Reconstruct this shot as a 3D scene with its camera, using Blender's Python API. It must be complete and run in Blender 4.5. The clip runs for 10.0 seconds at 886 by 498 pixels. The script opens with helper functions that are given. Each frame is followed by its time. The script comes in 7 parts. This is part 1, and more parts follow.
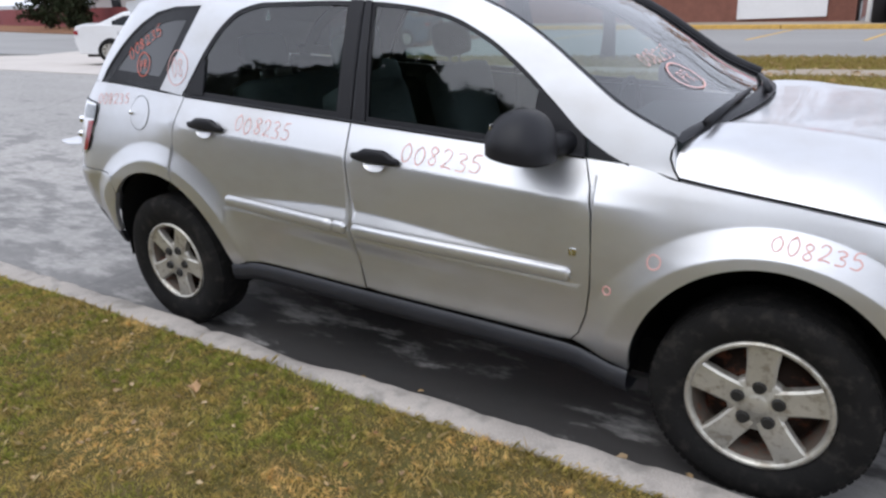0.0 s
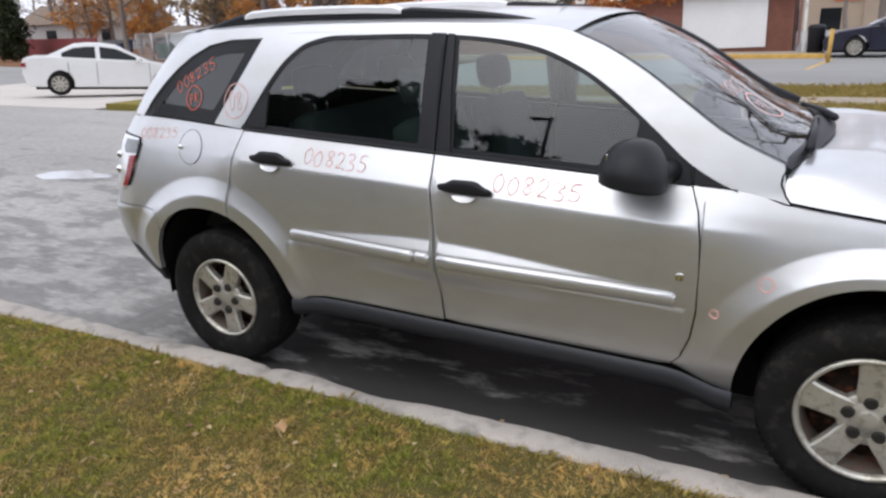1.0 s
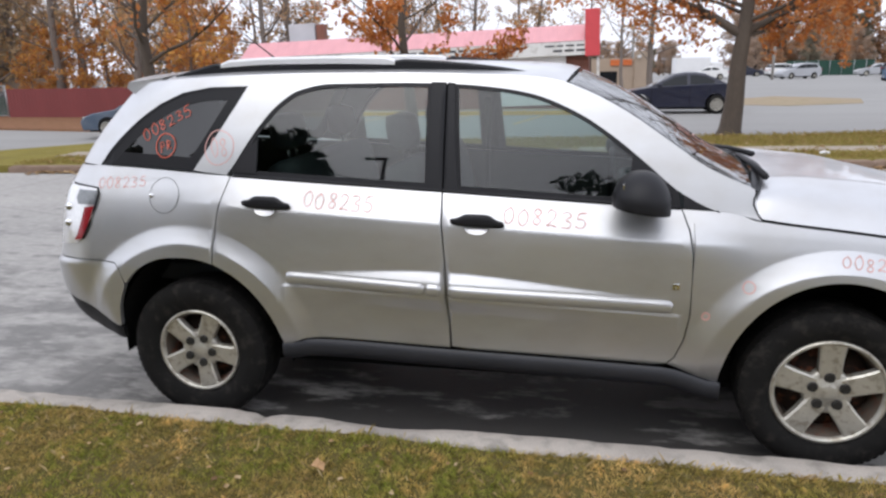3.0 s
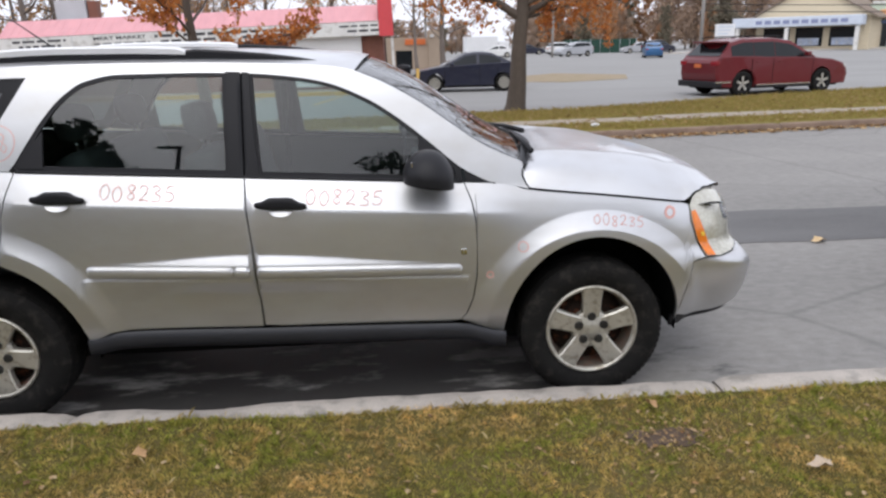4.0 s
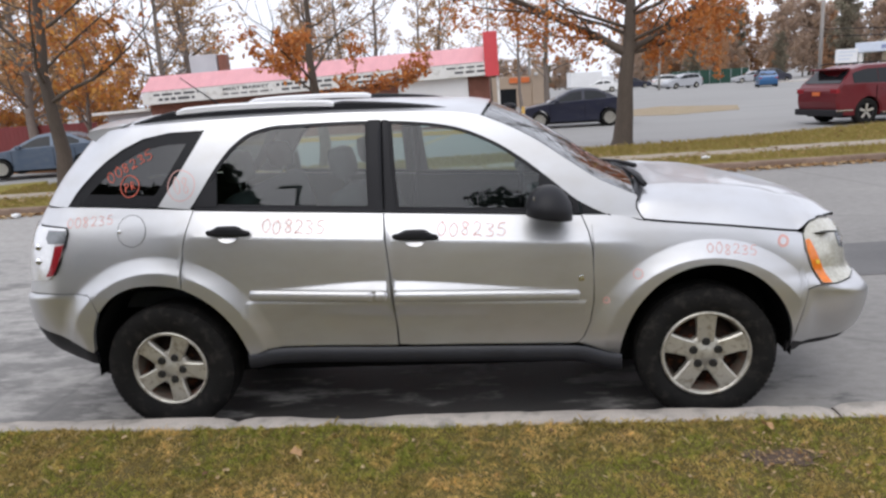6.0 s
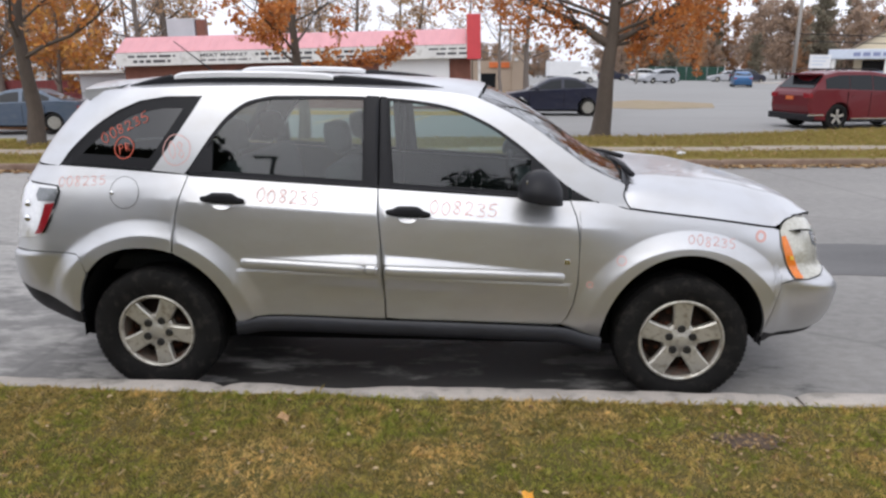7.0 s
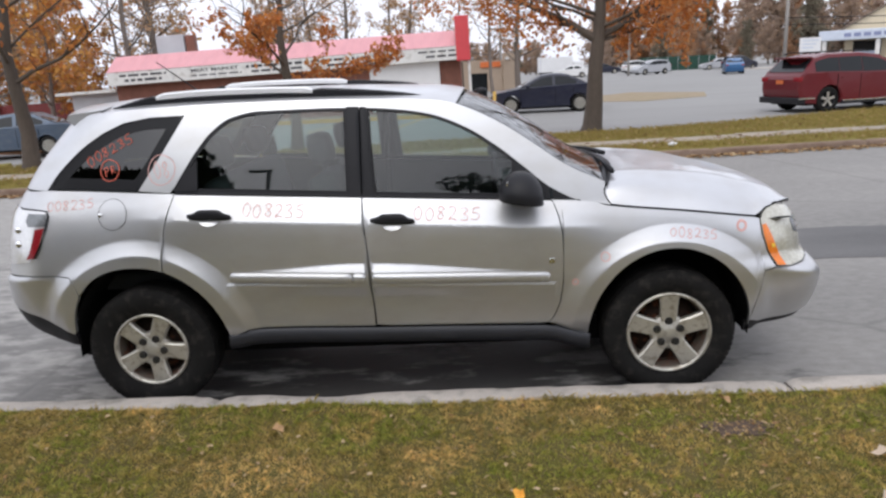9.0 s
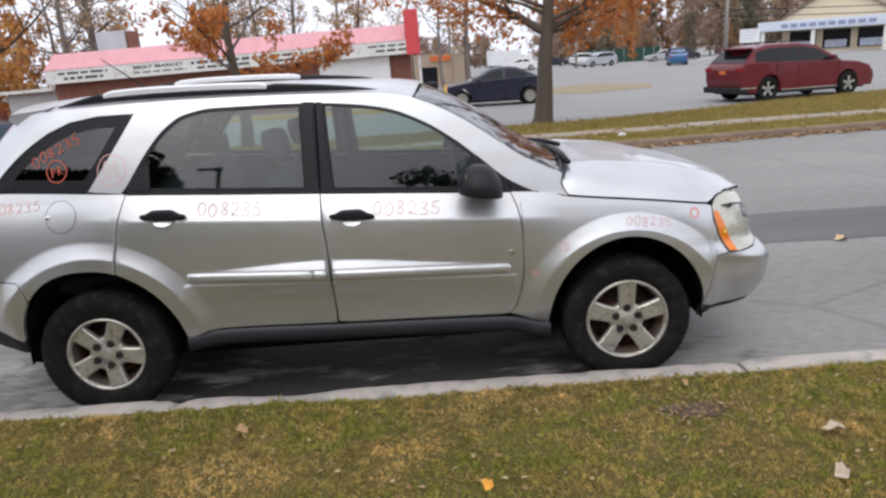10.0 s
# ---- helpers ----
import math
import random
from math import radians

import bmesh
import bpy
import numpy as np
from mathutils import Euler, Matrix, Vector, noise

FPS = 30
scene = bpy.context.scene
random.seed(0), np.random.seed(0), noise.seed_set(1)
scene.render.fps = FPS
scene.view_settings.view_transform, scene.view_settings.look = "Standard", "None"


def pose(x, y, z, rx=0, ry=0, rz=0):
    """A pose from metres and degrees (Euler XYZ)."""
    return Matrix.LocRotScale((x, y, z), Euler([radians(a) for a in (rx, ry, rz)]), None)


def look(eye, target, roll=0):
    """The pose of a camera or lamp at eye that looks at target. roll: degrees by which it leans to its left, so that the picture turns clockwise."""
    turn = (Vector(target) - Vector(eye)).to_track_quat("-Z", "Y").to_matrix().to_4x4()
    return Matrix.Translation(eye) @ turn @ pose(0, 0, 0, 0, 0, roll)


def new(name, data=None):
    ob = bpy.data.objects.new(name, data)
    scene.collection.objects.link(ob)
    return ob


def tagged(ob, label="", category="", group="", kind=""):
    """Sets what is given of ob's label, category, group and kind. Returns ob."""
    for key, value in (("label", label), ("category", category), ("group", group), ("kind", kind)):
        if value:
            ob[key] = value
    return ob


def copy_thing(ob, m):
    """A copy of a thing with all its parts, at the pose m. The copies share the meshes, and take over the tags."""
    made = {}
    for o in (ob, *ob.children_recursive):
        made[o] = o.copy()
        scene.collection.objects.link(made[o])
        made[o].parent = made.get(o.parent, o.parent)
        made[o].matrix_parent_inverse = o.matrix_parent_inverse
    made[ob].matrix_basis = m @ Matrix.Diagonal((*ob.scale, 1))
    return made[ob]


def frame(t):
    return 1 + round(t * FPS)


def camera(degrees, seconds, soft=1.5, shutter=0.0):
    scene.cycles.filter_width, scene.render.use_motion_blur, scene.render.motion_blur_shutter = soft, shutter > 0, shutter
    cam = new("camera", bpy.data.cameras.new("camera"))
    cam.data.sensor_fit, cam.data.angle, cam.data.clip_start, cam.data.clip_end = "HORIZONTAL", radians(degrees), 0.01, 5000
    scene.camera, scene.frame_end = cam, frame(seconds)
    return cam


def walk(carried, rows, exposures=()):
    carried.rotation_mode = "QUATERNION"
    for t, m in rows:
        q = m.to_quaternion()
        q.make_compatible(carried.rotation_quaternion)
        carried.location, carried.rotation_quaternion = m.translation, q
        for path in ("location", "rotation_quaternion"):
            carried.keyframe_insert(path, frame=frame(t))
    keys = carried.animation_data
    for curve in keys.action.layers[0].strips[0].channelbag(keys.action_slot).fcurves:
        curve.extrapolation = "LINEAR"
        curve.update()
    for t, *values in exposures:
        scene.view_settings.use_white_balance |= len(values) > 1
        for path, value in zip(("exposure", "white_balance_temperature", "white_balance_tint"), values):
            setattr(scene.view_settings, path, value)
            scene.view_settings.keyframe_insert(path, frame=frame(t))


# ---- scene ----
import functools

cam = camera(64.2, 10.0, soft=2.5)
PATH = [
    (0, (3.075, -3.049, 1.654), (2.061, -1.471, 0.959), -2.2),
    (0.5, (2.741, -3.11, 1.676), (1.796, -1.516, 0.923), -4.6),
    (1, (2.58, -3.33, 1.682), (1.69, -1.652, 1.057), -2.1),
    (1.5, (2.353, -3.493, 1.691), (1.661, -1.694, 1.156), -0.7),
    (2, (2.056, -3.515, 1.691), (1.348, -1.72, 1.164), -5.3),
    (2.5, (1.904, -3.653, 1.684), (1.217, -1.819, 1.28), -5.3),
    (3, (1.872, -3.818, 1.671), (1.466, -1.923, 1.18), -1.1),
    (3.2, (1.88, -3.877, 1.672), (1.663, -1.951, 1.177), -0.9),
    (4.3, (1.934, -4.126, 1.734), (2.067, -2.212, 1.167), -1.3),
    (4.5, (1.924, -4.17, 1.74), (1.974, -2.24, 1.218), -0.9),
    (5, (1.859, -4.259, 1.755), (2.103, -2.35, 1.21), 0.2),
    (5.5, (1.834, -4.318, 1.761), (1.807, -2.373, 1.294), -2.5),
    (5.7, (1.835, -4.345, 1.761), (1.695, -2.398, 1.325), -4.2),
    (6.8, (1.76, -4.448, 1.77), (1.603, -2.516, 1.277), -1.8),
    (7, (1.725, -4.47, 1.766), (1.646, -2.535, 1.268), 0.2),
    (7.5, (1.687, -4.513, 1.747), (1.689, -2.598, 1.168), 2.5),
    (8, (1.768, -4.525, 1.757), (1.767, -2.605, 1.199), 1.4),
    (8.5, (1.821, -4.507, 1.766), (1.679, -2.586, 1.226), -3.1),
    (9, (1.812, -4.509, 1.791), (1.728, -2.573, 1.298), -2.8),
    (9.5, (1.808, -4.51, 1.787), (1.786, -2.579, 1.266), -3.0),
    (10, (1.779, -4.513, 1.791), (1.823, -2.581, 1.276), -3.4),
]
walk(cam, [(t, look(eye, target, roll)) for t, eye, target, roll in PATH], [(0, 0.46, 6200, 10), (0.5, 0.44, 6400, 10), (3.2, 0.41, 6450, 10), (4.3, 0.36, 6500, 10), (10, 0.34, 6500, 10)])

# ---- light: an overcast late-autumn day ----
world = bpy.data.worlds.new("overcast_sky")
scene.world = world
world.use_nodes = True
wn, wl = world.node_tree.nodes, world.node_tree.links
sky = wn.new("ShaderNodeTexSky")
sky.sky_type, sky.sun_disc = "NISHITA", False
sky.sun_elevation, sky.sun_rotation = radians(38), radians(200)
sky.air_density, sky.dust_density, sky.ozone_density = 1.0, 4.0, 1.0
grey = wn.new("ShaderNodeHueSaturation")
grey.inputs["Saturation"].default_value = 0.13
clouds = wn.new("ShaderNodeTexNoise")
clouds.inputs["Scale"].default_value, clouds.inputs["Detail"].default_value = 2.2, 4.0
cloud_ramp = wn.new("ShaderNodeMapRange")
cloud_ramp.inputs["To Min"].default_value, cloud_ramp.inputs["To Max"].default_value = 0.82, 1.18
even = wn.new("ShaderNodeMix")
even.data_type = "RGBA"
even.inputs["Factor"].default_value = 0.72
even.inputs["B"].default_value = (10.9, 11.3, 12.9, 1)
shade = wn.new("ShaderNodeMix")
shade.data_type, shade.blend_type = "RGBA", "MULTIPLY"
shade.inputs["Factor"].default_value = 1.0
wl.new(sky.outputs[0], grey.inputs["Color"])
wl.new(grey.outputs[0], even.inputs["A"])
wl.new(clouds.outputs["Fac"], cloud_ramp.inputs["Value"])
wl.new(even.outputs["Result"], shade.inputs["A"])
wl.new(cloud_ramp.outputs[0], shade.inputs["B"])
wl.new(shade.outputs["Result"], wn["Background"].inputs["Color"])
wn["Background"].inputs["Strength"].default_value = 0.1
sun = new("sun", bpy.data.lights.new("sun", "SUN"))
sun.data.energy, sun.data.angle, sun.data.color = 0.6, radians(35), (1.0, 0.96, 0.9)
sun.matrix_world = look((0, 0, 30), (4, 14, 0))


# ---- materials ----
def nodes_of(name):
    m = bpy.data.materials.new(name)
    m.use_nodes = True
    return m, m.node_tree.nodes, m.node_tree.links, m.node_tree.nodes["Principled BSDF"]


def noise_at(n, l, scale, detail=4.0, stretch=(1, 1, 1), rough=0.55):
    geo = n.new("ShaderNodeNewGeometry")
    mp = n.new("ShaderNodeMapping")
    mp.inputs["Scale"].default_value = stretch
    tex = n.new("ShaderNodeTexNoise")
    tex.inputs["Scale"].default_value, tex.inputs["Detail"].default_value = scale, detail
    tex.inputs["Roughness"].default_value = rough
    l.new(geo.outputs["Position"], mp.inputs["Vector"])
    l.new(mp.outputs[0], tex.inputs["Vector"])
    return tex.outputs["Fac"]


def ramp(n, l, fac, lo, hi, stops):
    """stops: colours spread evenly from lo to hi of the factor."""
    r = n.new("ShaderNodeValToRGB")
    e = r.color_ramp.elements
    while len(e) < len(stops):
        e.new(0.5)
    for k, c in enumerate(stops):
        e[k].position = lo + (hi - lo) * k / (len(stops) - 1)
        e[k].color = (*c, 1)
    l.new(fac, r.inputs["Fac"])
    return r.outputs["Color"]


def mixed(n, l, fac, a, b, blend="MIX"):
    m = n.new("ShaderNodeMix")
    m.data_type, m.blend_type = "RGBA", blend
    for sock, v in (("Factor", fac), ("A", a), ("B", b)):
        if isinstance(v, (int, float)):
            m.inputs[sock].default_value = v
        elif isinstance(v, tuple):
            m.inputs[sock].default_value = (*v, 1)
        else:
            l.new(v, m.inputs[sock])
    return m.outputs["Result"]


def mapped(n, l, fac, a, b, lo, hi):
    m = n.new("ShaderNodeMapRange")
    m.inputs["From Min"].default_value, m.inputs["From Max"].default_value = a, b
    m.inputs["To Min"].default_value, m.inputs["To Max"].default_value = lo, hi
    l.new(fac, m.inputs["Value"])
    return m.outputs[0]


def bumped(n, l, bsdf, fac, strength, distance=0.01):
    b = n.new("ShaderNodeBump")
    b.inputs["Strength"].default_value, b.inputs["Distance"].default_value = strength, distance
    l.new(fac, b.inputs["Height"])
    l.new(b.outputs[0], bsdf.inputs["Normal"])


def mat(name, col, rough=0.6, metal=0.0, var=0.15, scale=3.0, fine=60.0, bump=0.15, coat=0.0, stretch=(1, 1, 1), island=0.0, wear=None, spec=0.5):
    """A plain surface with blotches at one scale and grain at another."""
    m, n, l, b = nodes_of(name)
    big, small = noise_at(n, l, scale, 4, stretch), noise_at(n, l, fine, 3, stretch)
    dark, light = tuple(c * (1 - var) for c in col), tuple(min(1, c * (1 + var)) for c in col)
    c = ramp(n, l, big, 0.3, 0.7, (dark, light))
    c = mixed(n, l, 0.5, c, ramp(n, l, small, 0.3, 0.7, (dark, light)))
    if wear:
        c = mixed(n, l, mapped(n, l, noise_at(n, l, scale * 2.3, 6), 0.52, 0.66, 0, 0.8), c, wear)
    if island:
        geo = n.new("ShaderNodeNewGeometry")
        c = mixed(n, l, island, c, ramp(n, l, geo.outputs["Random Per Island"], 0, 1, (tuple(v * 0.5 for v in col), tuple(min(1, v * 1.5) for v in col))))
    l.new(c, b.inputs["Base Color"])
    l.new(mapped(n, l, small, 0.3, 0.7, max(0.02, rough - 0.08), min(1, rough + 0.08)), b.inputs["Roughness"])
    b.inputs["Metallic"].default_value = metal
    b.inputs["Specular IOR Level"].default_value = spec
    if coat:
        b.inputs["Coat Weight"].default_value, b.inputs["Coat Roughness"].default_value = coat, 0.06
    if bump:
        bumped(n, l, b, small, bump)
    return m


def paint(name, col, metal=0.0, rough=0.35, dirt=0.35, coat=0.6):
    """Car paint: clear coat over colour, with road film as thin greyish blotches."""
    m, n, l, b = nodes_of(name)
    flake = noise_at(n, l, 900, 1)
    film = noise_at(n, l, 3.0, 6, (1, 1, 2.0))
    c = ramp(n, l, flake, 0.3, 0.7, (tuple(v * 0.96 for v in col), tuple(min(1, v * 1.03) for v in col)))
    fac = mapped(n, l, film, 0.45, 0.75, 0, dirt)
    l.new(mixed(n, l, fac, c, (0.42, 0.375, 0.31)), b.inputs["Base Color"])
    b.inputs["Metallic"].default_value = metal
    l.new(mapped(n, l, film, 0.3, 0.75, rough, rough + 0.14), b.inputs["Roughness"])
    b.inputs["Coat Weight"].default_value, b.inputs["Coat Roughness"].default_value = coat, 0.05
    return m


def window_glass(name, tint, gloss=0.02):
    m, n, l, b = nodes_of(name)
    n.remove(b)
    see, shine, mix, fres = n.new("ShaderNodeBsdfTransparent"), n.new("ShaderNodeBsdfGlossy"), n.new("ShaderNodeMixShader"), n.new("ShaderNodeFresnel")
    see.inputs["Color"].default_value = (*tint, 1)
    shine.inputs["Roughness"].default_value = gloss
    fres.inputs["IOR"].default_value = 1.49
    # both faces of the pane reflect: 2R / (1 + R)
    twice, more, both = n.new("ShaderNodeMath"), n.new("ShaderNodeMath"), n.new("ShaderNodeMath")
    twice.operation, more.operation, both.operation = "MULTIPLY", "ADD", "DIVIDE"
    twice.inputs[1].default_value, more.inputs[1].default_value = 2.0, 1.0
    l.new(fres.outputs[0], twice.inputs[0]), l.new(fres.outputs[0], more.inputs[0])
    l.new(twice.outputs[0], both.inputs[0]), l.new(more.outputs[0], both.inputs[1])
    l.new(both.outputs[0], mix.inputs["Fac"])
    l.new(see.outputs[0], mix.inputs[1])
    l.new(shine.outputs[0], mix.inputs[2])
    l.new(mix.outputs[0], n["Material Output"].inputs["Surface"])
    return m


def leafy(name, stops, see=0.35, patches=None):
    """Leaves and blades: a colour of its own for each, light shining through; patches: colours of wide drifts, blended in."""
    m, n, l, b = nodes_of(name)
    n.remove(b)
    geo = n.new("ShaderNodeNewGeometry")
    c = ramp(n, l, geo.outputs["Random Per Island"], 0, 1, stops)
    if patches:
        wide = mixed(n, l, 0.30, ramp(n, l, noise_at(n, l, 1.4, 6), 0.38, 0.62, patches), ramp(n, l, noise_at(n, l, 7.5, 5), 0.34, 0.66, patches))
        c = mixed(n, l, 0.78, c, wide)
        tuft = ramp(n, l, noise_at(n, l, 42, 5, (1, 1, 0.2), 0.7), 0.32, 0.68, ((0.36, 0.34, 0.33), (1.18, 1.12, 1.08), (1.85, 1.68, 1.60)))
        c = mixed(n, l, 1.0, c, tuft, "MULTIPLY")
    flat, lit, mix = n.new("ShaderNodeBsdfDiffuse"), n.new("ShaderNodeBsdfTranslucent"), n.new("ShaderNodeMixShader")
    mix.inputs["Fac"].default_value = see
    l.new(c, flat.inputs["Color"]), l.new(c, lit.inputs["Color"])
    l.new(flat.outputs[0], mix.inputs[1]), l.new(lit.outputs[0], mix.inputs[2])
    l.new(mix.outputs[0], n["Material Output"].inputs["Surface"])
    return m


def road_material():
    m, n, l, b = nodes_of("worn_asphalt")
    broad, mid, grain = noise_at(n, l, 0.35, 6, (0.5, 1.5, 1)), noise_at(n, l, 2.2, 11, (0.6, 1.6, 1), 0.68), noise_at(n, l, 120, 2)
    c = ramp(n, l, broad, 0.35, 0.68, ((0.27, 0.262, 0.25), (0.36, 0.348, 0.33), (0.49, 0.468, 0.44)))
    c = mixed(n, l, 0.35, c, ramp(n, l, grain, 0.3, 0.7, ((0.12, 0.12, 0.115), (0.46, 0.44, 0.41))))
    c = mixed(n, l, 0.38, c, ramp(n, l, noise_at(n, l, 11, 8, (0.8, 1.3, 1), 0.65), 0.32, 0.68, ((0.13, 0.128, 0.122), (0.43, 0.41, 0.385))))
    # damp patches near the kerb and behind the car, also deepening the shade under it
    geo, sep = n.new("ShaderNodeNewGeometry"), n.new("ShaderNodeSeparateXYZ")
    l.new(geo.outputs["Position"], sep.inputs[0])
    near = mapped(n, l, sep.outputs["Y"], 0.6, 4.5, 0.105, -0.03)
    add = n.new("ShaderNodeMath")
    l.new(mid, add.inputs[0]), l.new(near, add.inputs[1])
    fore, aft = mapped(n, l, sep.outputs["X"], 2.2, 3.3, 0.0, -0.07), mapped(n, l, sep.outputs["X"], -2.2, -0.2, -0.055, 0.0)
    ends = n.new("ShaderNodeMath")
    l.new(fore, ends.inputs[0]), l.new(aft, ends.inputs[1])
    # dry towards the junction, a damp fringe along the gutter
    dry, gutter = mapped(n, l, sep.outputs["X"], 3.3, 4.4, 0.0, -0.25), mapped(n, l, sep.outputs["Y"], -0.95, -0.70, 0.09, 0.0)
    rest, total = n.new("ShaderNodeMath"), n.new("ShaderNodeMath")
    l.new(dry, rest.inputs[0]), l.new(gutter, rest.inputs[1])
    l.new(ends.outputs[0], total.inputs[0]), l.new(rest.outputs[0], total.inputs[1])
    side = total.outputs[0]
    both = n.new("ShaderNodeMath")
    l.new(add.outputs[0], both.inputs[0]), l.new(side, both.inputs[1])
    wet = mapped(n, l, both.outputs[0], 0.52, 0.60, 0, 1)
    # stronger alongside the car, where the dark tone doubles as its shade
    damp_and_shade = n.new("ShaderNodeMath")
    damp_and_shade.operation = "MULTIPLY"
    l.new(wet, damp_and_shade.inputs[0]), l.new(mapped(n, l, sep.outputs["X"], -1.1, 0.3, 0.45, 0.93), damp_and_shade.inputs[1])
    c = mixed(n, l, damp_and_shade.outputs[0], c, (0.012, 0.0115, 0.012))
    # the strip towards the junction is newer and darker
    c = mixed(n, l, mapped(n, l, sep.outputs["X"], -1.5, 4.0, 0.0, 0.36), c, (0.105, 0.098, 0.092))
    # fine cracks
    vor = n.new("ShaderNodeTexVoronoi")
    vor.feature = "DISTANCE_TO_EDGE"
    vor.inputs["Scale"].default_value = 0.28
    warp, pos = n.new("ShaderNodeVectorMath"), n.new("ShaderNodeTexNoise")
    pos.inputs["Scale"].default_value, pos.inputs["Detail"].default_value = 0.9, 8
    warp.operation = "MULTIPLY_ADD"
    warp.inputs[1].default_value = (3.2, 3.2, 0.0)
    l.new(pos.outputs["Color"], warp.inputs[0]), l.new(geo.outputs["Position"], warp.inputs[2])
    l.new(warp.outputs[0], vor.inputs["Vector"])
    crack = mapped(n, l, vor.outputs["Distance"], 0.002, 0.008, 0.22, 0)
    c = mixed(n, l, crack, c, (0.05, 0.05, 0.05))
    l.new(c, b.inputs["Base Color"])
    l.new(mapped(n, l, damp_and_shade.outputs[0], 0, 1, 0.9, 0.5), b.inputs["Roughness"])
    bumped(n, l, b, grain, 0.35, 0.006)
    return m


def turf_material(name, stops, scale=1.1):
    m, n, l, b = nodes_of(name)
    patch, fine = noise_at(n, l, scale, 7), noise_at(n, l, 45, 5)
    c = mixed(n, l, 0.5, ramp(n, l, patch, 0.34, 0.66, stops), ramp(n, l, fine, 0.3, 0.7, stops))
    l.new(c, b.inputs["Base Color"])
    b.inputs["Roughness"].default_value = 0.95
    b.inputs["Specular IOR Level"].default_value = 0.1
    bumped(n, l, b, fine, 0.8, 0.03)
    return m


SILVER = paint("silver_paint", (0.625, 0.63, 0.64), metal=0.80, rough=0.33, dirt=0.28, coat=0.55)
CHROME = mat("bright_metal", (0.78, 0.78, 0.78), rough=0.22, metal=1.0, var=0.05, bump=0)
RAIL = mat("satin_rail", (0.78, 0.78, 0.79), rough=0.42, metal=0.25, var=0.02, fine=8, bump=0)
TRIM = mat("black_plastic", (0.012, 0.012, 0.0145), rough=0.5, var=0.2, fine=300, bump=0.05, spec=0.3)
CLADDING = mat("grey_cladding", (0.018, 0.019, 0.024), rough=0.5, var=0.25, scale=5, fine=200, bump=0.08)
GLOSSTRIM = mat("black_window_trim", (0.010, 0.010, 0.012), rough=0.4, var=0.1, bump=0, spec=0.25)
RUBBER = mat("tyre_rubber", (0.013, 0.0125, 0.012), rough=0.8, var=0.35, scale=9, fine=90, bump=0.2, wear=(0.032, 0.029, 0.026), spec=0.12)
RIMRUST = mat("rusting_rim_barrel", (0.16, 0.13, 0.105), rough=0.6, metal=0.4, var=0.35, scale=9, fine=120, bump=0.2, wear=(0.26, 0.085, 0.045))
ALLOY = mat("dusty_alloy", (0.56, 0.54, 0.48), rough=0.42, metal=0.7, var=0.12, scale=14, fine=160, bump=0.05, wear=(0.33, 0.29, 0.23))
RUST = mat("rusty_steel", (0.024, 0.015, 0.011), rough=0.85, metal=0.1, var=0.5, scale=9, fine=120, bump=0.3, wear=(0.17, 0.06, 0.03), spec=0.2)
NUT = mat("dark_nut_steel", (0.035, 0.034, 0.032), rough=0.5, metal=0.5, var=0.3, fine=200, bump=0.1)
CLEARLENS = mat("clear_lamp_lens", (0.80, 0.80, 0.80), rough=0.16, metal=0.45, var=0.15, scale=18, bump=0, coat=0.6)
DARK = mat("underbody", (0.008, 0.008, 0.008), rough=0.95, var=0.3, bump=0.1, spec=0.1)
CLOTH = mat("grey_seat_cloth", (0.085, 0.09, 0.092), rough=0.9, var=0.15, fine=400, bump=0.2)
CABIN = mat("cabin_plastic", (0.035, 0.038, 0.040), rough=0.7, var=0.15, bump=0.05)
CABIN_LIGHT = mat("headliner_cloth", (0.27, 0.275, 0.27), rough=0.9, var=0.08, bump=0.05)
GLASS = window_glass("clear_car_glass", (0.60, 0.71, 0.69))
TINTED = window_glass("tinted_car_glass", (0.10, 0.115, 0.12))
WINDSHIELD = window_glass("windshield_glass", (0.72, 0.80, 0.79))
LENS = mat("hazy_lamp_lens", (0.56, 0.545, 0.47), rough=0.16, metal=0.25, var=0.3, scale=11, bump=0, coat=0.6)
AMBER = mat("amber_lens", (0.85, 0.22, 0.02), rough=0.2, var=0.15, scale=20, bump=0, coat=0.5)
REDLENS = mat("red_lens", (0.26, 0.014, 0.02), rough=0.18, var=0.2, scale=20, bump=0, coat=0.5)
GREYLENS = mat("smoky_grey_lens", (0.22, 0.23, 0.24), rough=0.2, metal=0.3, var=0.15, scale=18, bump=0, coat=0.5)
MARKER = mat("orange_paint_pen", (0.62, 0.13, 0.08), rough=0.7, var=0.2, fine=200, bump=0)
MARKER_FAINT = mat("faded_paint_pen", (0.72, 0.41, 0.37), rough=0.7, var=0.2, fine=200, bump=0)

ROAD = road_material()
LAWN = turf_material("autumn_turf", ((0.122, 0.092, 0.036), (0.14, 0.108, 0.040), (0.10, 0.092, 0.030), (0.155, 0.118, 0.052), (0.12, 0.09, 0.038)))
VERGE = turf_material("verge_turf", ((0.16, 0.12, 0.045), (0.22, 0.19, 0.045), (0.27, 0.21, 0.08)))
DRYGRASS = turf_material("bare_island", ((0.30, 0.235, 0.165), (0.36, 0.29, 0.21), (0.24, 0.215, 0.11)))
LITTER = turf_material("leaf_littered_soil", ((0.20, 0.10, 0.06), (0.26, 0.14, 0.08), (0.14, 0.08, 0.05)), 3)
LOT = mat("lot_asphalt", (0.265, 0.26, 0.25), rough=0.85, var=0.18, scale=0.25, fine=30, bump=0.2, stretch=(0.4, 1.4, 1))
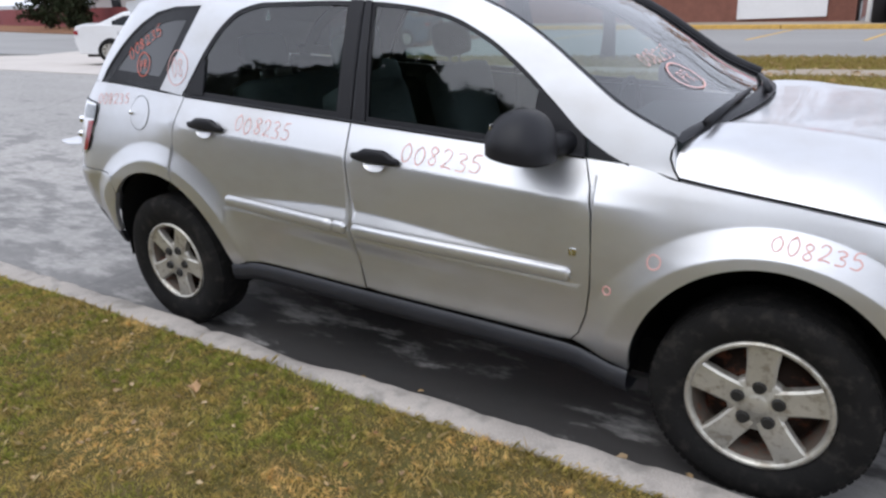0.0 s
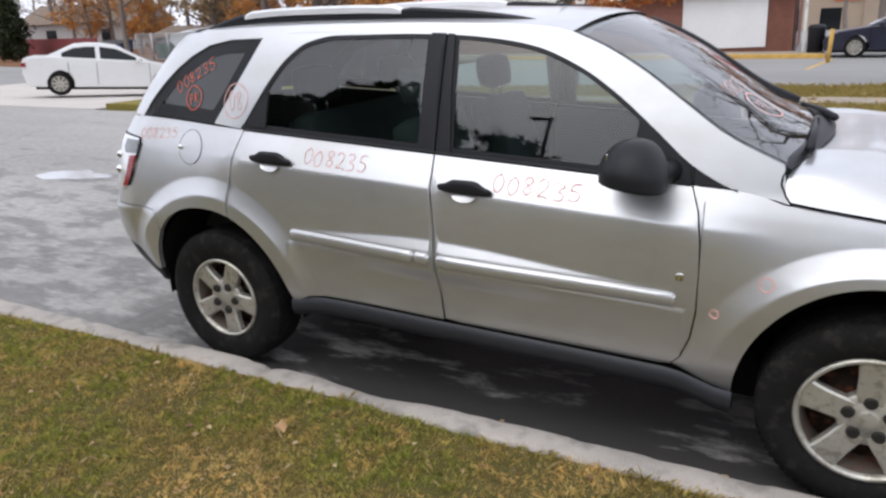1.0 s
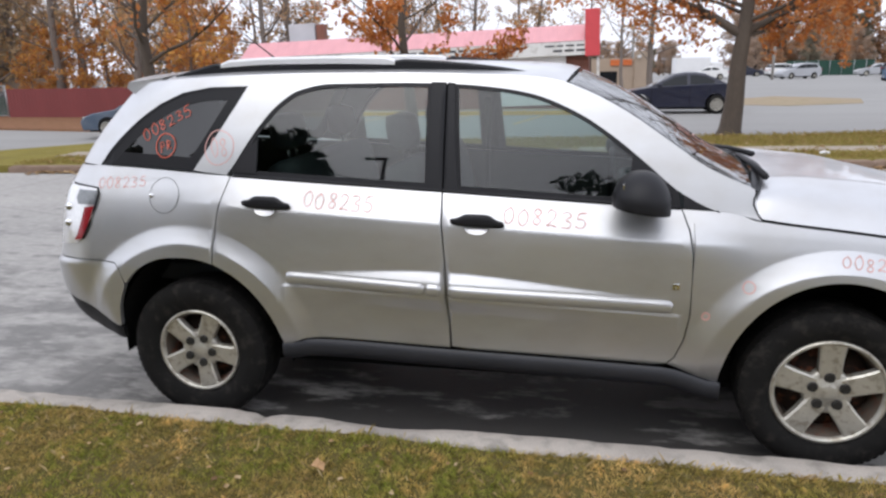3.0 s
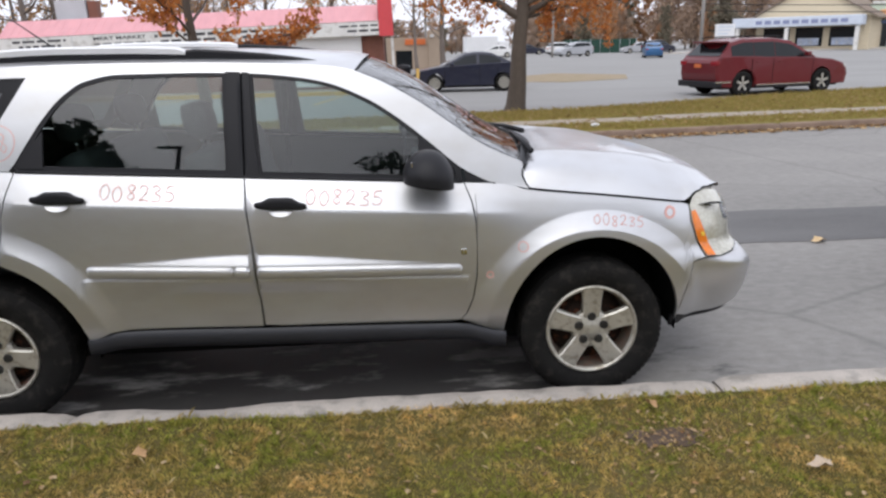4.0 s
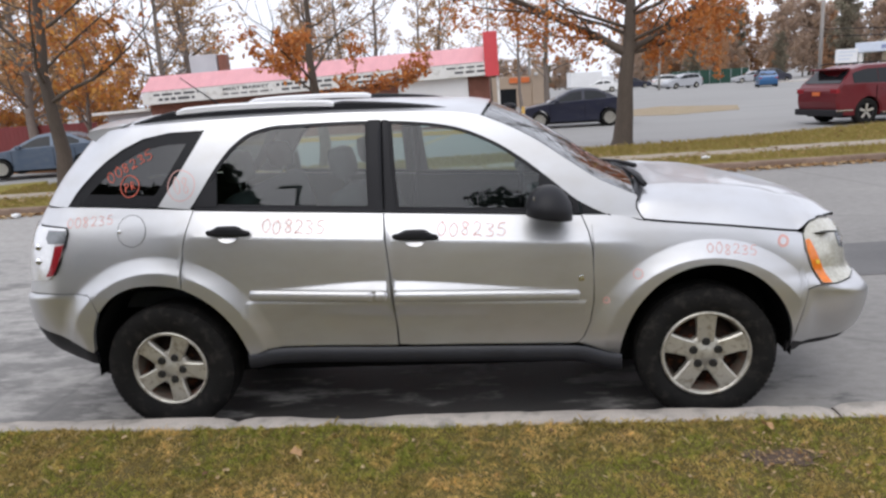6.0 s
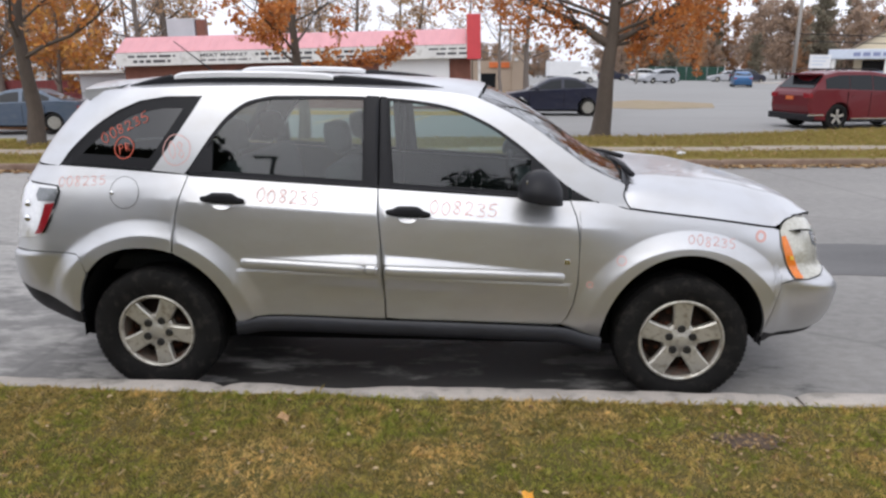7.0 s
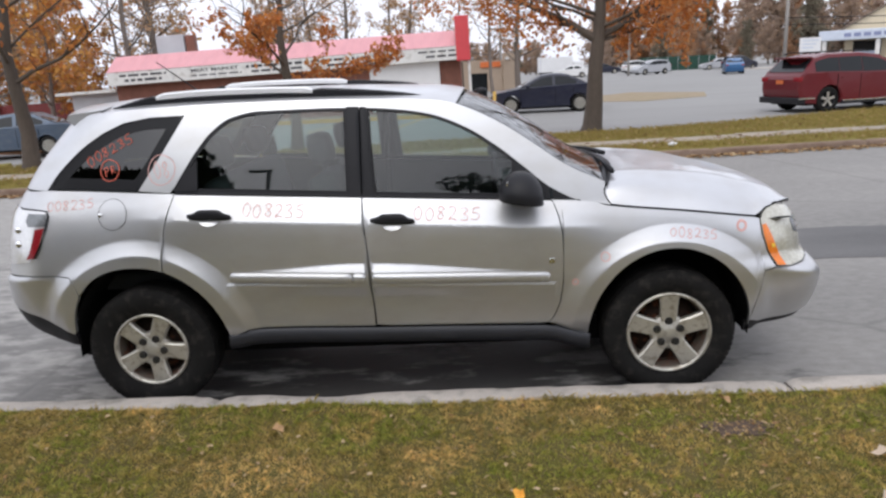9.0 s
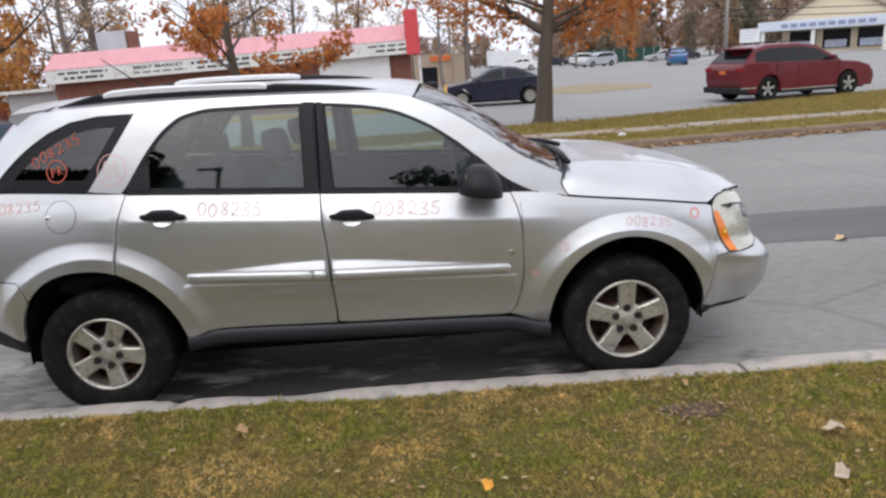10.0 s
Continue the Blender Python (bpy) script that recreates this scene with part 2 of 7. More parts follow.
CONCRETE = mat("weathered_concrete", (0.45, 0.405, 0.36), rough=0.9, var=0.32, scale=3.5, fine=150, bump=0.7, wear=(0.27, 0.25, 0.22))
STAINED = mat("leaf_stained_concrete", (0.22, 0.155, 0.115), rough=0.95, var=0.3, scale=1.5, fine=40, bump=0.4, wear=(0.16, 0.10, 0.07))
APRON = mat("pale_concrete_apron", (0.5, 0.46, 0.42), rough=0.9, var=0.12, scale=0.8, fine=50, bump=0.2)
SLAB = mat("path_concrete", (0.33, 0.28, 0.22), rough=0.92, var=0.18, scale=1.2, fine=60, bump=0.3)
BLADE = leafy("grass_blades", ((0.257, 0.260, 0.057), (0.364, 0.310, 0.095), (0.578, 0.430, 0.190), (0.332, 0.320, 0.081), (0.728, 0.560, 0.294), (0.471, 0.310, 0.152)), 0.3,
              ((0.420, 0.320, 0.130), (0.150, 0.240, 0.028), (0.642, 0.470, 0.180), (0.182, 0.270, 0.038), (0.246, 0.280, 0.048), (0.490, 0.385, 0.140), (0.225, 0.185, 0.066), (0.749, 0.540, 0.237)))
FARBLADE = leafy("rough_verge_blades", ((0.21, 0.19, 0.055), (0.34, 0.26, 0.09), (0.27, 0.235, 0.065), (0.42, 0.31, 0.13), (0.25, 0.17, 0.07)), 0.25)
BROWNLEAF = leafy("fallen_leaves", ((0.24, 0.13, 0.06), (0.42, 0.30, 0.16), (0.18, 0.10, 0.055), (0.56, 0.43, 0.26), (0.34, 0.19, 0.08)), 0.1)
STRAW = leafy("dead_straw", ((0.54, 0.42, 0.20), (0.42, 0.30, 0.14), (0.60, 0.48, 0.26), (0.30, 0.19, 0.09)), 0.2)


# ---- building helpers ----
def part(name, bm, material, parent=None, label="", smooth=False, kind=""):
    me = bpy.data.meshes.new(name)
    bm.to_mesh(me)
    bm.free()
    me.materials.append(material)
    if smooth:
        me.polygons.foreach_set("use_smooth", [True] * len(me.polygons))
    ob = new(name, me)
    ob.parent = parent
    return tagged(ob, label, kind=kind)


def part_data(name, verts, faces, material, parent=None, label="", smooth=False, kind=""):
    me = bpy.data.meshes.new(name)
    me.from_pydata([tuple(map(float, v)) for v in verts], [], [tuple(int(i) for i in f) for f in faces])
    me.materials.append(material)
    if smooth:
        me.polygons.foreach_set("use_smooth", [True] * len(me.polygons))
    ob = new(name, me)
    ob.parent = parent
    return tagged(ob, label, kind=kind)


def thing(name, label, category, at=(0, 0, 0), turn=0, group="", kind=""):
    ob = new(name)
    ob.matrix_world = pose(*at, 0, 0, turn)
    return tagged(ob, label, category, group, kind)


def box(bm, x0, x1, y0, y1, z0, z1, bevel=0.0):
    made = bmesh.ops.create_cube(bm, size=1, matrix=Matrix.Translation(((x0 + x1) / 2, (y0 + y1) / 2, (z0 + z1) / 2)) @ Matrix.Diagonal((x1 - x0, y1 - y0, z1 - z0, 1)))
    if bevel:
        edges = {e for v in made["verts"] for e in v.link_edges}
        bmesh.ops.bevel(bm, geom=list(edges), offset=bevel, segments=2, profile=0.6, affect="EDGES")
    return bm


def boxed(x0, x1, y0, y1, z0, z1, bevel=0.0):
    return box(bmesh.new(), x0, x1, y0, y1, z0, z1, bevel)


def tube_data(points, radii, sides=8, cap=True):
    """Vertices and faces of a tapered tube along a line of points."""
    pts = [Vector(p) for p in points]
    verts, faces = [], []
    for k, p in enumerate(pts):
        d = (pts[min(k + 1, len(pts) - 1)] - pts[max(k - 1, 0)]).normalized()
        side = d.cross(Vector((0, 0, 1)) if abs(d.z) < 0.9 else Vector((1, 0, 0))).normalized()
        up = side.cross(d)
        for s in range(sides):
            a = 2 * math.pi * s / sides
            verts.append(p + (side * math.cos(a) + up * math.sin(a)) * radii[k])
    for k in range(len(pts) - 1):
        for s in range(sides):
            a, b = k * sides + s, k * sides + (s + 1) % sides
            faces.append((a, b, b + sides, a + sides))
    if cap:
        faces.append(tuple(range(sides))[::-1])
        faces.append(tuple(range((len(pts) - 1) * sides, len(pts) * sides)))
    return verts, faces


def tube(name, points, radii, material, parent=None, sides=8, label=""):
    v, f = tube_data(points, radii if isinstance(radii, (list, tuple)) else [radii] * len(points), sides)
    return part_data(name, v, f, material, parent, label, smooth=True)


def lathe(name, profile, material, parent=None, steps=48, label="", smooth=True):
    """profile: (radius, y) pairs, turned round the y axis."""
    verts, faces, n = [], [], len(profile)
    for s in range(steps):
        a = 2 * math.pi * s / steps
        verts += [(r * math.cos(a), y, r * math.sin(a)) for r, y in profile]
    for s in range(steps):
        for k in range(n - 1):
            a, b = s * n + k, ((s + 1) % steps) * n + k
            faces.append((a, a + 1, b + 1, b))
    return part_data(name, verts, faces, material, parent, label, smooth)


def curve_of(points):
    """A smooth function through (x, value) pairs."""
    xs, vs = np.array([p[0] for p in points], float), np.array([p[1] for p in points], float)
    d = np.diff(vs) / np.diff(xs)
    m = np.r_[d[0], [0 if a * b <= 0 else 2 * a * b / (a + b) for a, b in zip(d[:-1], d[1:])], d[-1]]

    def value(x):
        x = min(max(x, xs[0]), xs[-1])
        k = min(int(np.searchsorted(xs, x, "right")) - 1, len(xs) - 2)
        h = xs[k + 1] - xs[k]
        t = (x - xs[k]) / h
        return float((2 * t**3 - 3 * t**2 + 1) * vs[k] + (t**3 - 2 * t**2 + t) * h * m[k] + (3 * t**2 - 2 * t**3) * vs[k + 1] + (t**3 - t**2) * h * m[k + 1])

    return value


def step(a, b, x):
    t = min(max((x - a) / (b - a), 0.0), 1.0)
    return t * t * (3 - 2 * t)


# ---- the silver car: x forward from the rear axle, its kerb side towards -y ----
rear_at = curve_of([(0.30, -0.70), (0.40, -0.792), (0.50, -0.845), (0.64, -0.864), (0.76, -0.855), (0.80, -0.830), (0.95, -0.81), (1.10, -0.785), (1.20, -0.738), (1.36, -0.645), (1.54, -0.50), (1.64, -0.41), (1.75, -0.3)])
front_at = curve_of([(0.22, 3.60), (0.30, 3.655), (0.42, 3.692), (0.52, 3.706), (0.62, 3.704), (0.72, 3.655), (0.76, 3.63), (0.88, 3.61), (0.98, 3.56), (1.06, 3.46), (1.2, 3.2)])
soft_flank = curve_of([(0.25, 0.81), (0.36, 0.840), (0.46, 0.866), (0.60, 0.890), (0.74, 0.901), (0.84, 0.902), (0.92, 0.898), (1.00, 0.888), (1.08, 0.869), (1.165, 0.838)])
flank = curve_of([(0.25, 0.81), (0.36, 0.840), (0.46, 0.866), (0.60, 0.890), (0.74, 0.904), (0.88, 0.909), (0.96, 0.9095), (1.02, 0.907), (1.036, 0.9045), (1.048, 0.8985), (1.066, 0.8895), (1.11, 0.867), (1.165, 0.838)])
belt = lambda x: 1.225 - 0.056 * x
mould = lambda x: 0.775 - 0.034 * x
ARCH = {0.0: 0.640, 2.857: 0.61}


def width(x, z):
    """Half the body's width at a place on its flank."""
    lift = belt(x) - 1.165
    zz = z - lift * step(0.6, 1.0, z)
    if zz <= 1.165:
        soft = step(0.35, -0.10, x) if x < 1 else step(2.22, 2.55, x)
        w = flank(zz) * (1 - soft) + soft_flank(zz) * soft
    else:
        d = zz - 1.165
        w = 0.838 - 0.27 * d - 0.12 * d * d
        w -= 0.5 * max(0.0, z - 1.60) ** 1.5
    d = z - mould(x)
    # a spear-shaped ledge above the rubbing strip, tallest at the gap between the doors, and a thin lip below it
    taper = min(step(0.50, 1.22, x), 1 - step(1.28, 2.22, x)) if 0.5 < x < 2.22 else 0.0
    crest = 0.032 + 0.046 * taper
    if taper > 0.02 and d < crest:
        w += 0.025 * taper * min(1.0, (crest - d) / (crest - 0.030)) * step(-0.12, -0.02, d)
    if 0.48 < x < 2.25:
        w += 0.005 * step(-0.034, -0.040, d) * step(-0.16, -0.06, d)
    for cx, outer in ARCH.items():
        r = math.hypot(x - cx, z - 0.345)
        if z < 1.05 and r < outer:
            rise = min(1.0, (outer - r) / 0.085)
            w += 0.030 * (0.35 * rise * rise + 0.65 * rise) * (1 - step(0.95, 1.05, z)) * step(0.25, 0.5, z)
    w -= 0.26 * max(0.0, 0.68 - z) * step(3.22, 3.42, x) + 0.14 * max(0.0, 0.78 - z) * step(-0.42, -0.55, x)
    w -= 0.12 * min(max(0.0, z - 0.78), 0.40) * step(0.30, -0.35, x)
    back, ahead = x - rear_at(z), front_at(z) - x
    reach = 0.30
    if back < reach:
        w -= 0.26 * (1 - math.sqrt(max(0.0, 1 - ((reach - max(back, 0)) / reach) ** 2)))
    upper = step(0.66, 0.76, z)
    reach = 0.30 + 0.20 * upper
    if ahead < reach:
        power = 3.0 - upper
        w -= (0.24 + 0.07 * upper) * (1 - max(0.0, 1 - ((reach - max(ahead, 0)) / reach) ** power) ** (1 / power))
    return w


def spans(loop, x):
    """Where the upright line at x crosses a closed outline of (x, z) points."""
    zs = []
    for (xa, za), (xb, zb) in zip(loop, loop[1:] + loop[:1]):
        if (xa - x) * (xb - x) <= 0 and xa != xb:
            zs.append(za + (zb - za) * (x - xa) / (xb - xa))
    return (min(zs), max(zs)) if zs else None


def panel_data(loop, proud=0.0, pitch=0.05, rows=10, flange=0.025, deep=0.0):
    """A piece of the body's skin inside an outline in (x, z) whose every upright line is crossed twice."""
    xs = sorted({round(p[0], 4) for p in loop})
    cols = []
    for a, b in zip(xs[:-1], xs[1:]):
        k = max(1, math.ceil((b - a) / pitch))
        cols += [a + (b - a) * i / k for i in range(k)]
    cols.append(xs[-1])
    cols[0], cols[-1] = cols[0] + 1e-4, cols[-1] - 1e-4
    verts, faces = [], []
    for x in cols:
        lo, hi = spans(loop, x)
        for r in range(rows + 1):
            z = lo + (hi - lo) * r / rows
            verts.append((x, -(width(x, z) + proud - deep), z))
    n = rows + 1
    for c in range(len(cols) - 1):
        for r in range(rows):
            a = c * n + r
            faces.append((a, a + n, a + n + 1, a + 1))
    if flange:
        rim = [c * n for c in range(len(cols))] + [(len(cols) - 1) * n + r for r in range(1, n)]
        rim += [c * n + rows for c in range(len(cols) - 2, -1, -1)] + [r for r in range(rows - 1, 0, -1)]
        base = len(verts)
        outer = [verts[i] for i in rim]
        verts += outer + [(x, y + flange, z) for x, y, z in outer]
        m = len(rim)
        faces += [(base + i, base + m + i, base + m + (i + 1) % m, base + (i + 1) % m) for i in range(m)]
    return verts, faces


def skin(name, loop, material, parent, label="", **kw):
    """The panel on the kerb side and its twin on the road side."""
    v, f = panel_data(loop, **kw)
    near = part_data(name, v, f, material, parent, label, smooth=True)
    part_data(name, [(x, -y, z) for x, y, z in v], [q[::-1] for q in f], material, parent, label, smooth=True)
    return near


def inset(loop, d):
    """An outline drawn in by d."""
    out, n = [], len(loop)
    area = sum(a[0] * b[1] - b[0] * a[1] for a, b in zip(loop, loop[1:] + loop[:1]))
    s = 1 if area > 0 else -1
    for k in range(n):
        p, q, r = Vector(loop[k - 1]), Vector(loop[k]), Vector(loop[(k + 1) % n])
        a, b = (q - p).normalized(), (r - q).normalized()
        na, nb = Vector((-a.y, a.x)) * s, Vector((-b.y, b.x)) * s
        m = (na + nb)
        m = m / max(0.35, m.length_squared) * 2 if m.length > 1e-6 else na
        t = q + m * d
        out.append((t.x, t.y))
    return out


def ring_data(loop, d, proud=0.0, thick=0.012):
    inner = inset(loop, d)
    n, verts, faces = len(loop), [], []
    for src, dy in ((loop, 0), (inner, 0), (inner, thick), (loop, thick)):
        verts += [(x, -(width(x, z) + proud) + dy, z) for x, z in src]
    for i in range(n):
        j = (i + 1) % n
        for a in (0, 1, 2):
            faces.append((a * n + i, a * n + j, (a + 1) * n + j, (a + 1) * n + i))
    return verts, faces


def framed(name, loop, d, material, parent, label="", proud=0.0):
    v, f = ring_data(loop, d, proud)
    part_data(name, v, f, material, parent, label)
    part_data(name, [(x, -y, z) for x, y, z in v], [q[::-1] for q in f], material, parent, label)


def arc(cx, cz, rx, rz, a0, a1, n=14):
    return [(cx + rx * math.cos(radians(a0 + (a1 - a0) * k / n)), cz + rz * math.sin(radians(a0 + (a1 - a0) * k / n))) for k in range(n + 1)]


car = thing("silver_car", "dusty silver sport utility car with orange paint-pen numbers beside kerb", "car")
GAP = 0.0032
# outline curves
wtop = curve_of([(0.22, 1.225), (0.285, 1.325), (0.36, 1.435), (0.445, 1.53), (0.55, 1.596), (0.70, 1.622), (1.0, 1.622), (1.27, 1.613), (1.45, 1.596), (1.62, 1.564), (1.80, 1.490), (1.95, 1.395), (2.10, 1.275), (2.22, 1.175), (2.37, 1.092)])
qtop = curve_of([(-0.48, 1.254), (-0.44, 1.315), (-0.37, 1.39), (-0.28, 1.468), (-0.17, 1.54), (-0.05, 1.590), (0.10, 1.614), (0.30, 1.616)])
roof_edge = curve_of([(-0.44, 1.60), (-0.30, 1.632), (-0.1, 1.651), (0.2, 1.664), (0.6, 1.668), (1.0, 1.664), (1.4, 1.65), (1.66, 1.632), (1.75, 1.612)])
screen_edge = curve_of([(1.75, 1.612), (1.87, 1.562), (2.02, 1.480), (2.18, 1.370), (2.33, 1.268), (2.47, 1.202), (2.56, 1.165)])
hood_gap = curve_of([(2.50, 1.070), (2.60, 1.055), (2.92, 1.02), (3.10, 0.998), (3.28, 0.972), (3.36, 0.962)])
sill_top = curve_of([(0.45, 0.446), (0.7, 0.456), (1.25, 0.443), (1.8, 0.432), (2.34, 0.418)])
rear_cut = [(0.232, 1.205), (0.205, 1.13), (0.175, 1.02), (0.158, 0.90), (0.150, 0.812)]
mid_cut = [(1.236, 1.150), (1.243, 1.02), (1.255, 0.85), (1.262, 0.70), (1.268, 0.58), (1.270, 0.450)]
fore_cut = [(2.242, 1.09), (2.268, 1.02), (2.284, 0.93), (2.290, 0.80), (2.288, 0.66), (2.272, 0.55), (2.24, 0.462), (2.21, 0.428)]
rarch = arc(0, 0.345, 0.462, 0.492, 0, 90, 14) + [(-0.405 * math.sin(t) ** 0.8, 0.345 + 0.492 * max(0.0, math.cos(t)) ** 0.8) for t in np.linspace(0, math.pi / 2, 25)[1:]]
farch = arc(2.857, 0.345, 0.434, 0.492, 0, 180, 90)

# kerb-side outlines; each is also built on the road side
body_rear = [(rear_at(z) + 0.004, z) for z in np.linspace(0.802, 1.24, 9)]
seam = [(-0.330, 0.706), (-0.348, 0.765), (-0.375, 0.797), (-0.46, 0.803), (-0.62, 0.806)]
quarter = [p for p in rarch if -0.328 < p[0] < 0.146 and p[1] > 0.6]
quarter_loop = seam + [(rear_at(0.80) + 0.004, 0.803)] + body_rear[1:] + [(-0.48, belt(-0.48)), (0.0, belt(0)), (0.226, belt(0.226))]
quarter_loop += [(x - GAP, z) for x, z in rear_cut] + quarter
skin("rear_quarter_panel", quarter_loop, SILVER, car, pitch=0.014, rows=56)
# rear bumper corner: below the tail lamp, back of the arch
bump_loop = [(-0.334, 0.695)] + [p for p in rarch if p[0] < -0.336 and 0.46 < p[1] < 0.69] + [(-0.41, 0.462), (-0.52, 0.515), (-0.64, 0.562)]
bump_loop += [(rear_at(z) + 0.004, z) for z in np.linspace(0.618, 0.79, 8)] + [(x, z - 0.006) for x, z in seam[::-1][:-1]]
skin("rear_bumper_corner", bump_loop, SILVER, car, pitch=0.015, rows=28)
val_loop = [(-0.400, 0.452), (-0.415, 0.385), (-0.52, 0.398), (-0.66, 0.440), (-0.76, 0.50), (-0.838, 0.612), (-0.64, 0.556), (-0.52, 0.508)]
skin("lower_valance", val_loop, TRIM, car, "black plastic", pitch=0.04, rows=6, proud=-0.004)

rdoor_arch = [p for p in rarch if p[0] > 0.150]
rdoor = [(0.236, belt(0.236))] + [(x + GAP, z) for x, z in rear_cut[1:]] + [p for p in rdoor_arch[::-1] if p[0] > 0.156 and p[1] > 0.40]
rdoor += [(0.50, 0.425), (0.56, sill_top(0.56))] + [(x, sill_top(x)) for x in np.linspace(0.65, 1.264, 8)] + [(x - GAP, z) for x, z in mid_cut[::-1][1:]] + [(1.232, belt(1.232))]
skin("rear_door", rdoor, SILVER, car, pitch=0.011, rows=110)
fdoor = [(1.240, belt(1.240))] + [(x + GAP, z) for x, z in mid_cut] + [(x, sill_top(x)) for x in np.linspace(1.35, 2.16, 8)] + [(x - GAP, z) for x, z in fore_cut[::-1]] + [(2.232, belt(2.232))]
skin("front_door", fdoor, SILVER, car, pitch=0.011, rows=110)
fend_arch = [p for p in farch if p[1] > 0.36]
low_arch = [p for p in fend_arch if p[0] < 2.60 and p[1] < 0.665]
skin("front_fender_foot", [(2.288 + GAP, 0.66)] + [(x + GAP, z) for x, z in fore_cut[5:]] + [(2.30, 0.395), (2.422, 0.35)] + low_arch[::-1] + [(low_arch[0][0], 0.66)], SILVER, car, pitch=0.012, rows=26, flange=0.02)
fender = [(2.240, belt(2.24))] + [(x + GAP, z) for x, z in fore_cut[1:5]] + [(2.292, 0.66), (low_arch[0][0], 0.66)] + [p for p in fend_arch[::-1] if p[0] > low_arch[0][0]]
fender += [(3.296, 0.46), (3.335, 0.69), (3.395, 0.708)] + [(3.352, 0.79), (3.322, 0.88), (3.305, 0.955)]
fender = fender[:-1] + [(3.318, 0.955)] + [(x, hood_gap(x) - 0.007) for x in np.linspace(3.29, 2.52, 14)] + [(2.44, belt(2.42))]
skin("front_fender", fender, SILVER, car, pitch=0.014, rows=60)
fbump = [(3.292, 0.40), (3.300, 0.46), (3.338, 0.684), (3.40, 0.700), (3.48, 0.702), (3.56, 0.712)] + [(front_at(z) - 0.004, z) for z in (0.722, 0.68, 0.64, 0.60, 0.55, 0.50, 0.455)] + [(3.60, 0.408), (3.50, 0.385), (3.36, 0.372)]
skin("front_bumper", fbump, SILVER, car, pitch=0.03, rows=16)
fval = [(3.268, 0.392), (3.272, 0.325), (3.34, 0.318), (3.37, 0.338), (3.48, 0.350), (3.57, 0.372), (3.62, 0.412), (3.50, 0.380), (3.36, 0.367), (3.30, 0.385)]
skin("lower_air_dam", fval, TRIM, car, "black plastic", pitch=0.04, rows=5, proud=-0.01)
lamp = [(3.325, 0.950), (3.33, 0.88), (3.36, 0.79), (3.405, 0.712), (3.48, 0.709), (3.56, 0.719), (front_at(0.74) - 0.004, 0.74), (front_at(0.80) - 0.004, 0.80), (front_at(0.88) - 0.004, 0.88), (3.565, 0.955), (3.52, 0.990), (3.44, 1.006), (3.375, 0.998), (3.34, 0.978)]
head = skin("headlight", lamp, LENS, car, "hazy yellowed headlamp lens", pitch=0.02, rows=12, proud=0.002)
tube("lamp_gap", [(x, -(width(x, z) + 0.003), z + 0.006) for x, z in ((3.322, 0.955), (3.34, 0.982), (3.375, 1.002), (3.44, 1.010), (3.50, 1.000))], 0.0042, DARK, head, 6, "dark gap under the hood")
tube("lamp_lower_seal", [(x, -(width(x, z) + 0.003), z) for x, z in ((3.405, 0.710), (3.48, 0.707), (3.56, 0.717), (3.625, 0.735))], 0.003, CLADDING, head, 6)
amber = [(3.329, 0.925), (3.334, 0.88), (3.363, 0.79), (3.408, 0.716), (3.452, 0.714), (3.415, 0.79), (3.38, 0.87), (3.352, 0.928)]
skin("turn_signal", amber, AMBER, head, "amber turn lens", pitch=0.02, rows=8, proud=0.007)
skin("lamp_bezel", [(3.515, 0.925), (3.53, 0.865), (3.60, 0.835), (3.597, 0.895), (3.565, 0.945)], GREYLENS, head, "grey bright-edged lamp bezel", pitch=0.02, rows=4, proud=0.006)
skin("lamp_bezel", [(3.53, 0.912), (3.54, 0.875), (3.592, 0.852), (3.588, 0.89)], CHROME, head, pitch=0.02, rows=3, proud=0.010)
# bright yellow spot painted on the lens as a glint
skin("bulb", [(3.378, 0.825), (3.382, 0.805), (3.400, 0.803), (3.398, 0.823)], mat("amber_glint", (0.95, 0.62, 0.08), rough=0.2, var=0.1, bump=0), head, "bright amber glint painted on the turn lens", pitch=0.02, rows=2, proud=0.010)
tail_edge = curve_of([(0.885, -0.585), (0.905, -0.556), (0.97, -0.518), (1.055, -0.486), (1.12, -0.468), (1.150, -0.478)])
tail = [(tail_edge(z), z) for z in (1.150, 1.12, 1.055, 0.97, 0.905)] + [(-0.60, 0.880), (-0.74, 0.862)] + [(rear_at(z) + 0.003, z) for z in (0.87, 0.95, 1.05, 1.12, 1.160)]
tl = skin("tail_lamp", tail, CLEARLENS, car, "clear and red tail lamp", pitch=0.02, rows=12, proud=0.006)
red_line = (1.062, 1.02, 0.97, 0.93, 0.902)
skin("red_lens", [(tail_edge(z) - 0.007, z) for z in red_line] + [(tail_edge(z) - 0.05 - 0.05 * (z - 0.9), z - 0.006) for z in red_line[::-1]], REDLENS, tl, "slanted red lens", pitch=0.02, rows=10, proud=0.010)
skin("smoked_lens", [(tail_edge(z) - 0.006, z) for z in (1.135, 1.10, 1.07)] + [(-0.585, 1.070), (-0.60, 1.10), (-0.585, 1.138)], GREYLENS, tl, "smoky grey upper lens", pitch=0.02, rows=4, proud=0.010)
for side in (-1, 1):
    tube("lamp_edge", [(x, side * (width(x, z) + 0.006), z) for x, z in [(tail_edge(z), z) for z in (0.905, 0.97, 1.055, 1.12, 1.148)] + [(-0.55, 1.156), (-0.64, 1.160), (-0.74, 1.163)]], 0.005, TRIM, tl, 6, "dark lamp edge")
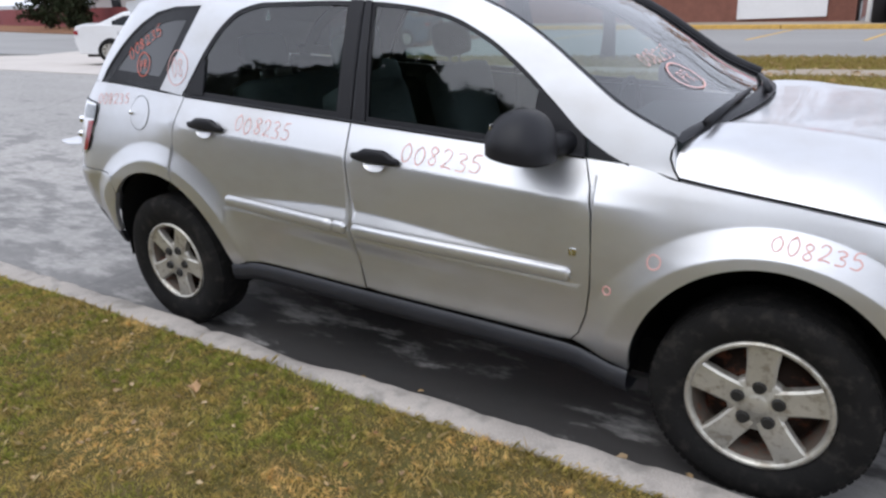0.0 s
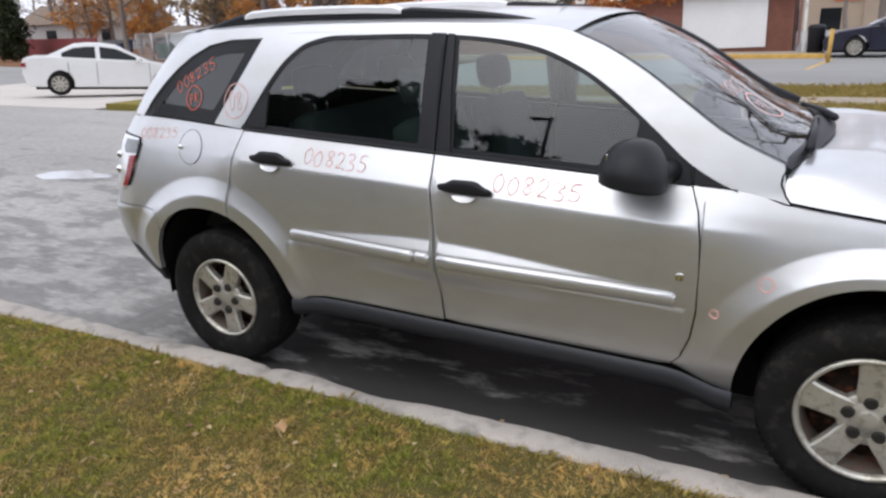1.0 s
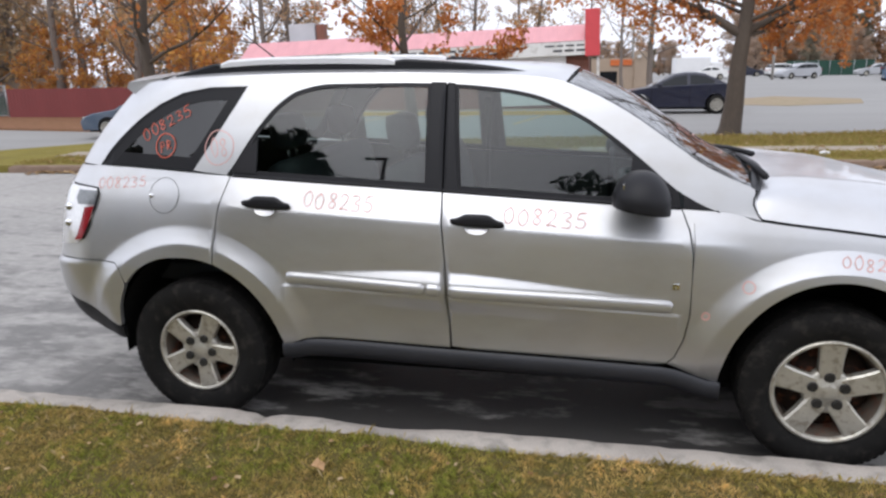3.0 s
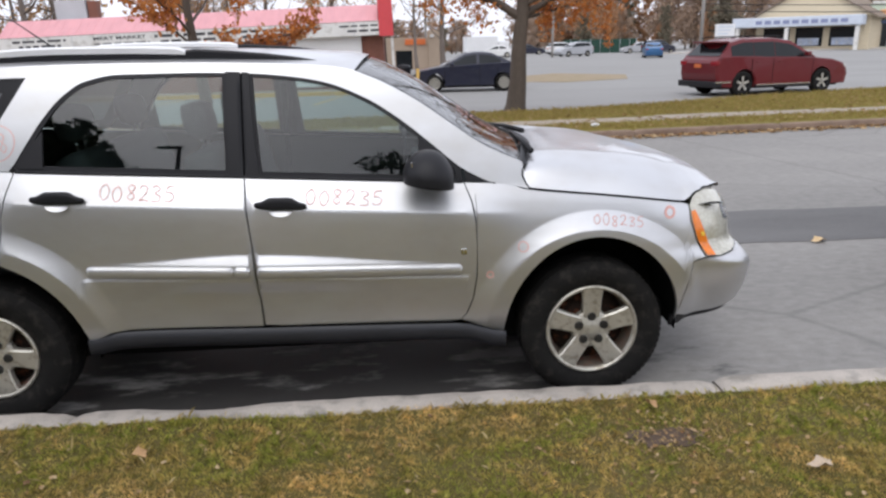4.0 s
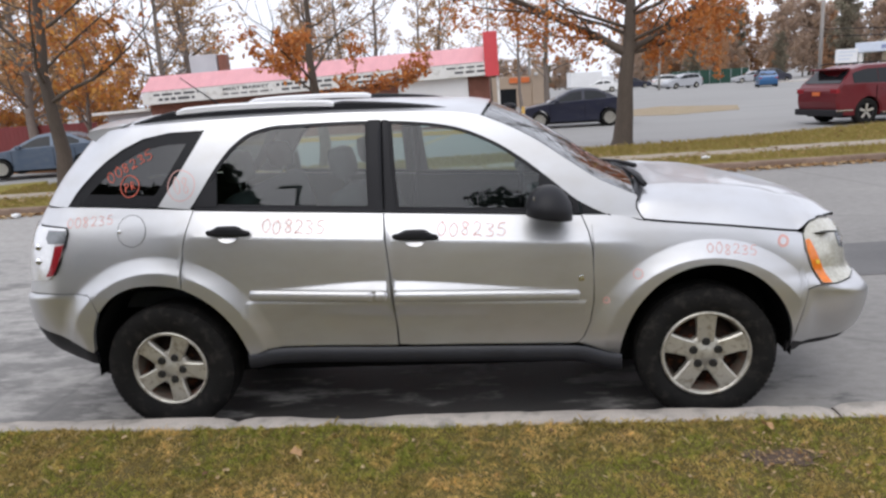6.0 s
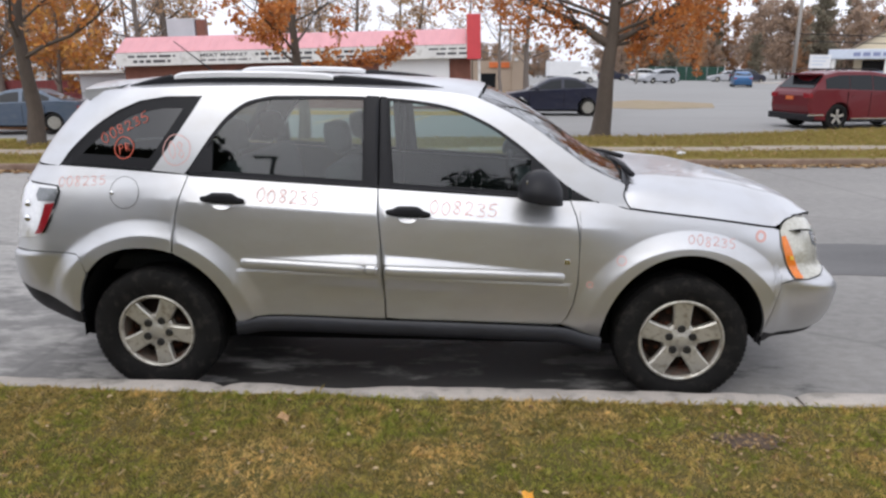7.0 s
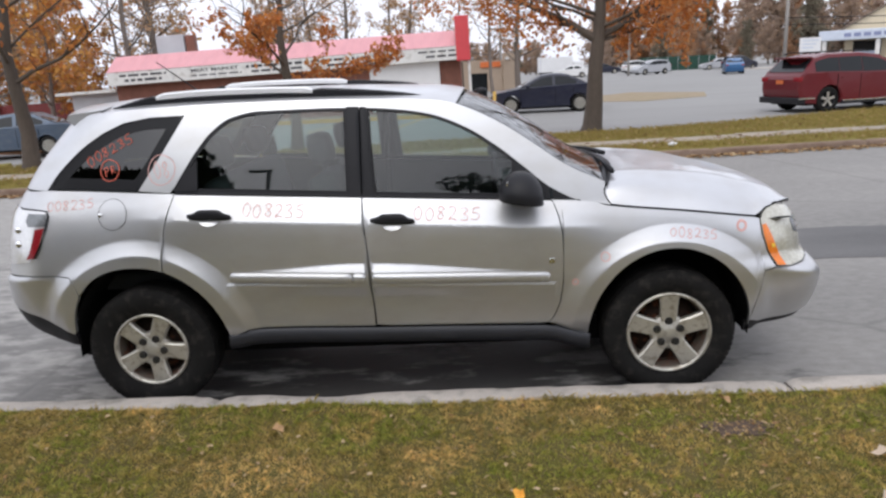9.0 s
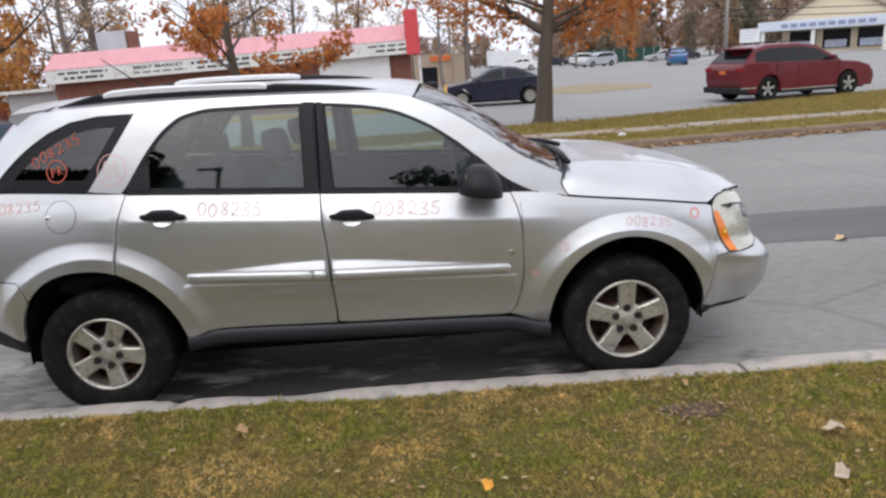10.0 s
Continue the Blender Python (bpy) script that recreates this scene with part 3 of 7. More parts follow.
for z in (1.05, 0.975):
    bm = bmesh.new()
    bmesh.ops.create_uvsphere(bm, u_segments=12, v_segments=8, radius=0.022, matrix=Matrix.Translation((-0.655, -(width(-0.655, z) + 0.002), z)))
    part("lamp_reflector", bm, CHROME, tl, "bright round reflector", smooth=True)

# sill cladding
for side, name in ((-1, "sill_cladding"), (1, "sill_cladding")):
    verts, faces = [], []
    prof = [(0.0, 0.012), (-0.012, 0.024), (-0.05, 0.026), (-0.085, 0.012), (-0.10, -0.05), (-0.10, -0.12)]
    xs = np.linspace(0.45, 2.43, 34)
    for x in xs:
        top = sill_top(min(max(x, 0.5), 2.34)) - 0.006 - 0.05 * step(2.2, 2.43, x) - 0.02 * step(0.6, 0.45, x)
        for dz, dw in prof:
            verts.append((x, side * (0.862 + dw), top + dz))
    n = len(prof)
    for c in range(len(xs) - 1):
        for r in range(n - 1):
            a = c * n + r
            faces.append((a, a + 1, a + n + 1, a + n) if side < 0 else (a, a + n, a + n + 1, a + 1))
    part_data(name, verts, faces, CLADDING, car, "grey plastic sill", smooth=True)

# door mouldings: rounded bars
def moulding(x0, x1, parent):
    for side in (-1, 1):
        verts, faces, n = [], [], 9
        xs = np.r_[x0, x0 + 0.006, np.linspace(x0 + 0.014, x1 - 0.014, 20), x1 - 0.006, x1]
        for k, x in enumerate(xs):
            s = {0: 0.55, 1: 0.85}.get(k, {len(xs) - 1: 0.5, len(xs) - 2: 0.8}.get(k, 1.0))
            for r in range(n):
                a = math.pi * (r / (n - 1) - 0.5)
                z = mould(x) + 0.027 * s * math.copysign(abs(math.sin(a)) ** 0.8, a)
                verts.append((x, side * (width(x, mould(x)) + 0.022 * s * abs(math.cos(a)) ** 0.6 - 0.002), z))
        for c in range(len(xs) - 1):
            for r in range(n - 1):
                a = c * n + r
                faces.append((a, a + n, a + n + 1, a + 1) if side < 0 else (a, a + 1, a + n + 1, a + n))
        faces += [tuple(range(n)), tuple(range((len(xs) - 1) * n, len(xs) * n))]
        part_data("side_moulding", verts, faces, SILVER, parent, "silver rubbing strip", smooth=True)


moulding(0.505, 1.165, car)
moulding(1.169, 1.238, car)
moulding(1.272, 2.218, car)

# greenhouse: skin above the belt
upper = [(x, roof_edge(x)) for x in np.linspace(-0.43, 1.75, 46)] + [(x, screen_edge(x)) for x in np.linspace(1.80, 2.515, 18)]
lower = [(2.510, 1.125), (2.530, 1.085), (2.548, 1.060), (2.50, 1.072), (2.39, belt(2.39) + 0.002)] + [(x, wtop(x) - 0.002) for x in np.linspace(2.36, 0.95, 50)] + [(0.7590, 1.633), (0.60, 1.635), (0.45, 1.635), (0.30, 1.616), (0.10, 1.613), (-0.05, 1.589), (-0.17, 1.539), (-0.28, 1.470)]
roof_side = lower + [(rear_at(1.50) + 0.02, 1.495)] + [(rear_at(1.56) + 0.01, 1.56)] + upper
skin("roof_side", roof_side, SILVER, car, pitch=0.03, rows=8, flange=0.03)
# rear pillar, behind the rear side window
pillar_d = [(x, qtop(x) - 0.001) for x in np.linspace(-0.485, -0.26, 12)] + [(-0.27, 1.49), (rear_at(1.50) + 0.022, 1.494)] + [(rear_at(z) + 0.004, z) for z in np.linspace(1.49, 1.26, 8)] + [(-0.487, 1.252)]
skin("rear_pillar", pillar_d, SILVER, car, pitch=0.02, rows=10, flange=0.02)
# pillar between the rear side window and the rear door window
cut_q = [(0.035, 1.235), (0.10, 1.325), (0.175, 1.43), (0.245, 1.535), (0.305, 1.632)]
lead = [(x, wtop(x) - 0.002) for x in np.linspace(0.215, 0.949, 31)]
skin("centre_pillar", cut_q + [(0.45, 1.634), (0.60, 1.634), (0.759, 1.632), (0.949, wtop(0.949) - 0.0015)] + lead[::-1][1:] + [(0.212, belt(0.212) + 0.004)], SILVER, car, pitch=0.02, rows=10, flange=0.02)

# windows
q_loop = [(x, qtop(x)) for x in np.linspace(-0.47, 0.255, 22)] + [(0.278, 1.608), (0.286, 1.592), (0.280, 1.573), (0.24, 1.511), (0.17, 1.404), (0.10, 1.302), (0.068, 1.262), (0.045, 1.240), (0.018, 1.230)]
q_loop += [(x, belt(x) + 0.006) for x in np.linspace(-0.02, -0.42, 6)] + [(-0.455, belt(-0.455) + 0.010), (-0.473, 1.258)]
framed("rear_side_window_frame", q_loop, 0.014, GLOSSTRIM, car, "gloss black window edge", proud=-0.005)
framed("rear_side_window_band", inset(q_loop, 0.010), 0.052, GLOSSTRIM, car, "black printed glass border", proud=-0.0065)
skin("rear_side_window", inset(q_loop, 0.012), TINTED, car, "dark tinted glass", pitch=0.04, rows=8, flange=0, proud=-0.009)
r_loop = [(x, wtop(x)) for x in np.linspace(0.225, 1.17, 30)] + [(1.172, 1.40)] + [(x, belt(x) + 0.010) for x in np.linspace(1.174, 0.25, 10)]
framed("rear_door_window_frame", r_loop, 0.021, TRIM, car, "black window frame", proud=-0.004)
skin("rear_window_corner", [(0.25, 1.255), (0.36, 1.385), (0.36, 1.225), (0.26, 1.228)], TRIM, car, "black corner panel", pitch=0.03, rows=5, flange=0.01, proud=0.001)
skin("rear_door_window", inset(r_loop, 0.014), GLASS, car, "lightly tinted glass", pitch=0.05, rows=8, flange=0, proud=-0.008)
post = [(1.168, belt(1.168) + 0.006), (1.17, 1.40), (1.166, wtop(1.166) + 0.004), (1.232, wtop(1.232) + 0.004), (1.234, belt(1.234) + 0.006)]
skin("door_post", post, TRIM, car, "black door post", pitch=0.03, rows=8, flange=0.02, proud=0.004)
skin("door_post", [(1.242, belt(1.242) + 0.006), (1.240, wtop(1.24) + 0.004), (1.272, wtop(1.272) + 0.002), (1.284, 1.4), (1.306, belt(1.306) + 0.006)], TRIM, car, "black door post", pitch=0.03, rows=8, flange=0.02, proud=0.004)
skin("door_seal", [(1.215, belt(1.215) + 0.01), (1.214, wtop(1.21) + 0.002), (1.262, wtop(1.262) + 0.002), (1.264, belt(1.264) + 0.01)], DARK, car, pitch=0.03, rows=4, flange=0, proud=-0.014)
f_loop = [(x, wtop(x)) for x in np.linspace(1.268, 2.20, 36)] + [(2.225, 1.165), (2.230, belt(2.23) + 0.008)] + [(x, belt(x) + 0.010) for x in np.linspace(2.15, 1.298, 10)] + [(1.280, 1.40)]
framed("front_door_window_frame", f_loop, 0.019, TRIM, car, "black window frame", proud=-0.004)
skin("front_door_window", inset(f_loop, 0.012), GLASS, car, "lightly tinted glass", pitch=0.05, rows=8, flange=0, proud=-0.008)
skin("mirror_sail", [(2.02, belt(2.02) + 0.008), (2.035, 1.315), (2.10, 1.268), (2.215, 1.172), (2.232, belt(2.23) + 0.008)], TRIM, car, "black mirror base panel", pitch=0.03, rows=6, flange=0.01, proud=0.001)
skin("fender_sail", [(2.246, belt(2.24) + 0.006), (2.240, 1.158), (2.30, 1.125), (2.385, 1.088), (2.38, belt(2.38) + 0.005)], TRIM, car, "black corner panel", pitch=0.02, rows=4, flange=0.01, proud=0.003)
for side in (-1, 1):
    tube("belt_seal", [(x, side * (width(x, belt(x) + 0.004) + 0.002), belt(x) + 0.005) for x in np.linspace(0.24, 2.23, 24)], 0.007, TRIM, car, 6)

# roof, hood, windshield, rear
def sheet(name, xs, ys, at, material, parent, label="", thick=0.0):
    verts = [at(x, s) for x in xs for s in ys]
    n = len(ys)
    faces = [(c * n + r, (c + 1) * n + r, (c + 1) * n + r + 1, c * n + r + 1) for c in range(len(xs) - 1) for r in range(n - 1)]
    return part_data(name, verts, faces, material, parent, label, smooth=True)


def roof_place(x, s):
    e = width(x, roof_edge(x))
    u = abs(s)
    crown = 0.062 * (1 - u**2.6)
    return (x + 0.05 * (1 - u * u) * step(1.3, 1.75, x), s * e, roof_edge(x) + crown)


sheet("roof", np.linspace(-0.43, 1.75, 40), np.linspace(-1, 1, 25), roof_place, SILVER, car)


def hood_place(x, s):
    front = step(3.30, 3.60, x)
    ws = width(min(x, 3.34), hood_gap(x)) - 0.012 - 0.20 * step(3.32, 3.58, x)
    hs = hood_gap(x) + 0.003 + 0.048 * step(3.30, 3.37, x)
    hc = hood_mid(x)
    u = abs(s)
    ridge = 0.012 * math.exp(-((u - 0.68) / 0.07) ** 2) * (1 - front)
    bow = 0.10 * (1 - u * u) * step(3.25, 3.56, x) + (0.13 * (1 - u * u) + 0.005 * u**8) * (1 - step(2.53, 2.85, x))
    return (x + bow * 0.8, s * ws, hs + (hc - hs) * (1 - u ** (16.0 - 9.0 * step(2.52, 2.9, x) - 4.2 * step(2.9, 3.5, x))) + ridge)


hood_mid = curve_of([(2.50, 1.178), (2.58, 1.188), (2.75, 1.190), (2.95, 1.180), (3.15, 1.160), (3.32, 1.126), (3.45, 1.078), (3.53, 1.022), (3.56, 0.975)])
sheet("hood", np.linspace(2.514, 3.56, 46), np.linspace(-1, 1, 61), hood_place, SILVER, car, "silver hood with dull weathered clear coat")
sheet("hood_lip", [3.56, 3.562, 3.50], np.linspace(-1, 1, 21), lambda x, s: (hood_place(3.56, s)[0] - (0.05 if x == 3.50 else 0), hood_place(3.56, s)[1] * (0.97 if x == 3.50 else 1), hood_place(3.56, s)[2] - (0.0 if x == 3.56 else 0.018)), SILVER, car)
sheet("hood_seam", np.linspace(2.55, 3.5, 16), [-1, -0.97], lambda x, s: (x, -(width(min(x, 3.34), hood_gap(x)) - (0.004 if s == -1 else 0.05)), hood_gap(x) - 0.012), DARK, car)
for side in (-1, 1):
    tube("hood_seam", [(x, side * (width(x, z) + 0.001), z) for x, z in ((2.522, 1.168), (2.513, 1.145), (2.512, 1.122), (2.528, 1.088), (2.550, 1.058))], 0.0035, DARK, car, 5)
# grille and closing panels at the nose
sheet("nose", np.linspace(0.42, 0.95, 12), np.linspace(-1, 1, 15), lambda z, s: (front_at(z) - 0.012 - 0.05 * abs(s) ** 2, s * 0.62, z), SILVER, car)
part("grille", boxed(3.60, 3.645, -0.42, 0.42, 0.74, 0.90, 0.012), TRIM, car, "black grille behind a bright bar")
sheet("tailgate", np.linspace(0.45, 1.66, 26), np.linspace(-1, 1, 15), lambda z, s: (rear_at(z) + 0.002, s * max(0.45, width(rear_at(z) + 0.006, z)), z), SILVER, car)
sheet("rear_window", np.linspace(1.24, 1.56, 8), np.linspace(-0.86, 0.86, 9), lambda z, s: (rear_at(z) - 0.004, s * width(rear_at(z) + 0.006, z), z), TINTED, car, "dark tinted tailgate glass")
sp_v, sp_f = [], []
for s in np.linspace(-1, 1, 17):
    sp_v += [(-0.18, s * 0.625, 1.704 - 0.042 * s * s), (-0.47 + 0.08 * s * s, s * 0.615, 1.684 - 0.042 * s * s), (-0.485 + 0.08 * s * s, s * 0.615, 1.650 - 0.034 * s * s), (-0.36, s * 0.62, 1.60 - 0.02 * s * s)]
for k in range(16):
    sp_f += [(4 * k + i, 4 * k + i + 1, 4 * k + i + 5, 4 * k + i + 4) for i in range(3)]
sp_f += [(0, 1, 2, 3), (67, 66, 65, 64)]
part_data("roof_spoiler", sp_v, sp_f, SILVER, car, smooth=False)


def screen_place(v, s):
    """v from the roof (0) to the cowl (1)."""
    u = abs(s)
    x = 1.75 + (2.515 - 1.75) * v
    e = width(x, screen_edge(x)) - 0.012
    bow = (1 - u * u)
    return (x + bow * (0.05 * (1 - v) + 0.11 * v), s * e, screen_edge(x) + bow * (0.055 * (1 - v) + 0.022 * v))


sheet("windshield", np.linspace(0.015, 1.0, 14), np.linspace(-1, 1, 21), screen_place, WINDSHIELD, car, "clear windshield with orange marker writing")
sheet("windshield_edge", np.linspace(0.0, 1.0, 14), [-1.0, -0.982], lambda v, s: (screen_place(v, s)[0], screen_place(v, s)[1], screen_place(v, s)[2] + 0.004), TRIM, car, "black edge seal")
sheet("windshield_edge", np.linspace(0.0, 1.0, 14), [0.955, 1.0], lambda v, s: (screen_place(v, s)[0], screen_place(v, s)[1], screen_place(v, s)[2] + 0.006 + 0.012 * (s > 0.99)), TRIM, car, "black edge seal")
tube("far_pillar_trim", [(screen_place(v, 1.0)[0], screen_place(v, 1.0)[1] + 0.012, screen_place(v, 1.0)[2] + 0.012) for v in np.linspace(0, 0.98, 12)], 0.026, TRIM, car, 8, "black pillar trim")
sheet("cowl", [0, 0.3, 0.6, 1.0], np.linspace(-1, 1, 21), lambda v, s: (screen_place(1, s)[0] - 0.03 + (0.05 + 0.02 * (1 - s * s)) * v, s * (0.80 - 0.004 * v), screen_place(1, s)[2] + 0.008 - 0.012 * s**8 + 0.010 * math.sin(v * 3.1) - 0.012 * v), TRIM, car, "black plastic cowl under the wipers")
for y0, y1 in ((-0.68, 0.02), (0.0, 0.62)):
    a, b = screen_place(0.98, y0 / 0.8), screen_place(0.955, y1 / 0.8)
    tube("wiper", [(a[0] + 0.05, a[1], a[2] + 0.02), ((a[0] + b[0]) / 2 + 0.03, (a[1] + b[1]) / 2, (a[2] + b[2]) / 2 + 0.022), (b[0], b[1], b[2] + 0.008)], [0.016, 0.012, 0.008], TRIM, car, 6)

# roof rails
def rail(side):
    path = [(-0.14, 1.668), (-0.02, 1.700), (0.13, 1.729), (0.40, 1.739), (0.70, 1.737), (0.96, 1.727), (1.25, 1.706), (1.45, 1.682), (1.60, 1.655)]
    lean = 0.026 if side > 0 else 0.0
    f = curve_of([(x, z + lean * step(-0.14, 0.0, x) * (1 - step(1.45, 1.6, x))) for x, z in path])
    yy = lambda x: side * (0.585 - 0.02 * step(1.0, 1.6, x))
    def bar(a, b, material, lab, hw, top, low, n=40):
        verts, faces = [], []
        for x in np.linspace(a, b, n):
            hi, lo = top(x), low(x)
            for dy, z in ((-hw, lo), (-hw, max(lo, hi - 0.010)), (-hw * 0.6, hi), (hw * 0.6, hi), (hw, max(lo, hi - 0.010)), (hw, lo)):
                verts.append((x, yy(x) + dy, z))
        faces = [(c * 6 + r, c * 6 + r + 1, c * 6 + r + 7, c * 6 + r + 6) for c in range(n - 1) for r in range(5)]
        faces += [(5, 4, 3, 2, 1, 0), tuple(range((n - 1) * 6, n * 6))]
        return part_data("roof_rail", verts, faces, material, car, lab)

    inlay = lambda x: step(0.08, 0.16, x) * (1 - step(0.93, 1.0, x))
    bar(-0.14, 1.60, TRIM, "black rail with a foot at each end", 0.019, lambda x: f(x) - 0.028 * inlay(x), lambda x: min(f(x) - 0.022, roof_place(x, 0.86)[2] - 0.004))
    bar(0.11, 0.975, RAIL, "satin silver rail inlay", 0.023, lambda x: f(x) + 0.006 * inlay(x) - 0.012 * (1 - inlay(x)), lambda x: f(x) - 0.027)


rail(-1), rail(1)
tube("antenna", [(0.0, 0.42, 1.70), (-0.30, 0.42, 1.93)], [0.006, 0.003], TRIM, car, 6)

# handles, fuel flap, badge, mirror
def handle(x, z):
    for side in (-1, 1):
        w = width(x, z)
        bm = bmesh.new()
        bmesh.ops.create_uvsphere(bm, u_segments=24, v_segments=14, radius=1)
        for vert in bm.verts:
            a, b, c = vert.co
            sq = lambda t, p: math.copysign(abs(t) ** p, t)
            vert.co = (x + 0.118 * sq(a, 0.55), side * (w + 0.014) + 0.016 * sq(b, 0.7), z + 0.018 * sq(c, 0.6) * (1.0 + 1.1 * math.exp(-(a / 0.40) ** 4) * (c > 0)) - 0.056 * 0.118 * a)
        part("door_handle", bm, TRIM, car, "black pull handle", smooth=True)
        verts, faces, n = [], [], 12
        for k in range(n + 1):
            t = math.pi * k / n
            u, d = math.cos(t), math.sin(t)
            for f, out in ((0.0, -0.004), (0.5, 0.004), (1.0, 0.011)):
                verts.append((x + 0.055 * u, side * (width(x + 0.055 * u, z - 0.014 - 0.036 * d * f) + 0.003 + out * min(1, 2.2 * d)), z - 0.014 - 0.036 * d * f))
        for k in range(n):
            for r in range(2):
                q = 3 * k + r
                faces.append((q, q + 1, q + 4, q + 3) if side < 0 else (q, q + 3, q + 4, q + 1))
        part_data("handle_cup", verts, faces, SILVER, car, "pale finger recess", smooth=True)


handle(0.430, 1.096), handle(1.398, 1.036)
fx, fz = -0.112, 1.118
part_data("fuel_flap", *panel_data([(fx + 0.078 * math.cos(a), fz + 0.078 * math.sin(a)) for a in np.linspace(0, 2 * math.pi, 29)[:-1]], proud=0.003, pitch=0.02, rows=8, flange=0.006), SILVER, car, "round silver fuel flap", smooth=True)
v, f = ring_data([(fx + 0.0825 * math.cos(a), fz + 0.0825 * math.sin(a)) for a in np.linspace(0, 2 * math.pi, 29)[:-1]], 0.0022, 0.001, 0.004)
part_data("fuel_flap_gap", v, f, DARK, car, "dark shut line")
knob = bmesh.new()
bmesh.ops.create_uvsphere(knob, u_segments=10, v_segments=6, radius=0.012, matrix=Matrix.Translation((fx - 0.068, -(width(fx - 0.068, fz) + 0.006), fz)))
part("fuel_flap_catch", knob, CHROME, car, smooth=True)
part("door_badge", boxed(2.212, 2.240, -(width(2.226, 0.788) + 0.006), -(width(2.226, 0.788) - 0.004), 0.776, 0.802, 0.004), CHROME, car, "small bright badge")
for side in (-1, 1):
    bm = bmesh.new()
    bmesh.ops.create_uvsphere(bm, u_segments=28, v_segments=18, radius=1)
    for vert in bm.verts:
        x, y, z = vert.co
        sq = lambda t, p: math.copysign(abs(t) ** p, t)
        if z < 0:
            flat = min(1.0, 3.0 * (1 + z)) / max(0.05, math.sqrt(max(0.0, 1 - z * z)))
            x, y = x * max(1.0, flat), y * max(1.0, flat)
        x, y = sq(x, 0.85), sq(y, 0.88)
        z = max(z, -0.62)
        back = 1.0 - 0.22 * max(0.0, z)
        vert.co = (2.066 + 0.112 * x * (back if x > 0 else 1.0) + 0.020 * max(z, 0.0), side * (0.985 + 0.122 * y - 0.022 * max(z, 0.0)), 1.168 + (0.106 * z if z > 0 else 0.070 * z) - 0.016 * x)
    mirror = part("side_mirror", bm, TRIM, car, "black folding side mirror", smooth=True)
    tube("mirror_arm", [(2.165, side * 0.80, 1.142), (2.135, side * 0.88, 1.146), (2.09, side * 0.955, 1.158)], [0.042, 0.043, 0.045], TRIM, mirror, 10)
    part("mirror_glass", boxed(1.990, 1.996, side * 0.985 - 0.075, side * 0.985 + 0.075, 1.15, 1.235, 0.002), CHROME, mirror)

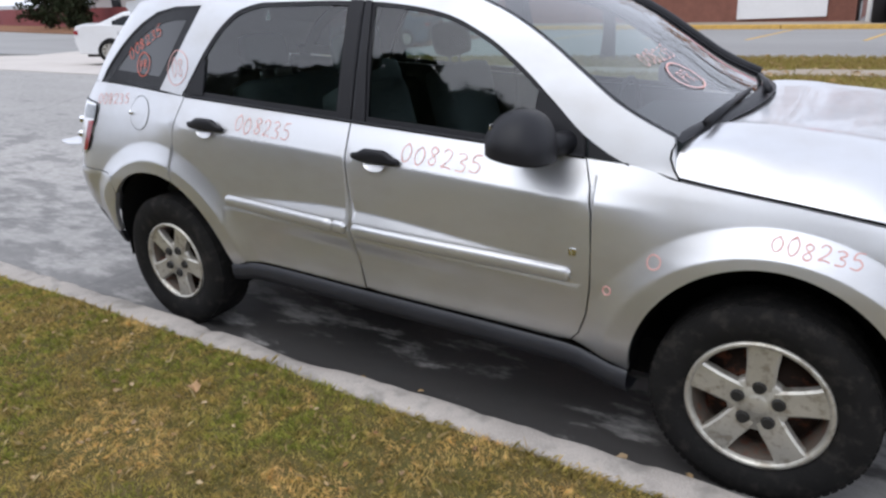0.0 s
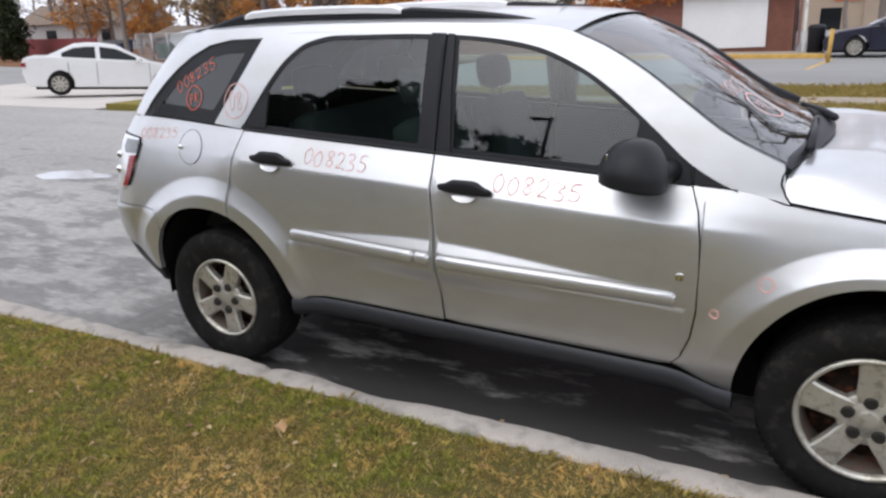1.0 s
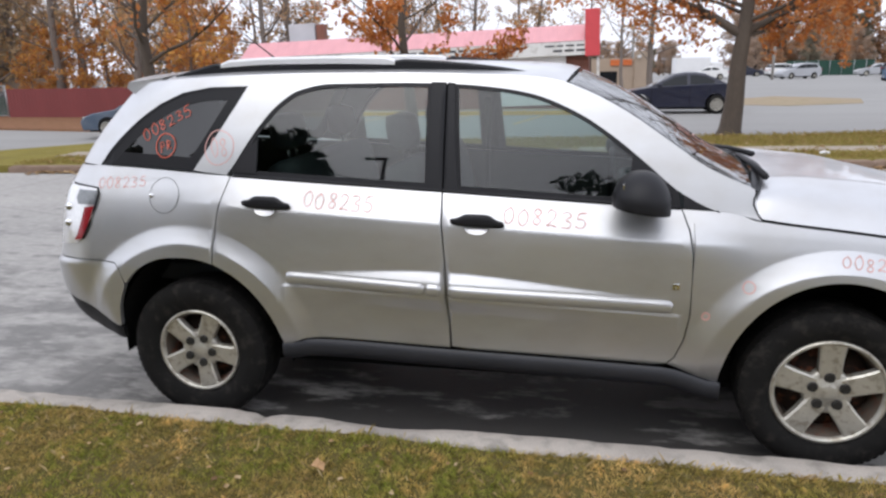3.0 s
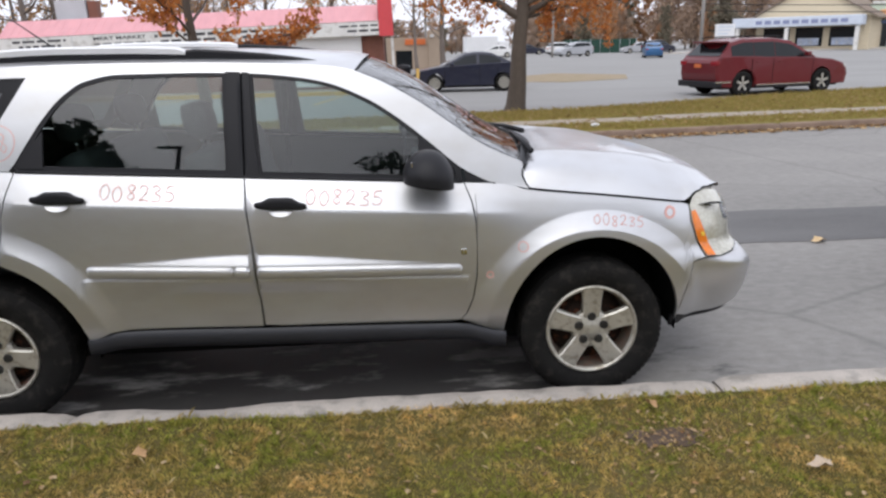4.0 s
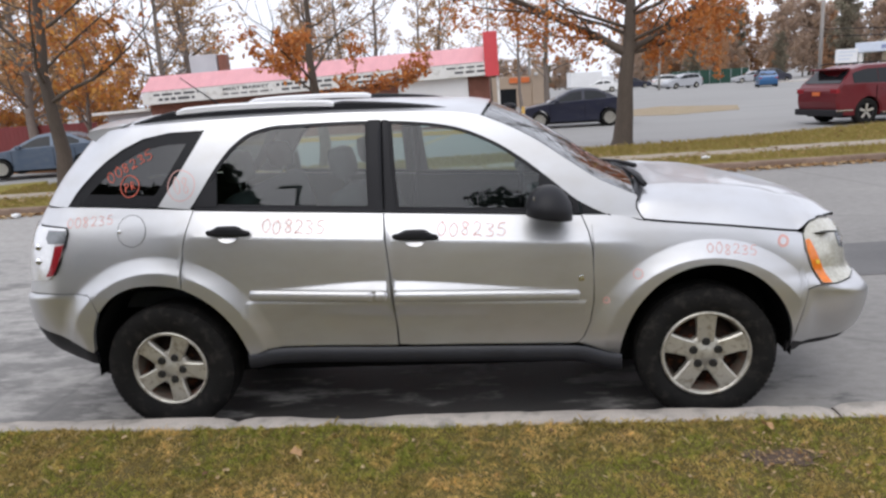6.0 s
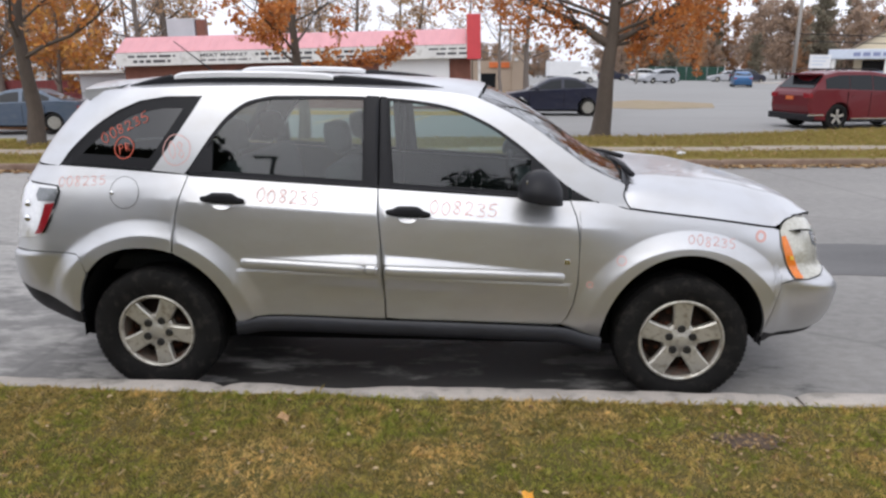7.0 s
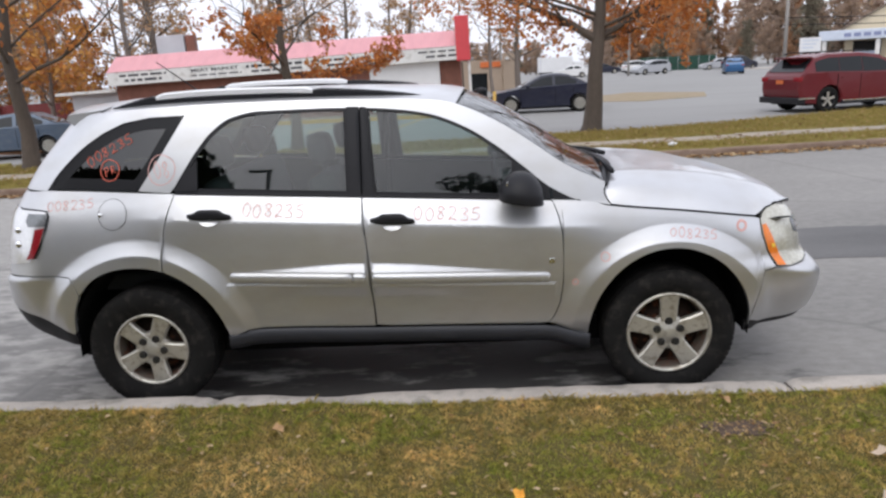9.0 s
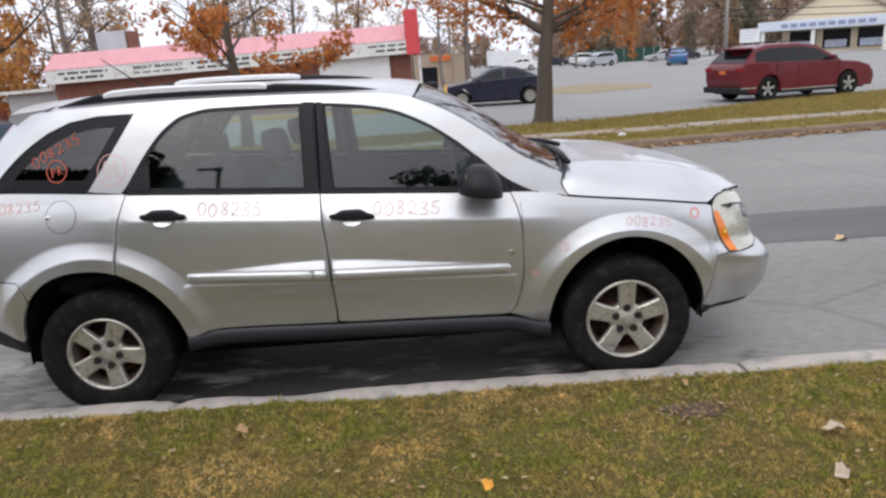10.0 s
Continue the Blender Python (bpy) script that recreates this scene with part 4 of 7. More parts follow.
# wheels
def wheel(cx, side, turn, g=1.0):
    hub = new("wheel")
    hub.parent = car
    hub.matrix_local = pose(cx, side * 0.78, 0.35, 0, 0, 0 if side < 0 else 180)
    prof = [(0.225 * g, -0.085), (0.245 * g, -0.102), (0.275, -0.112), (0.305, -0.113), (0.330, -0.105), (0.345, -0.094), (0.351, -0.082), (0.354, -0.04), (0.355, 0.0), (0.354, 0.05), (0.345, 0.094), (0.31, 0.11), (0.235, 0.10), (0.21, 0.08)]
    tyre = lathe("tyre", prof, RUBBER, hub, 72, "worn black tyre")
    tv, tf = [], []
    for k in range(72):
        a = 2 * math.pi * k / 72
        for row, (y0, y1, off) in enumerate(((-0.092, -0.058, 0), (-0.045, -0.006, 0.5), (0.006, 0.045, 0), (0.058, 0.092, 0.5))):
            a0, a1 = a + off * 0.0436 + 0.006, a + off * 0.0436 + 0.0436 * 1.55
            base = len(tv)
            r0 = 0.350 if row in (0, 3) else 0.354
            for r in (r0 - 0.004, r0 + 0.0014):
                tv += [(r * math.cos(p), y, r * math.sin(p)) for p, y in ((a0, y0), (a1, y0), (a1, y1), (a0, y1))]
            tf += [(base + i, base + (i + 1) % 4, base + 4 + (i + 1) % 4, base + 4 + i) for i in range(4)] + [(base + 4, base + 5, base + 6, base + 7)]
    part_data("tread", tv, tf, RUBBER, tyre)
    rim = lathe("rim", [(r * g, y) for r, y in ((0.234, -0.088), (0.232, -0.103), (0.222, -0.106), (0.214, -0.098), (0.210, -0.084))], ALLOY, hub, 60, "dusty five-spoke alloy rim")
    lathe("rim_barrel", [(r * g, y) for r, y in ((0.210, -0.084), (0.206, -0.062), (0.200, -0.03), (0.195, 0.05), (0.21, 0.09))], RIMRUST, rim, 60, "rust-flecked inner rim")
    lathe("brake_disc", [(r * g, y) for r, y in ((0.03, -0.03), (0.06, -0.045), (0.075, -0.03), (0.145, -0.02), (0.15, -0.005), (0.19, 0.0), (0.196, 0.03), (0.05, 0.05))], RUST, hub, 40, "rusty brake disc")
    for k in range(5):
        a = radians(turn + 72 * k)
        c, s = math.cos(a), math.sin(a)
        sv, sf = [], []
        rows = [(0.030, 0.024, -0.080), (0.060, 0.046, -0.088), (0.090, 0.045, -0.091), (0.14, 0.046, -0.094), (0.185, 0.050, -0.096), (0.218, 0.056, -0.097)]
        for r, h, y in [(r * g, h * (0.5 + 0.5 * g), y) for r, h, y in rows]:
            for t, yy in ((-h, y + 0.035), (-h, y + 0.006), (-h + 0.008, y), (h - 0.008, y), (h, y + 0.006), (h, y + 0.035)):
                sv.append((c * r - s * t, yy, s * r + c * t))
        for q in range(len(rows) - 1):
            sf += [(q * 6 + i, q * 6 + i + 1, q * 6 + i + 7, q * 6 + i + 6) for i in range(5)]
        part_data("spoke", sv, sf, ALLOY, rim)
    lathe("centre_cap", [(0.0, -0.094), (0.026, -0.094), (0.034, -0.091), (0.038, -0.0885), (0.088, -0.0875), (0.096, -0.082), (0.098, -0.05)], ALLOY, rim, 28)
    for k in range(5):
        a = radians(turn + 72 * k)
        nut = bmesh.new()
        bmesh.ops.create_cone(nut, cap_ends=True, segments=12, radius1=0.0235, radius2=0.018, depth=0.014, matrix=Matrix.Translation((0.066 * math.cos(a), -0.094, 0.066 * math.sin(a))) @ Matrix.Rotation(radians(90), 4, "X"))
        part("lug_nut", nut, NUT, rim)


for cx in (0.0, 2.857):
    for side in (-1, 1):
        wheel(cx, side, 65 if cx == 0 else 90, 0.9 if cx == 0 else 0.98)
        verts, faces = [], []
        for k in range(25):
            a = math.pi * k / 24
            rx, rz = ((0.475 if k < 12 else 0.425), 0.50) if cx == 0 else (0.445, 0.488)
            wx, wz = cx + rx * math.cos(a), 0.345 + rz * math.sin(a) - 0.04 * (k in (0, 24))
            verts += [(wx, side * (width(wx, max(wz, 0.4)) - 0.03), wz), (wx, side * 0.45, wz)]
        faces = [(2 * k, 2 * k + 1, 2 * k + 3, 2 * k + 2) for k in range(24)]
        faces.append(tuple(range(1, 50, 2)))
        part_data("wheel_well", verts, faces, DARK, car)

# underbody and cabin
part("underbody", boxed(-0.52, 3.30, -0.66, 0.66, 0.235, 0.40, 0.03), DARK, car)
for a, b in ((-0.64, -0.48), (0.48, 2.40), (3.32, 3.48)):
    part("inner_structure", boxed(a, b, -0.70, 0.70, 0.39, 0.52 if a > 0 and b < 3 else 0.70, 0.02), DARK, car)
part("engine_bay", boxed(2.48, 3.45, -0.44, 0.44, 0.40, 0.92, 0.02), DARK, car)
part("load_floor", boxed(-0.68, 0.42, -0.60, 0.60, 0.62, 0.72, 0.02), CABIN, car)
for side in (-1, 1):
    verts, faces = [], []
    xs = np.linspace(-0.55, 2.42, 24)
    for x in xs:
        rise = max([0.50] + [0.37 + math.sqrt(max(0.0, 0.60**2 - (x - cx) ** 2)) for cx in ARCH])
        for z, d in ((rise, 0.10), (max(0.85, rise + 0.03), 0.12), (belt(x) - 0.05, 0.09), (belt(x) + 0.0, 0.035)):
            verts.append((x, side * (width(x, z) - d), z))
    for c in range(len(xs) - 1):
        for r in range(3):
            a = 4 * c + r
            faces.append((a, a + 4, a + 5, a + 1))
    part_data("door_lining", verts, faces, CABIN, car, smooth=True)
sheet("headliner", np.linspace(-0.40, 1.78, 12), np.linspace(-0.95, 0.95, 9), lambda x, s: (x, roof_place(min(x, 1.74), s)[1], roof_place(min(x, 1.74), s)[2] - 0.035), CABIN_LIGHT, car)
part("dashboard", boxed(2.02, 2.62, -0.70, 0.70, 0.72, 1.075, 0.05), CABIN, car, "dark dashboard")


def seat(x, y, wide, name="seat", heads=((0,))):
    s = new(name)
    s.parent = car
    s.matrix_local = pose(x, y, 0)
    part("cushion", boxed(-0.25, 0.28, -wide / 2, wide / 2, 0.60, 0.78, 0.05), CLOTH, s, smooth=True)
    back = boxed(-0.09, 0.09, -wide / 2, wide / 2, 0.70, 1.27, 0.075)
    bmesh.ops.transform(back, matrix=Matrix.Translation((-0.22, 0, 0.0)) @ Matrix.Translation((0, 0, 0.72)) @ Matrix.Rotation(radians(-14), 4, "Y") @ Matrix.Translation((0, 0, -0.72)), verts=back.verts)
    part("backrest", back, CLOTH, s, smooth=True)
    for h in heads:
        hd = boxed(-0.065, 0.065, -0.135, 0.135, 1.295, 1.475, 0.062)
        bmesh.ops.transform(hd, matrix=Matrix.Translation((-0.375, h, 0)) @ Matrix.Shear("XY", 4, (-0.14, 0.0)) @ Matrix.Translation((0.19, 0, 0)), verts=hd.verts)
        part("headrest", hd, CLOTH, s, smooth=True)
        for d in (-0.05, 0.05):
            tube("headrest_post", [(-0.355, h + d, 1.22), (-0.372, h + d, 1.33)], 0.007, CHROME, s, 6)


seat(1.335, -0.42, 0.50, "front_seat", (0.0,))
seat(1.335, 0.42, 0.50, "front_seat", (0.0,))
seat(0.72, 0.0, 1.26, "rear_seat", (-0.40, 0.40))
wheel_ring = lathe("steering_wheel", [(0.165, 0), (0.172, -0.014), (0.186, -0.014), (0.193, 0), (0.186, 0.014), (0.172, 0.014), (0.165, 0)], TRIM, car, 28)
wheel_ring.matrix_local = pose(1.98, 0.38, 1.03, 0, -25, 90)
for side in (-1, 1):
    tube("seat_belt", [(1.22, side * 0.66, 1.50), (1.215, side * 0.70, 1.20), (1.21, side * 0.72, 0.8)], 0.018, CABIN, car, 4)


# paint-pen writing that lies on the skin: each sign is one or two loose strokes
STROKES = {
    "0": [[(0.55, 1.0), (0.15, 0.75), (0.08, 0.35), (0.4, 0.0), (0.8, 0.2), (0.9, 0.65), (0.6, 0.98), (0.45, 1.0)]],
    "8": [[(0.8, 0.9), (0.45, 1.0), (0.2, 0.78), (0.5, 0.52), (0.82, 0.25), (0.5, 0.0), (0.15, 0.2), (0.5, 0.5), (0.82, 0.78), (0.75, 0.93)]],
    "2": [[(0.08, 0.78), (0.35, 1.0), (0.8, 0.85), (0.65, 0.45), (0.1, 0.04), (0.5, 0.08), (0.98, 0.0)]],
    "3": [[(0.1, 0.92), (0.55, 1.0), (0.85, 0.8), (0.4, 0.54), (0.85, 0.38), (0.75, 0.08), (0.1, 0.06)]],
    "5": [[(0.95, 1.0), (0.35, 0.93), (0.2, 0.58), (0.6, 0.58), (0.92, 0.32), (0.6, 0.02), (0.05, 0.08)]],
    "P": [[(0.15, 0.0), (0.22, 1.0)], [(0.1, 0.95), (0.75, 0.95), (0.8, 0.6), (0.2, 0.5)]],
    "R": [[(0.15, 0.0), (0.22, 1.0)], [(0.1, 0.98), (0.75, 0.92), (0.75, 0.6), (0.25, 0.52), (0.55, 0.3), (0.95, 0.0)]],
}


def loose(points, n=5):
    """A smooth line through the points."""
    p = [Vector(q) for q in points]
    p = [p[0] * 2 - p[1]] + p + [p[-1] * 2 - p[-2]]
    out = []
    for k in range(1, len(p) - 2):
        a, b, c, d = p[k - 1:k + 3]
        for m in range(n):
            t = m / n
            out.append(0.5 * (2 * b + (c - a) * t + (2 * a - 5 * b + 4 * c - d) * t * t + (3 * b - a - 3 * c + d) * t**3))
    return out + [p[-2]]


def writing(text, x, z, wide, tall, turn, material, proud=0.0016, side=-1):
    hand = random.Random(int(abs(x) * 1000) + len(text))
    c, s_ = math.cos(radians(turn)), math.sin(radians(turn))
    pitch, verts, faces = wide / len(text), [], []
    for k, ch in enumerate(text):
        dx, dz, big = hand.uniform(-0.06, 0.06), hand.uniform(-0.10, 0.10), hand.uniform(0.88, 1.12)
        for stroke in STROKES[ch]:
            line = [(-wide / 2 + pitch * (k + 0.08 + dx + 0.80 * q.x), tall * (big * (q.y - 0.5) + dz)) for q in loose(stroke)]
            for m, (a, b) in enumerate(line):
                (a0, b0), (a1, b1) = line[max(0, m - 1)], line[min(len(line) - 1, m + 1)]
                d = Vector((a1 - a0, b1 - b0)).normalized()
                h = 0.0028 * (0.75 + 0.5 * noise.noise((a * 60, b * 60, x)))
                for sign in (-1, 1):
                    u, v = a - sign * d.y * h, b + sign * d.x * h
                    px, pz = x + u * c - v * s_, z + u * s_ + v * c
                    verts.append((px, side * (width(px, pz) + proud), pz))
                if m:
                    q = len(verts)
                    faces.append((q - 4, q - 3, q - 1, q - 2))
    return part_data("marker_writing", verts, faces, material, car, "orange hand-written marks")


def marker_ring(x, z, r, material, thick=0.006, proud=0.0016):
    loop = [(x + r * 0.95 * math.cos(a) * (1 + 0.04 * math.sin(2 * a)), z + r * math.sin(a) * (1 + 0.03 * math.cos(3 * a))) for a in np.linspace(0, 2 * math.pi, 37)[:-1]]
    v, f = ring_data(loop, thick, proud, 0.001)
    part_data("marker_ring", v, f, material, car, "orange hand-drawn ring")


writing("008235", -0.128, 1.452, 0.29, 0.05, 26, MARKER, -0.004)
writing("PR", -0.128, 1.344, 0.07, 0.046, 12, MARKER, -0.004)
marker_ring(-0.128, 1.346, 0.058, MARKER, 0.0045, -0.004)
writing("08", 0.168, 1.340, 0.095, 0.085, 14, MARKER_FAINT)
marker_ring(0.168, 1.340, 0.080, MARKER_FAINT, 0.004)
writing("008235", -0.35, 1.175, 0.26, 0.05, 2, MARKER_FAINT)
writing("008235", 0.77, 1.110, 0.34, 0.062, -4, MARKER_FAINT)
writing("008235", 1.685, 1.055, 0.36, 0.066, -4, MARKER_FAINT)
writing("008235", 2.96, 0.905, 0.25, 0.045, -6, MARKER_FAINT)
marker_ring(2.505, 0.80, 0.026, MARKER_FAINT, 0.005)
marker_ring(2.35, 0.665, 0.018, MARKER_FAINT, 0.006)
marker_ring(3.215, 0.93, 0.03, MARKER_FAINT, 0.012)

# writing on the windshield
for v0, s0, wide, tall, text in ((0.60, -0.36, 0.34, 0.07, "008235"), (0.74, -0.34, 0.12, 0.07, "PR")):
    ob = writing(text, 1.0, 1.3, wide, tall, 0, MARKER_FAINT)
    for vert in ob.data.vertices:
        a, b = (vert.co.x - 1.0), (vert.co.z - 1.3)
        p = screen_place(v0 - b / 0.95, s0 + a / 0.78 * 0.9)
        vert.co = (p[0] + 0.002, p[1], p[2] + 0.004)
ring_v, ring_f = [], []
for k in range(28):
    a = 2 * math.pi * k / 28
    for r in (0.075, 0.083):
        p = screen_place(0.74 - r * math.sin(a) / 0.95, -0.34 + r * 1.2 * math.cos(a) / 0.78)
        ring_v.append((p[0] + 0.002, p[1], p[2] + 0.004))
    ring_f.append((2 * k, 2 * k + 1, (2 * k + 3) % 56, (2 * k + 2) % 56))
part_data("marker_ring", ring_v, ring_f, MARKER_FAINT, car, "orange hand-drawn ring")


# ---- ground ----
def slab(name, x0, x1, y0, y1, z, thick, material, label, category, nx=1, ny=1, wave=0.0):
    bm = bmesh.new()
    xs, ys = np.linspace(x0, x1, nx + 1), np.linspace(y0, y1, ny + 1)
    grid = [[bm.verts.new((x, y, z + wave * noise.noise((x * 1.3, y * 1.3, z)))) for y in ys] for x in xs]
    for i in range(nx):
        for j in range(ny):
            bm.faces.new((grid[i][j], grid[i + 1][j], grid[i + 1][j + 1], grid[i][j + 1]))
    if thick:
        low = bmesh.ops.extrude_face_region(bm, geom=bm.faces[:])
        for v in low["geom"]:
            if isinstance(v, bmesh.types.BMVert):
                v.co.z = z - thick
        bmesh.ops.recalc_face_normals(bm, faces=bm.faces[:])
    ob = part(name, bm, material, None, label, kind="structure")
    return tagged(ob, category=category)


def shape(name, outline, z, thick, material, label, category, fall=None):
    """A flat slab with any outline in (x, y)."""
    bm = bmesh.new()
    face = bm.faces.new([bm.verts.new((x, y, z)) for x, y in outline])
    if face.normal.z < 0:
        face.normal_flip()
    low = bmesh.ops.extrude_face_region(bm, geom=[face])
    for v in low["geom"]:
        if isinstance(v, bmesh.types.BMVert):
            v.co.z = z - thick
    if fall:
        for v in bm.verts:
            v.co.z += fall(v.co.x, v.co.y)
    bmesh.ops.recalc_face_normals(bm, faces=bm.faces[:])
    bmesh.ops.triangulate(bm, faces=bm.faces[:])
    return tagged(part(name, bm, material, None, label, kind="structure"), category=category)


slab("ground", -900, 900, -900, 900, -0.56, 0, LOT, "grey open ground running to the horizon", "ground")
# the far kerb runs away from the near one towards the junction, and the lot's edge more so
far_line = lambda x, d=0.0: 8.80 + 0.115 * (max(x, -8.6) - 6.2) + d
lot_edge = [(-8.6, 10.75), (5.6, 13.15), (8.4, 14.1), (12.5, 16.0), (18.3, 18.0), (80, 42)]
lot_line = lambda x: float(np.interp(x, [p[0] for p in lot_edge], [p[1] for p in lot_edge]))
shape("road", [(-80, -1.08), (80, -1.08), (80, far_line(80)), (-8.6, far_line(-8.6)), (-80, far_line(-8.6))], 0.0, 0.05, ROAD, "worn grey asphalt road with cracks, wet patches and painted shade under the car", "road")
slab("lawn", -40, 40, -40, -1.172, 0.135, 0.18, LAWN, "patchy green and straw-coloured autumn lawn", "lawn", 160, 80, 0.025)
shape("parking_lot", [(-9.0, 10.75)] + lot_edge + [(140, 42), (140, 130), (-9.0, 130)], 0.012, 0.6, LOT, "grey asphalt parking lot", "parking lot")
shape("verge", [(-8.6, far_line(-8.6, 0.13)), (80, far_line(80, 0.13)), (80, far_line(80, 1.45)), (-8.6, far_line(-8.6, 1.45))], 0.122, 0.15, VERGE, "strip of yellowing grass between kerb and path", "grass")
shape("far_lawn", [(-8.6, far_line(-8.6, 2.20)), (80, far_line(80, 2.20))] + lot_edge[::-1], 0.132, 0.16, VERGE, "wedge of yellowing grass under the street trees", "grass")
# the driveway and the lane behind it lie lower than the road
drop = lambda x, y: -0.45 * step(8.8, 14.0, y) * step(-8.6, -12.5, x)
shape("driveway_apron", [(-27, 7.10), (-11.5, 7.10), (-11.3, 10.0), (-11.6, 11.6), (-14.5, 13.5), (-28, 17.0), (-28, 14), (-27.5, 11.5)], 0.02, 0.06, APRON, "pale concrete driveway apron", "driveway", drop)
shape("corner_grass", [(-11.3, 7.25), (-8.6, 7.22), (-8.6, 10.75), (-9.1, 12.0), (-10.6, 12.6), (-11.4, 11.4), (-11.2, 10.0)], 0.12, 0.45, VERGE, "patch of rough grass beside the driveway", "grass", lambda x, y: 0.6 * drop(x, y))
shape("side_lane", [(-75, 14.5), (-28, 14.4), (-14.5, 12.9), (-11.8, 11.8), (-11.8, 20.05), (-75, 32)], -0.45, 0.06, LOT, "grey asphalt lane behind the driveway", "road")
shape("lane_ramp", [(-11.79, 11.8), (-8.95, 12.2), (-8.95, 19.5), (-11.79, 20.05)], -0.02, 0.06, LOT, "short asphalt ramp from the lane to the lot", "road", lambda x, y: -0.43 * step(-9.0, -11.7, x))
shape("leaf_strip", [(-75, 31.6), (-8.9, 19.4), (-8.9, 22.6), (-75, 60)], -0.36, 0.2, LITTER, "bare strip under the fence covered in fallen leaves", "ground")
shape("dry_island", [(7.6, 28.5), (9.5, 27.4), (12.8, 29.0), (14.0, 33.0), (11.0, 36.5), (8.8, 34.0)], 0.03, 0.08, DRYGRASS, "bare tan traffic island in the lot", "ground")
edge = lambda y, s: [(x, y + 0.05 * noise.noise((x * 1.7, s, 0)) + 0.02 * noise.noise((x * 6, s, 3))) for x in np.linspace(3.9, 30, 90)]
shape("road_patch", edge(1.65, 1.0) + edge(2.8, 5.0)[::-1], 0.005, 0.01, mat("dark_patch_asphalt", (0.135, 0.132, 0.13), rough=0.85, var=0.35, scale=1.0, fine=80, bump=0.2, stretch=(0.4, 1.5, 1)), "darker strip of patched asphalt", "road patch")


def kerb_stone_mesh(length, seed):
    """One kerb stone along x, top at 0.15, its road face at y = 0, worn along the edges."""
    n, verts, faces = 64, [], []
    prof = [(0.0, -0.04), (0.002, 0.115), (0.008, 0.140), (0.022, 0.150), (0.07, 0.152), (0.106, 0.150), (0.118, 0.142), (0.12, 0.02)]
    for k in range(n):
        x = length * k / (n - 1)
        end = 0.026 if k in (0, n - 1) else 0.008 if k in (1, n - 2) else 0.0
        chip = 0.022 * max(0.0, noise.noise((x * 2.3 + seed * 11, 2.5, 7.1)) - 0.30) + 0.010 * max(0.0, noise.noise((x * 11 + seed * 5, 1.5, 3.1)) - 0.1)
        for j, (y, z) in enumerate(prof):
            w = noise.noise((x * 3.1 + seed * 17, j * 0.35, 0.5)) * 0.006 + noise.noise((x * 14 + seed * 9, j * 0.5, 4.5)) * 0.0035
            worn = chip * (0, 0.4, 1.6, 1.3, 0.3, 0, 0, 0)[j]
            verts.append((x, -1.25 * y - worn - (w if j in (2, 3) else 0.5 * w), z - end - 0.6 * worn - (abs(w) * 0.8 if 0 < j < 7 else 0)))
    m = len(prof)
    for k in range(n - 1):
        for j in range(m - 1):
            a = k * m + j
            faces.append((a, a + 1, a + m + 1, a + m))
    faces += [tuple(range(m)), tuple(range((n - 1) * m, n * m))[::-1]]
    me = bpy.data.meshes.new("kerb_stone")
    me.from_pydata(verts, [], faces)
    me.materials.append(CONCRETE)
    me.polygons.foreach_set("use_smooth", [True] * len(me.polygons))
    return me


near_kerb = thing("kerb", "weathered pale concrete kerb along the lawn", "kerb", kind="structure")
stones = [kerb_stone_mesh(2.997, k) for k in range(5)]
for k in range(-9, 10):
    ob = new("kerb_stone", stones[k % 5])
    ob.parent = near_kerb
    ob.location = (0.415 + 3.0 * k, -1.030 + 0.010 * ((k * 7) % 3 - 1), 0.004 * ((k * 5) % 3 - 1))
    if k == -1:
        ob.location.z -= 0.008
far_kerb = thing("far_kerb", "stained brown concrete kerb with leaves in the gutter", "kerb", kind="structure")
old_stones = [m.copy() for m in stones]
for m in old_stones:
    m.materials[0] = STAINED
for k in range(-2, 25):
    ob = new("kerb_stone", old_stones[(k * 3) % 5])
    ob.parent = far_kerb
    ob.location, ob.rotation_euler = (0.4 + 2.98 * k, far_line(0.4 + 2.98 * k, -0.01), -0.025), (0, 0, math.pi + math.atan(0.115))
path = thing("sidewalk", "worn concrete sidewalk slabs between the grass strips", "sidewalk", kind="structure")
slab_me = bpy.data.meshes.new("slab")
bm = boxed(0, 1.49, 0, 0.80, -0.1, 0.0, 0.01)
bm.to_mesh(slab_me)
bm.free()
slab_me.materials.append(SLAB)
for k in range(-6, 42):
    ob = new("slab", slab_me)
    ob.parent = path
    ob.location, ob.rotation_euler = (0.2 + 1.49 * k, far_line(0.2 + 1.49 * k, 1.42), 0.130 + 0.006 * ((k * 7) % 4 - 1)), (0, 0, math.atan(0.115))

# ---- grass blades and fallen leaves ----
@functools.lru_cache(maxsize=None)
def lawn_knot(i, j):
    return 0.025 * noise.noise(((-40 + 0.5 * i) * 1.3, (-40 + 38.828 / 80 * j) * 1.3, 0.135))


def lawn_wave(x, y):
    """Rise of the lawn's soil between the knots of its sheet."""
    u, v = (x + 40) / 0.5, (y + 40) / (38.828 / 80)
    i, j = int(u), min(int(v), 79)
    u, v = u - i, v - j
    return (lawn_knot(i, j) * (1 - u) + lawn_knot(i + 1, j) * u) * (1 - v) + (lawn_knot(i, j + 1) * (1 - u) + lawn_knot(i + 1, j + 1) * u) * v


def lawn_z(x, y):
    """Height of the lawn's soil."""
    return 0.135 + lawn_wave(x, y)


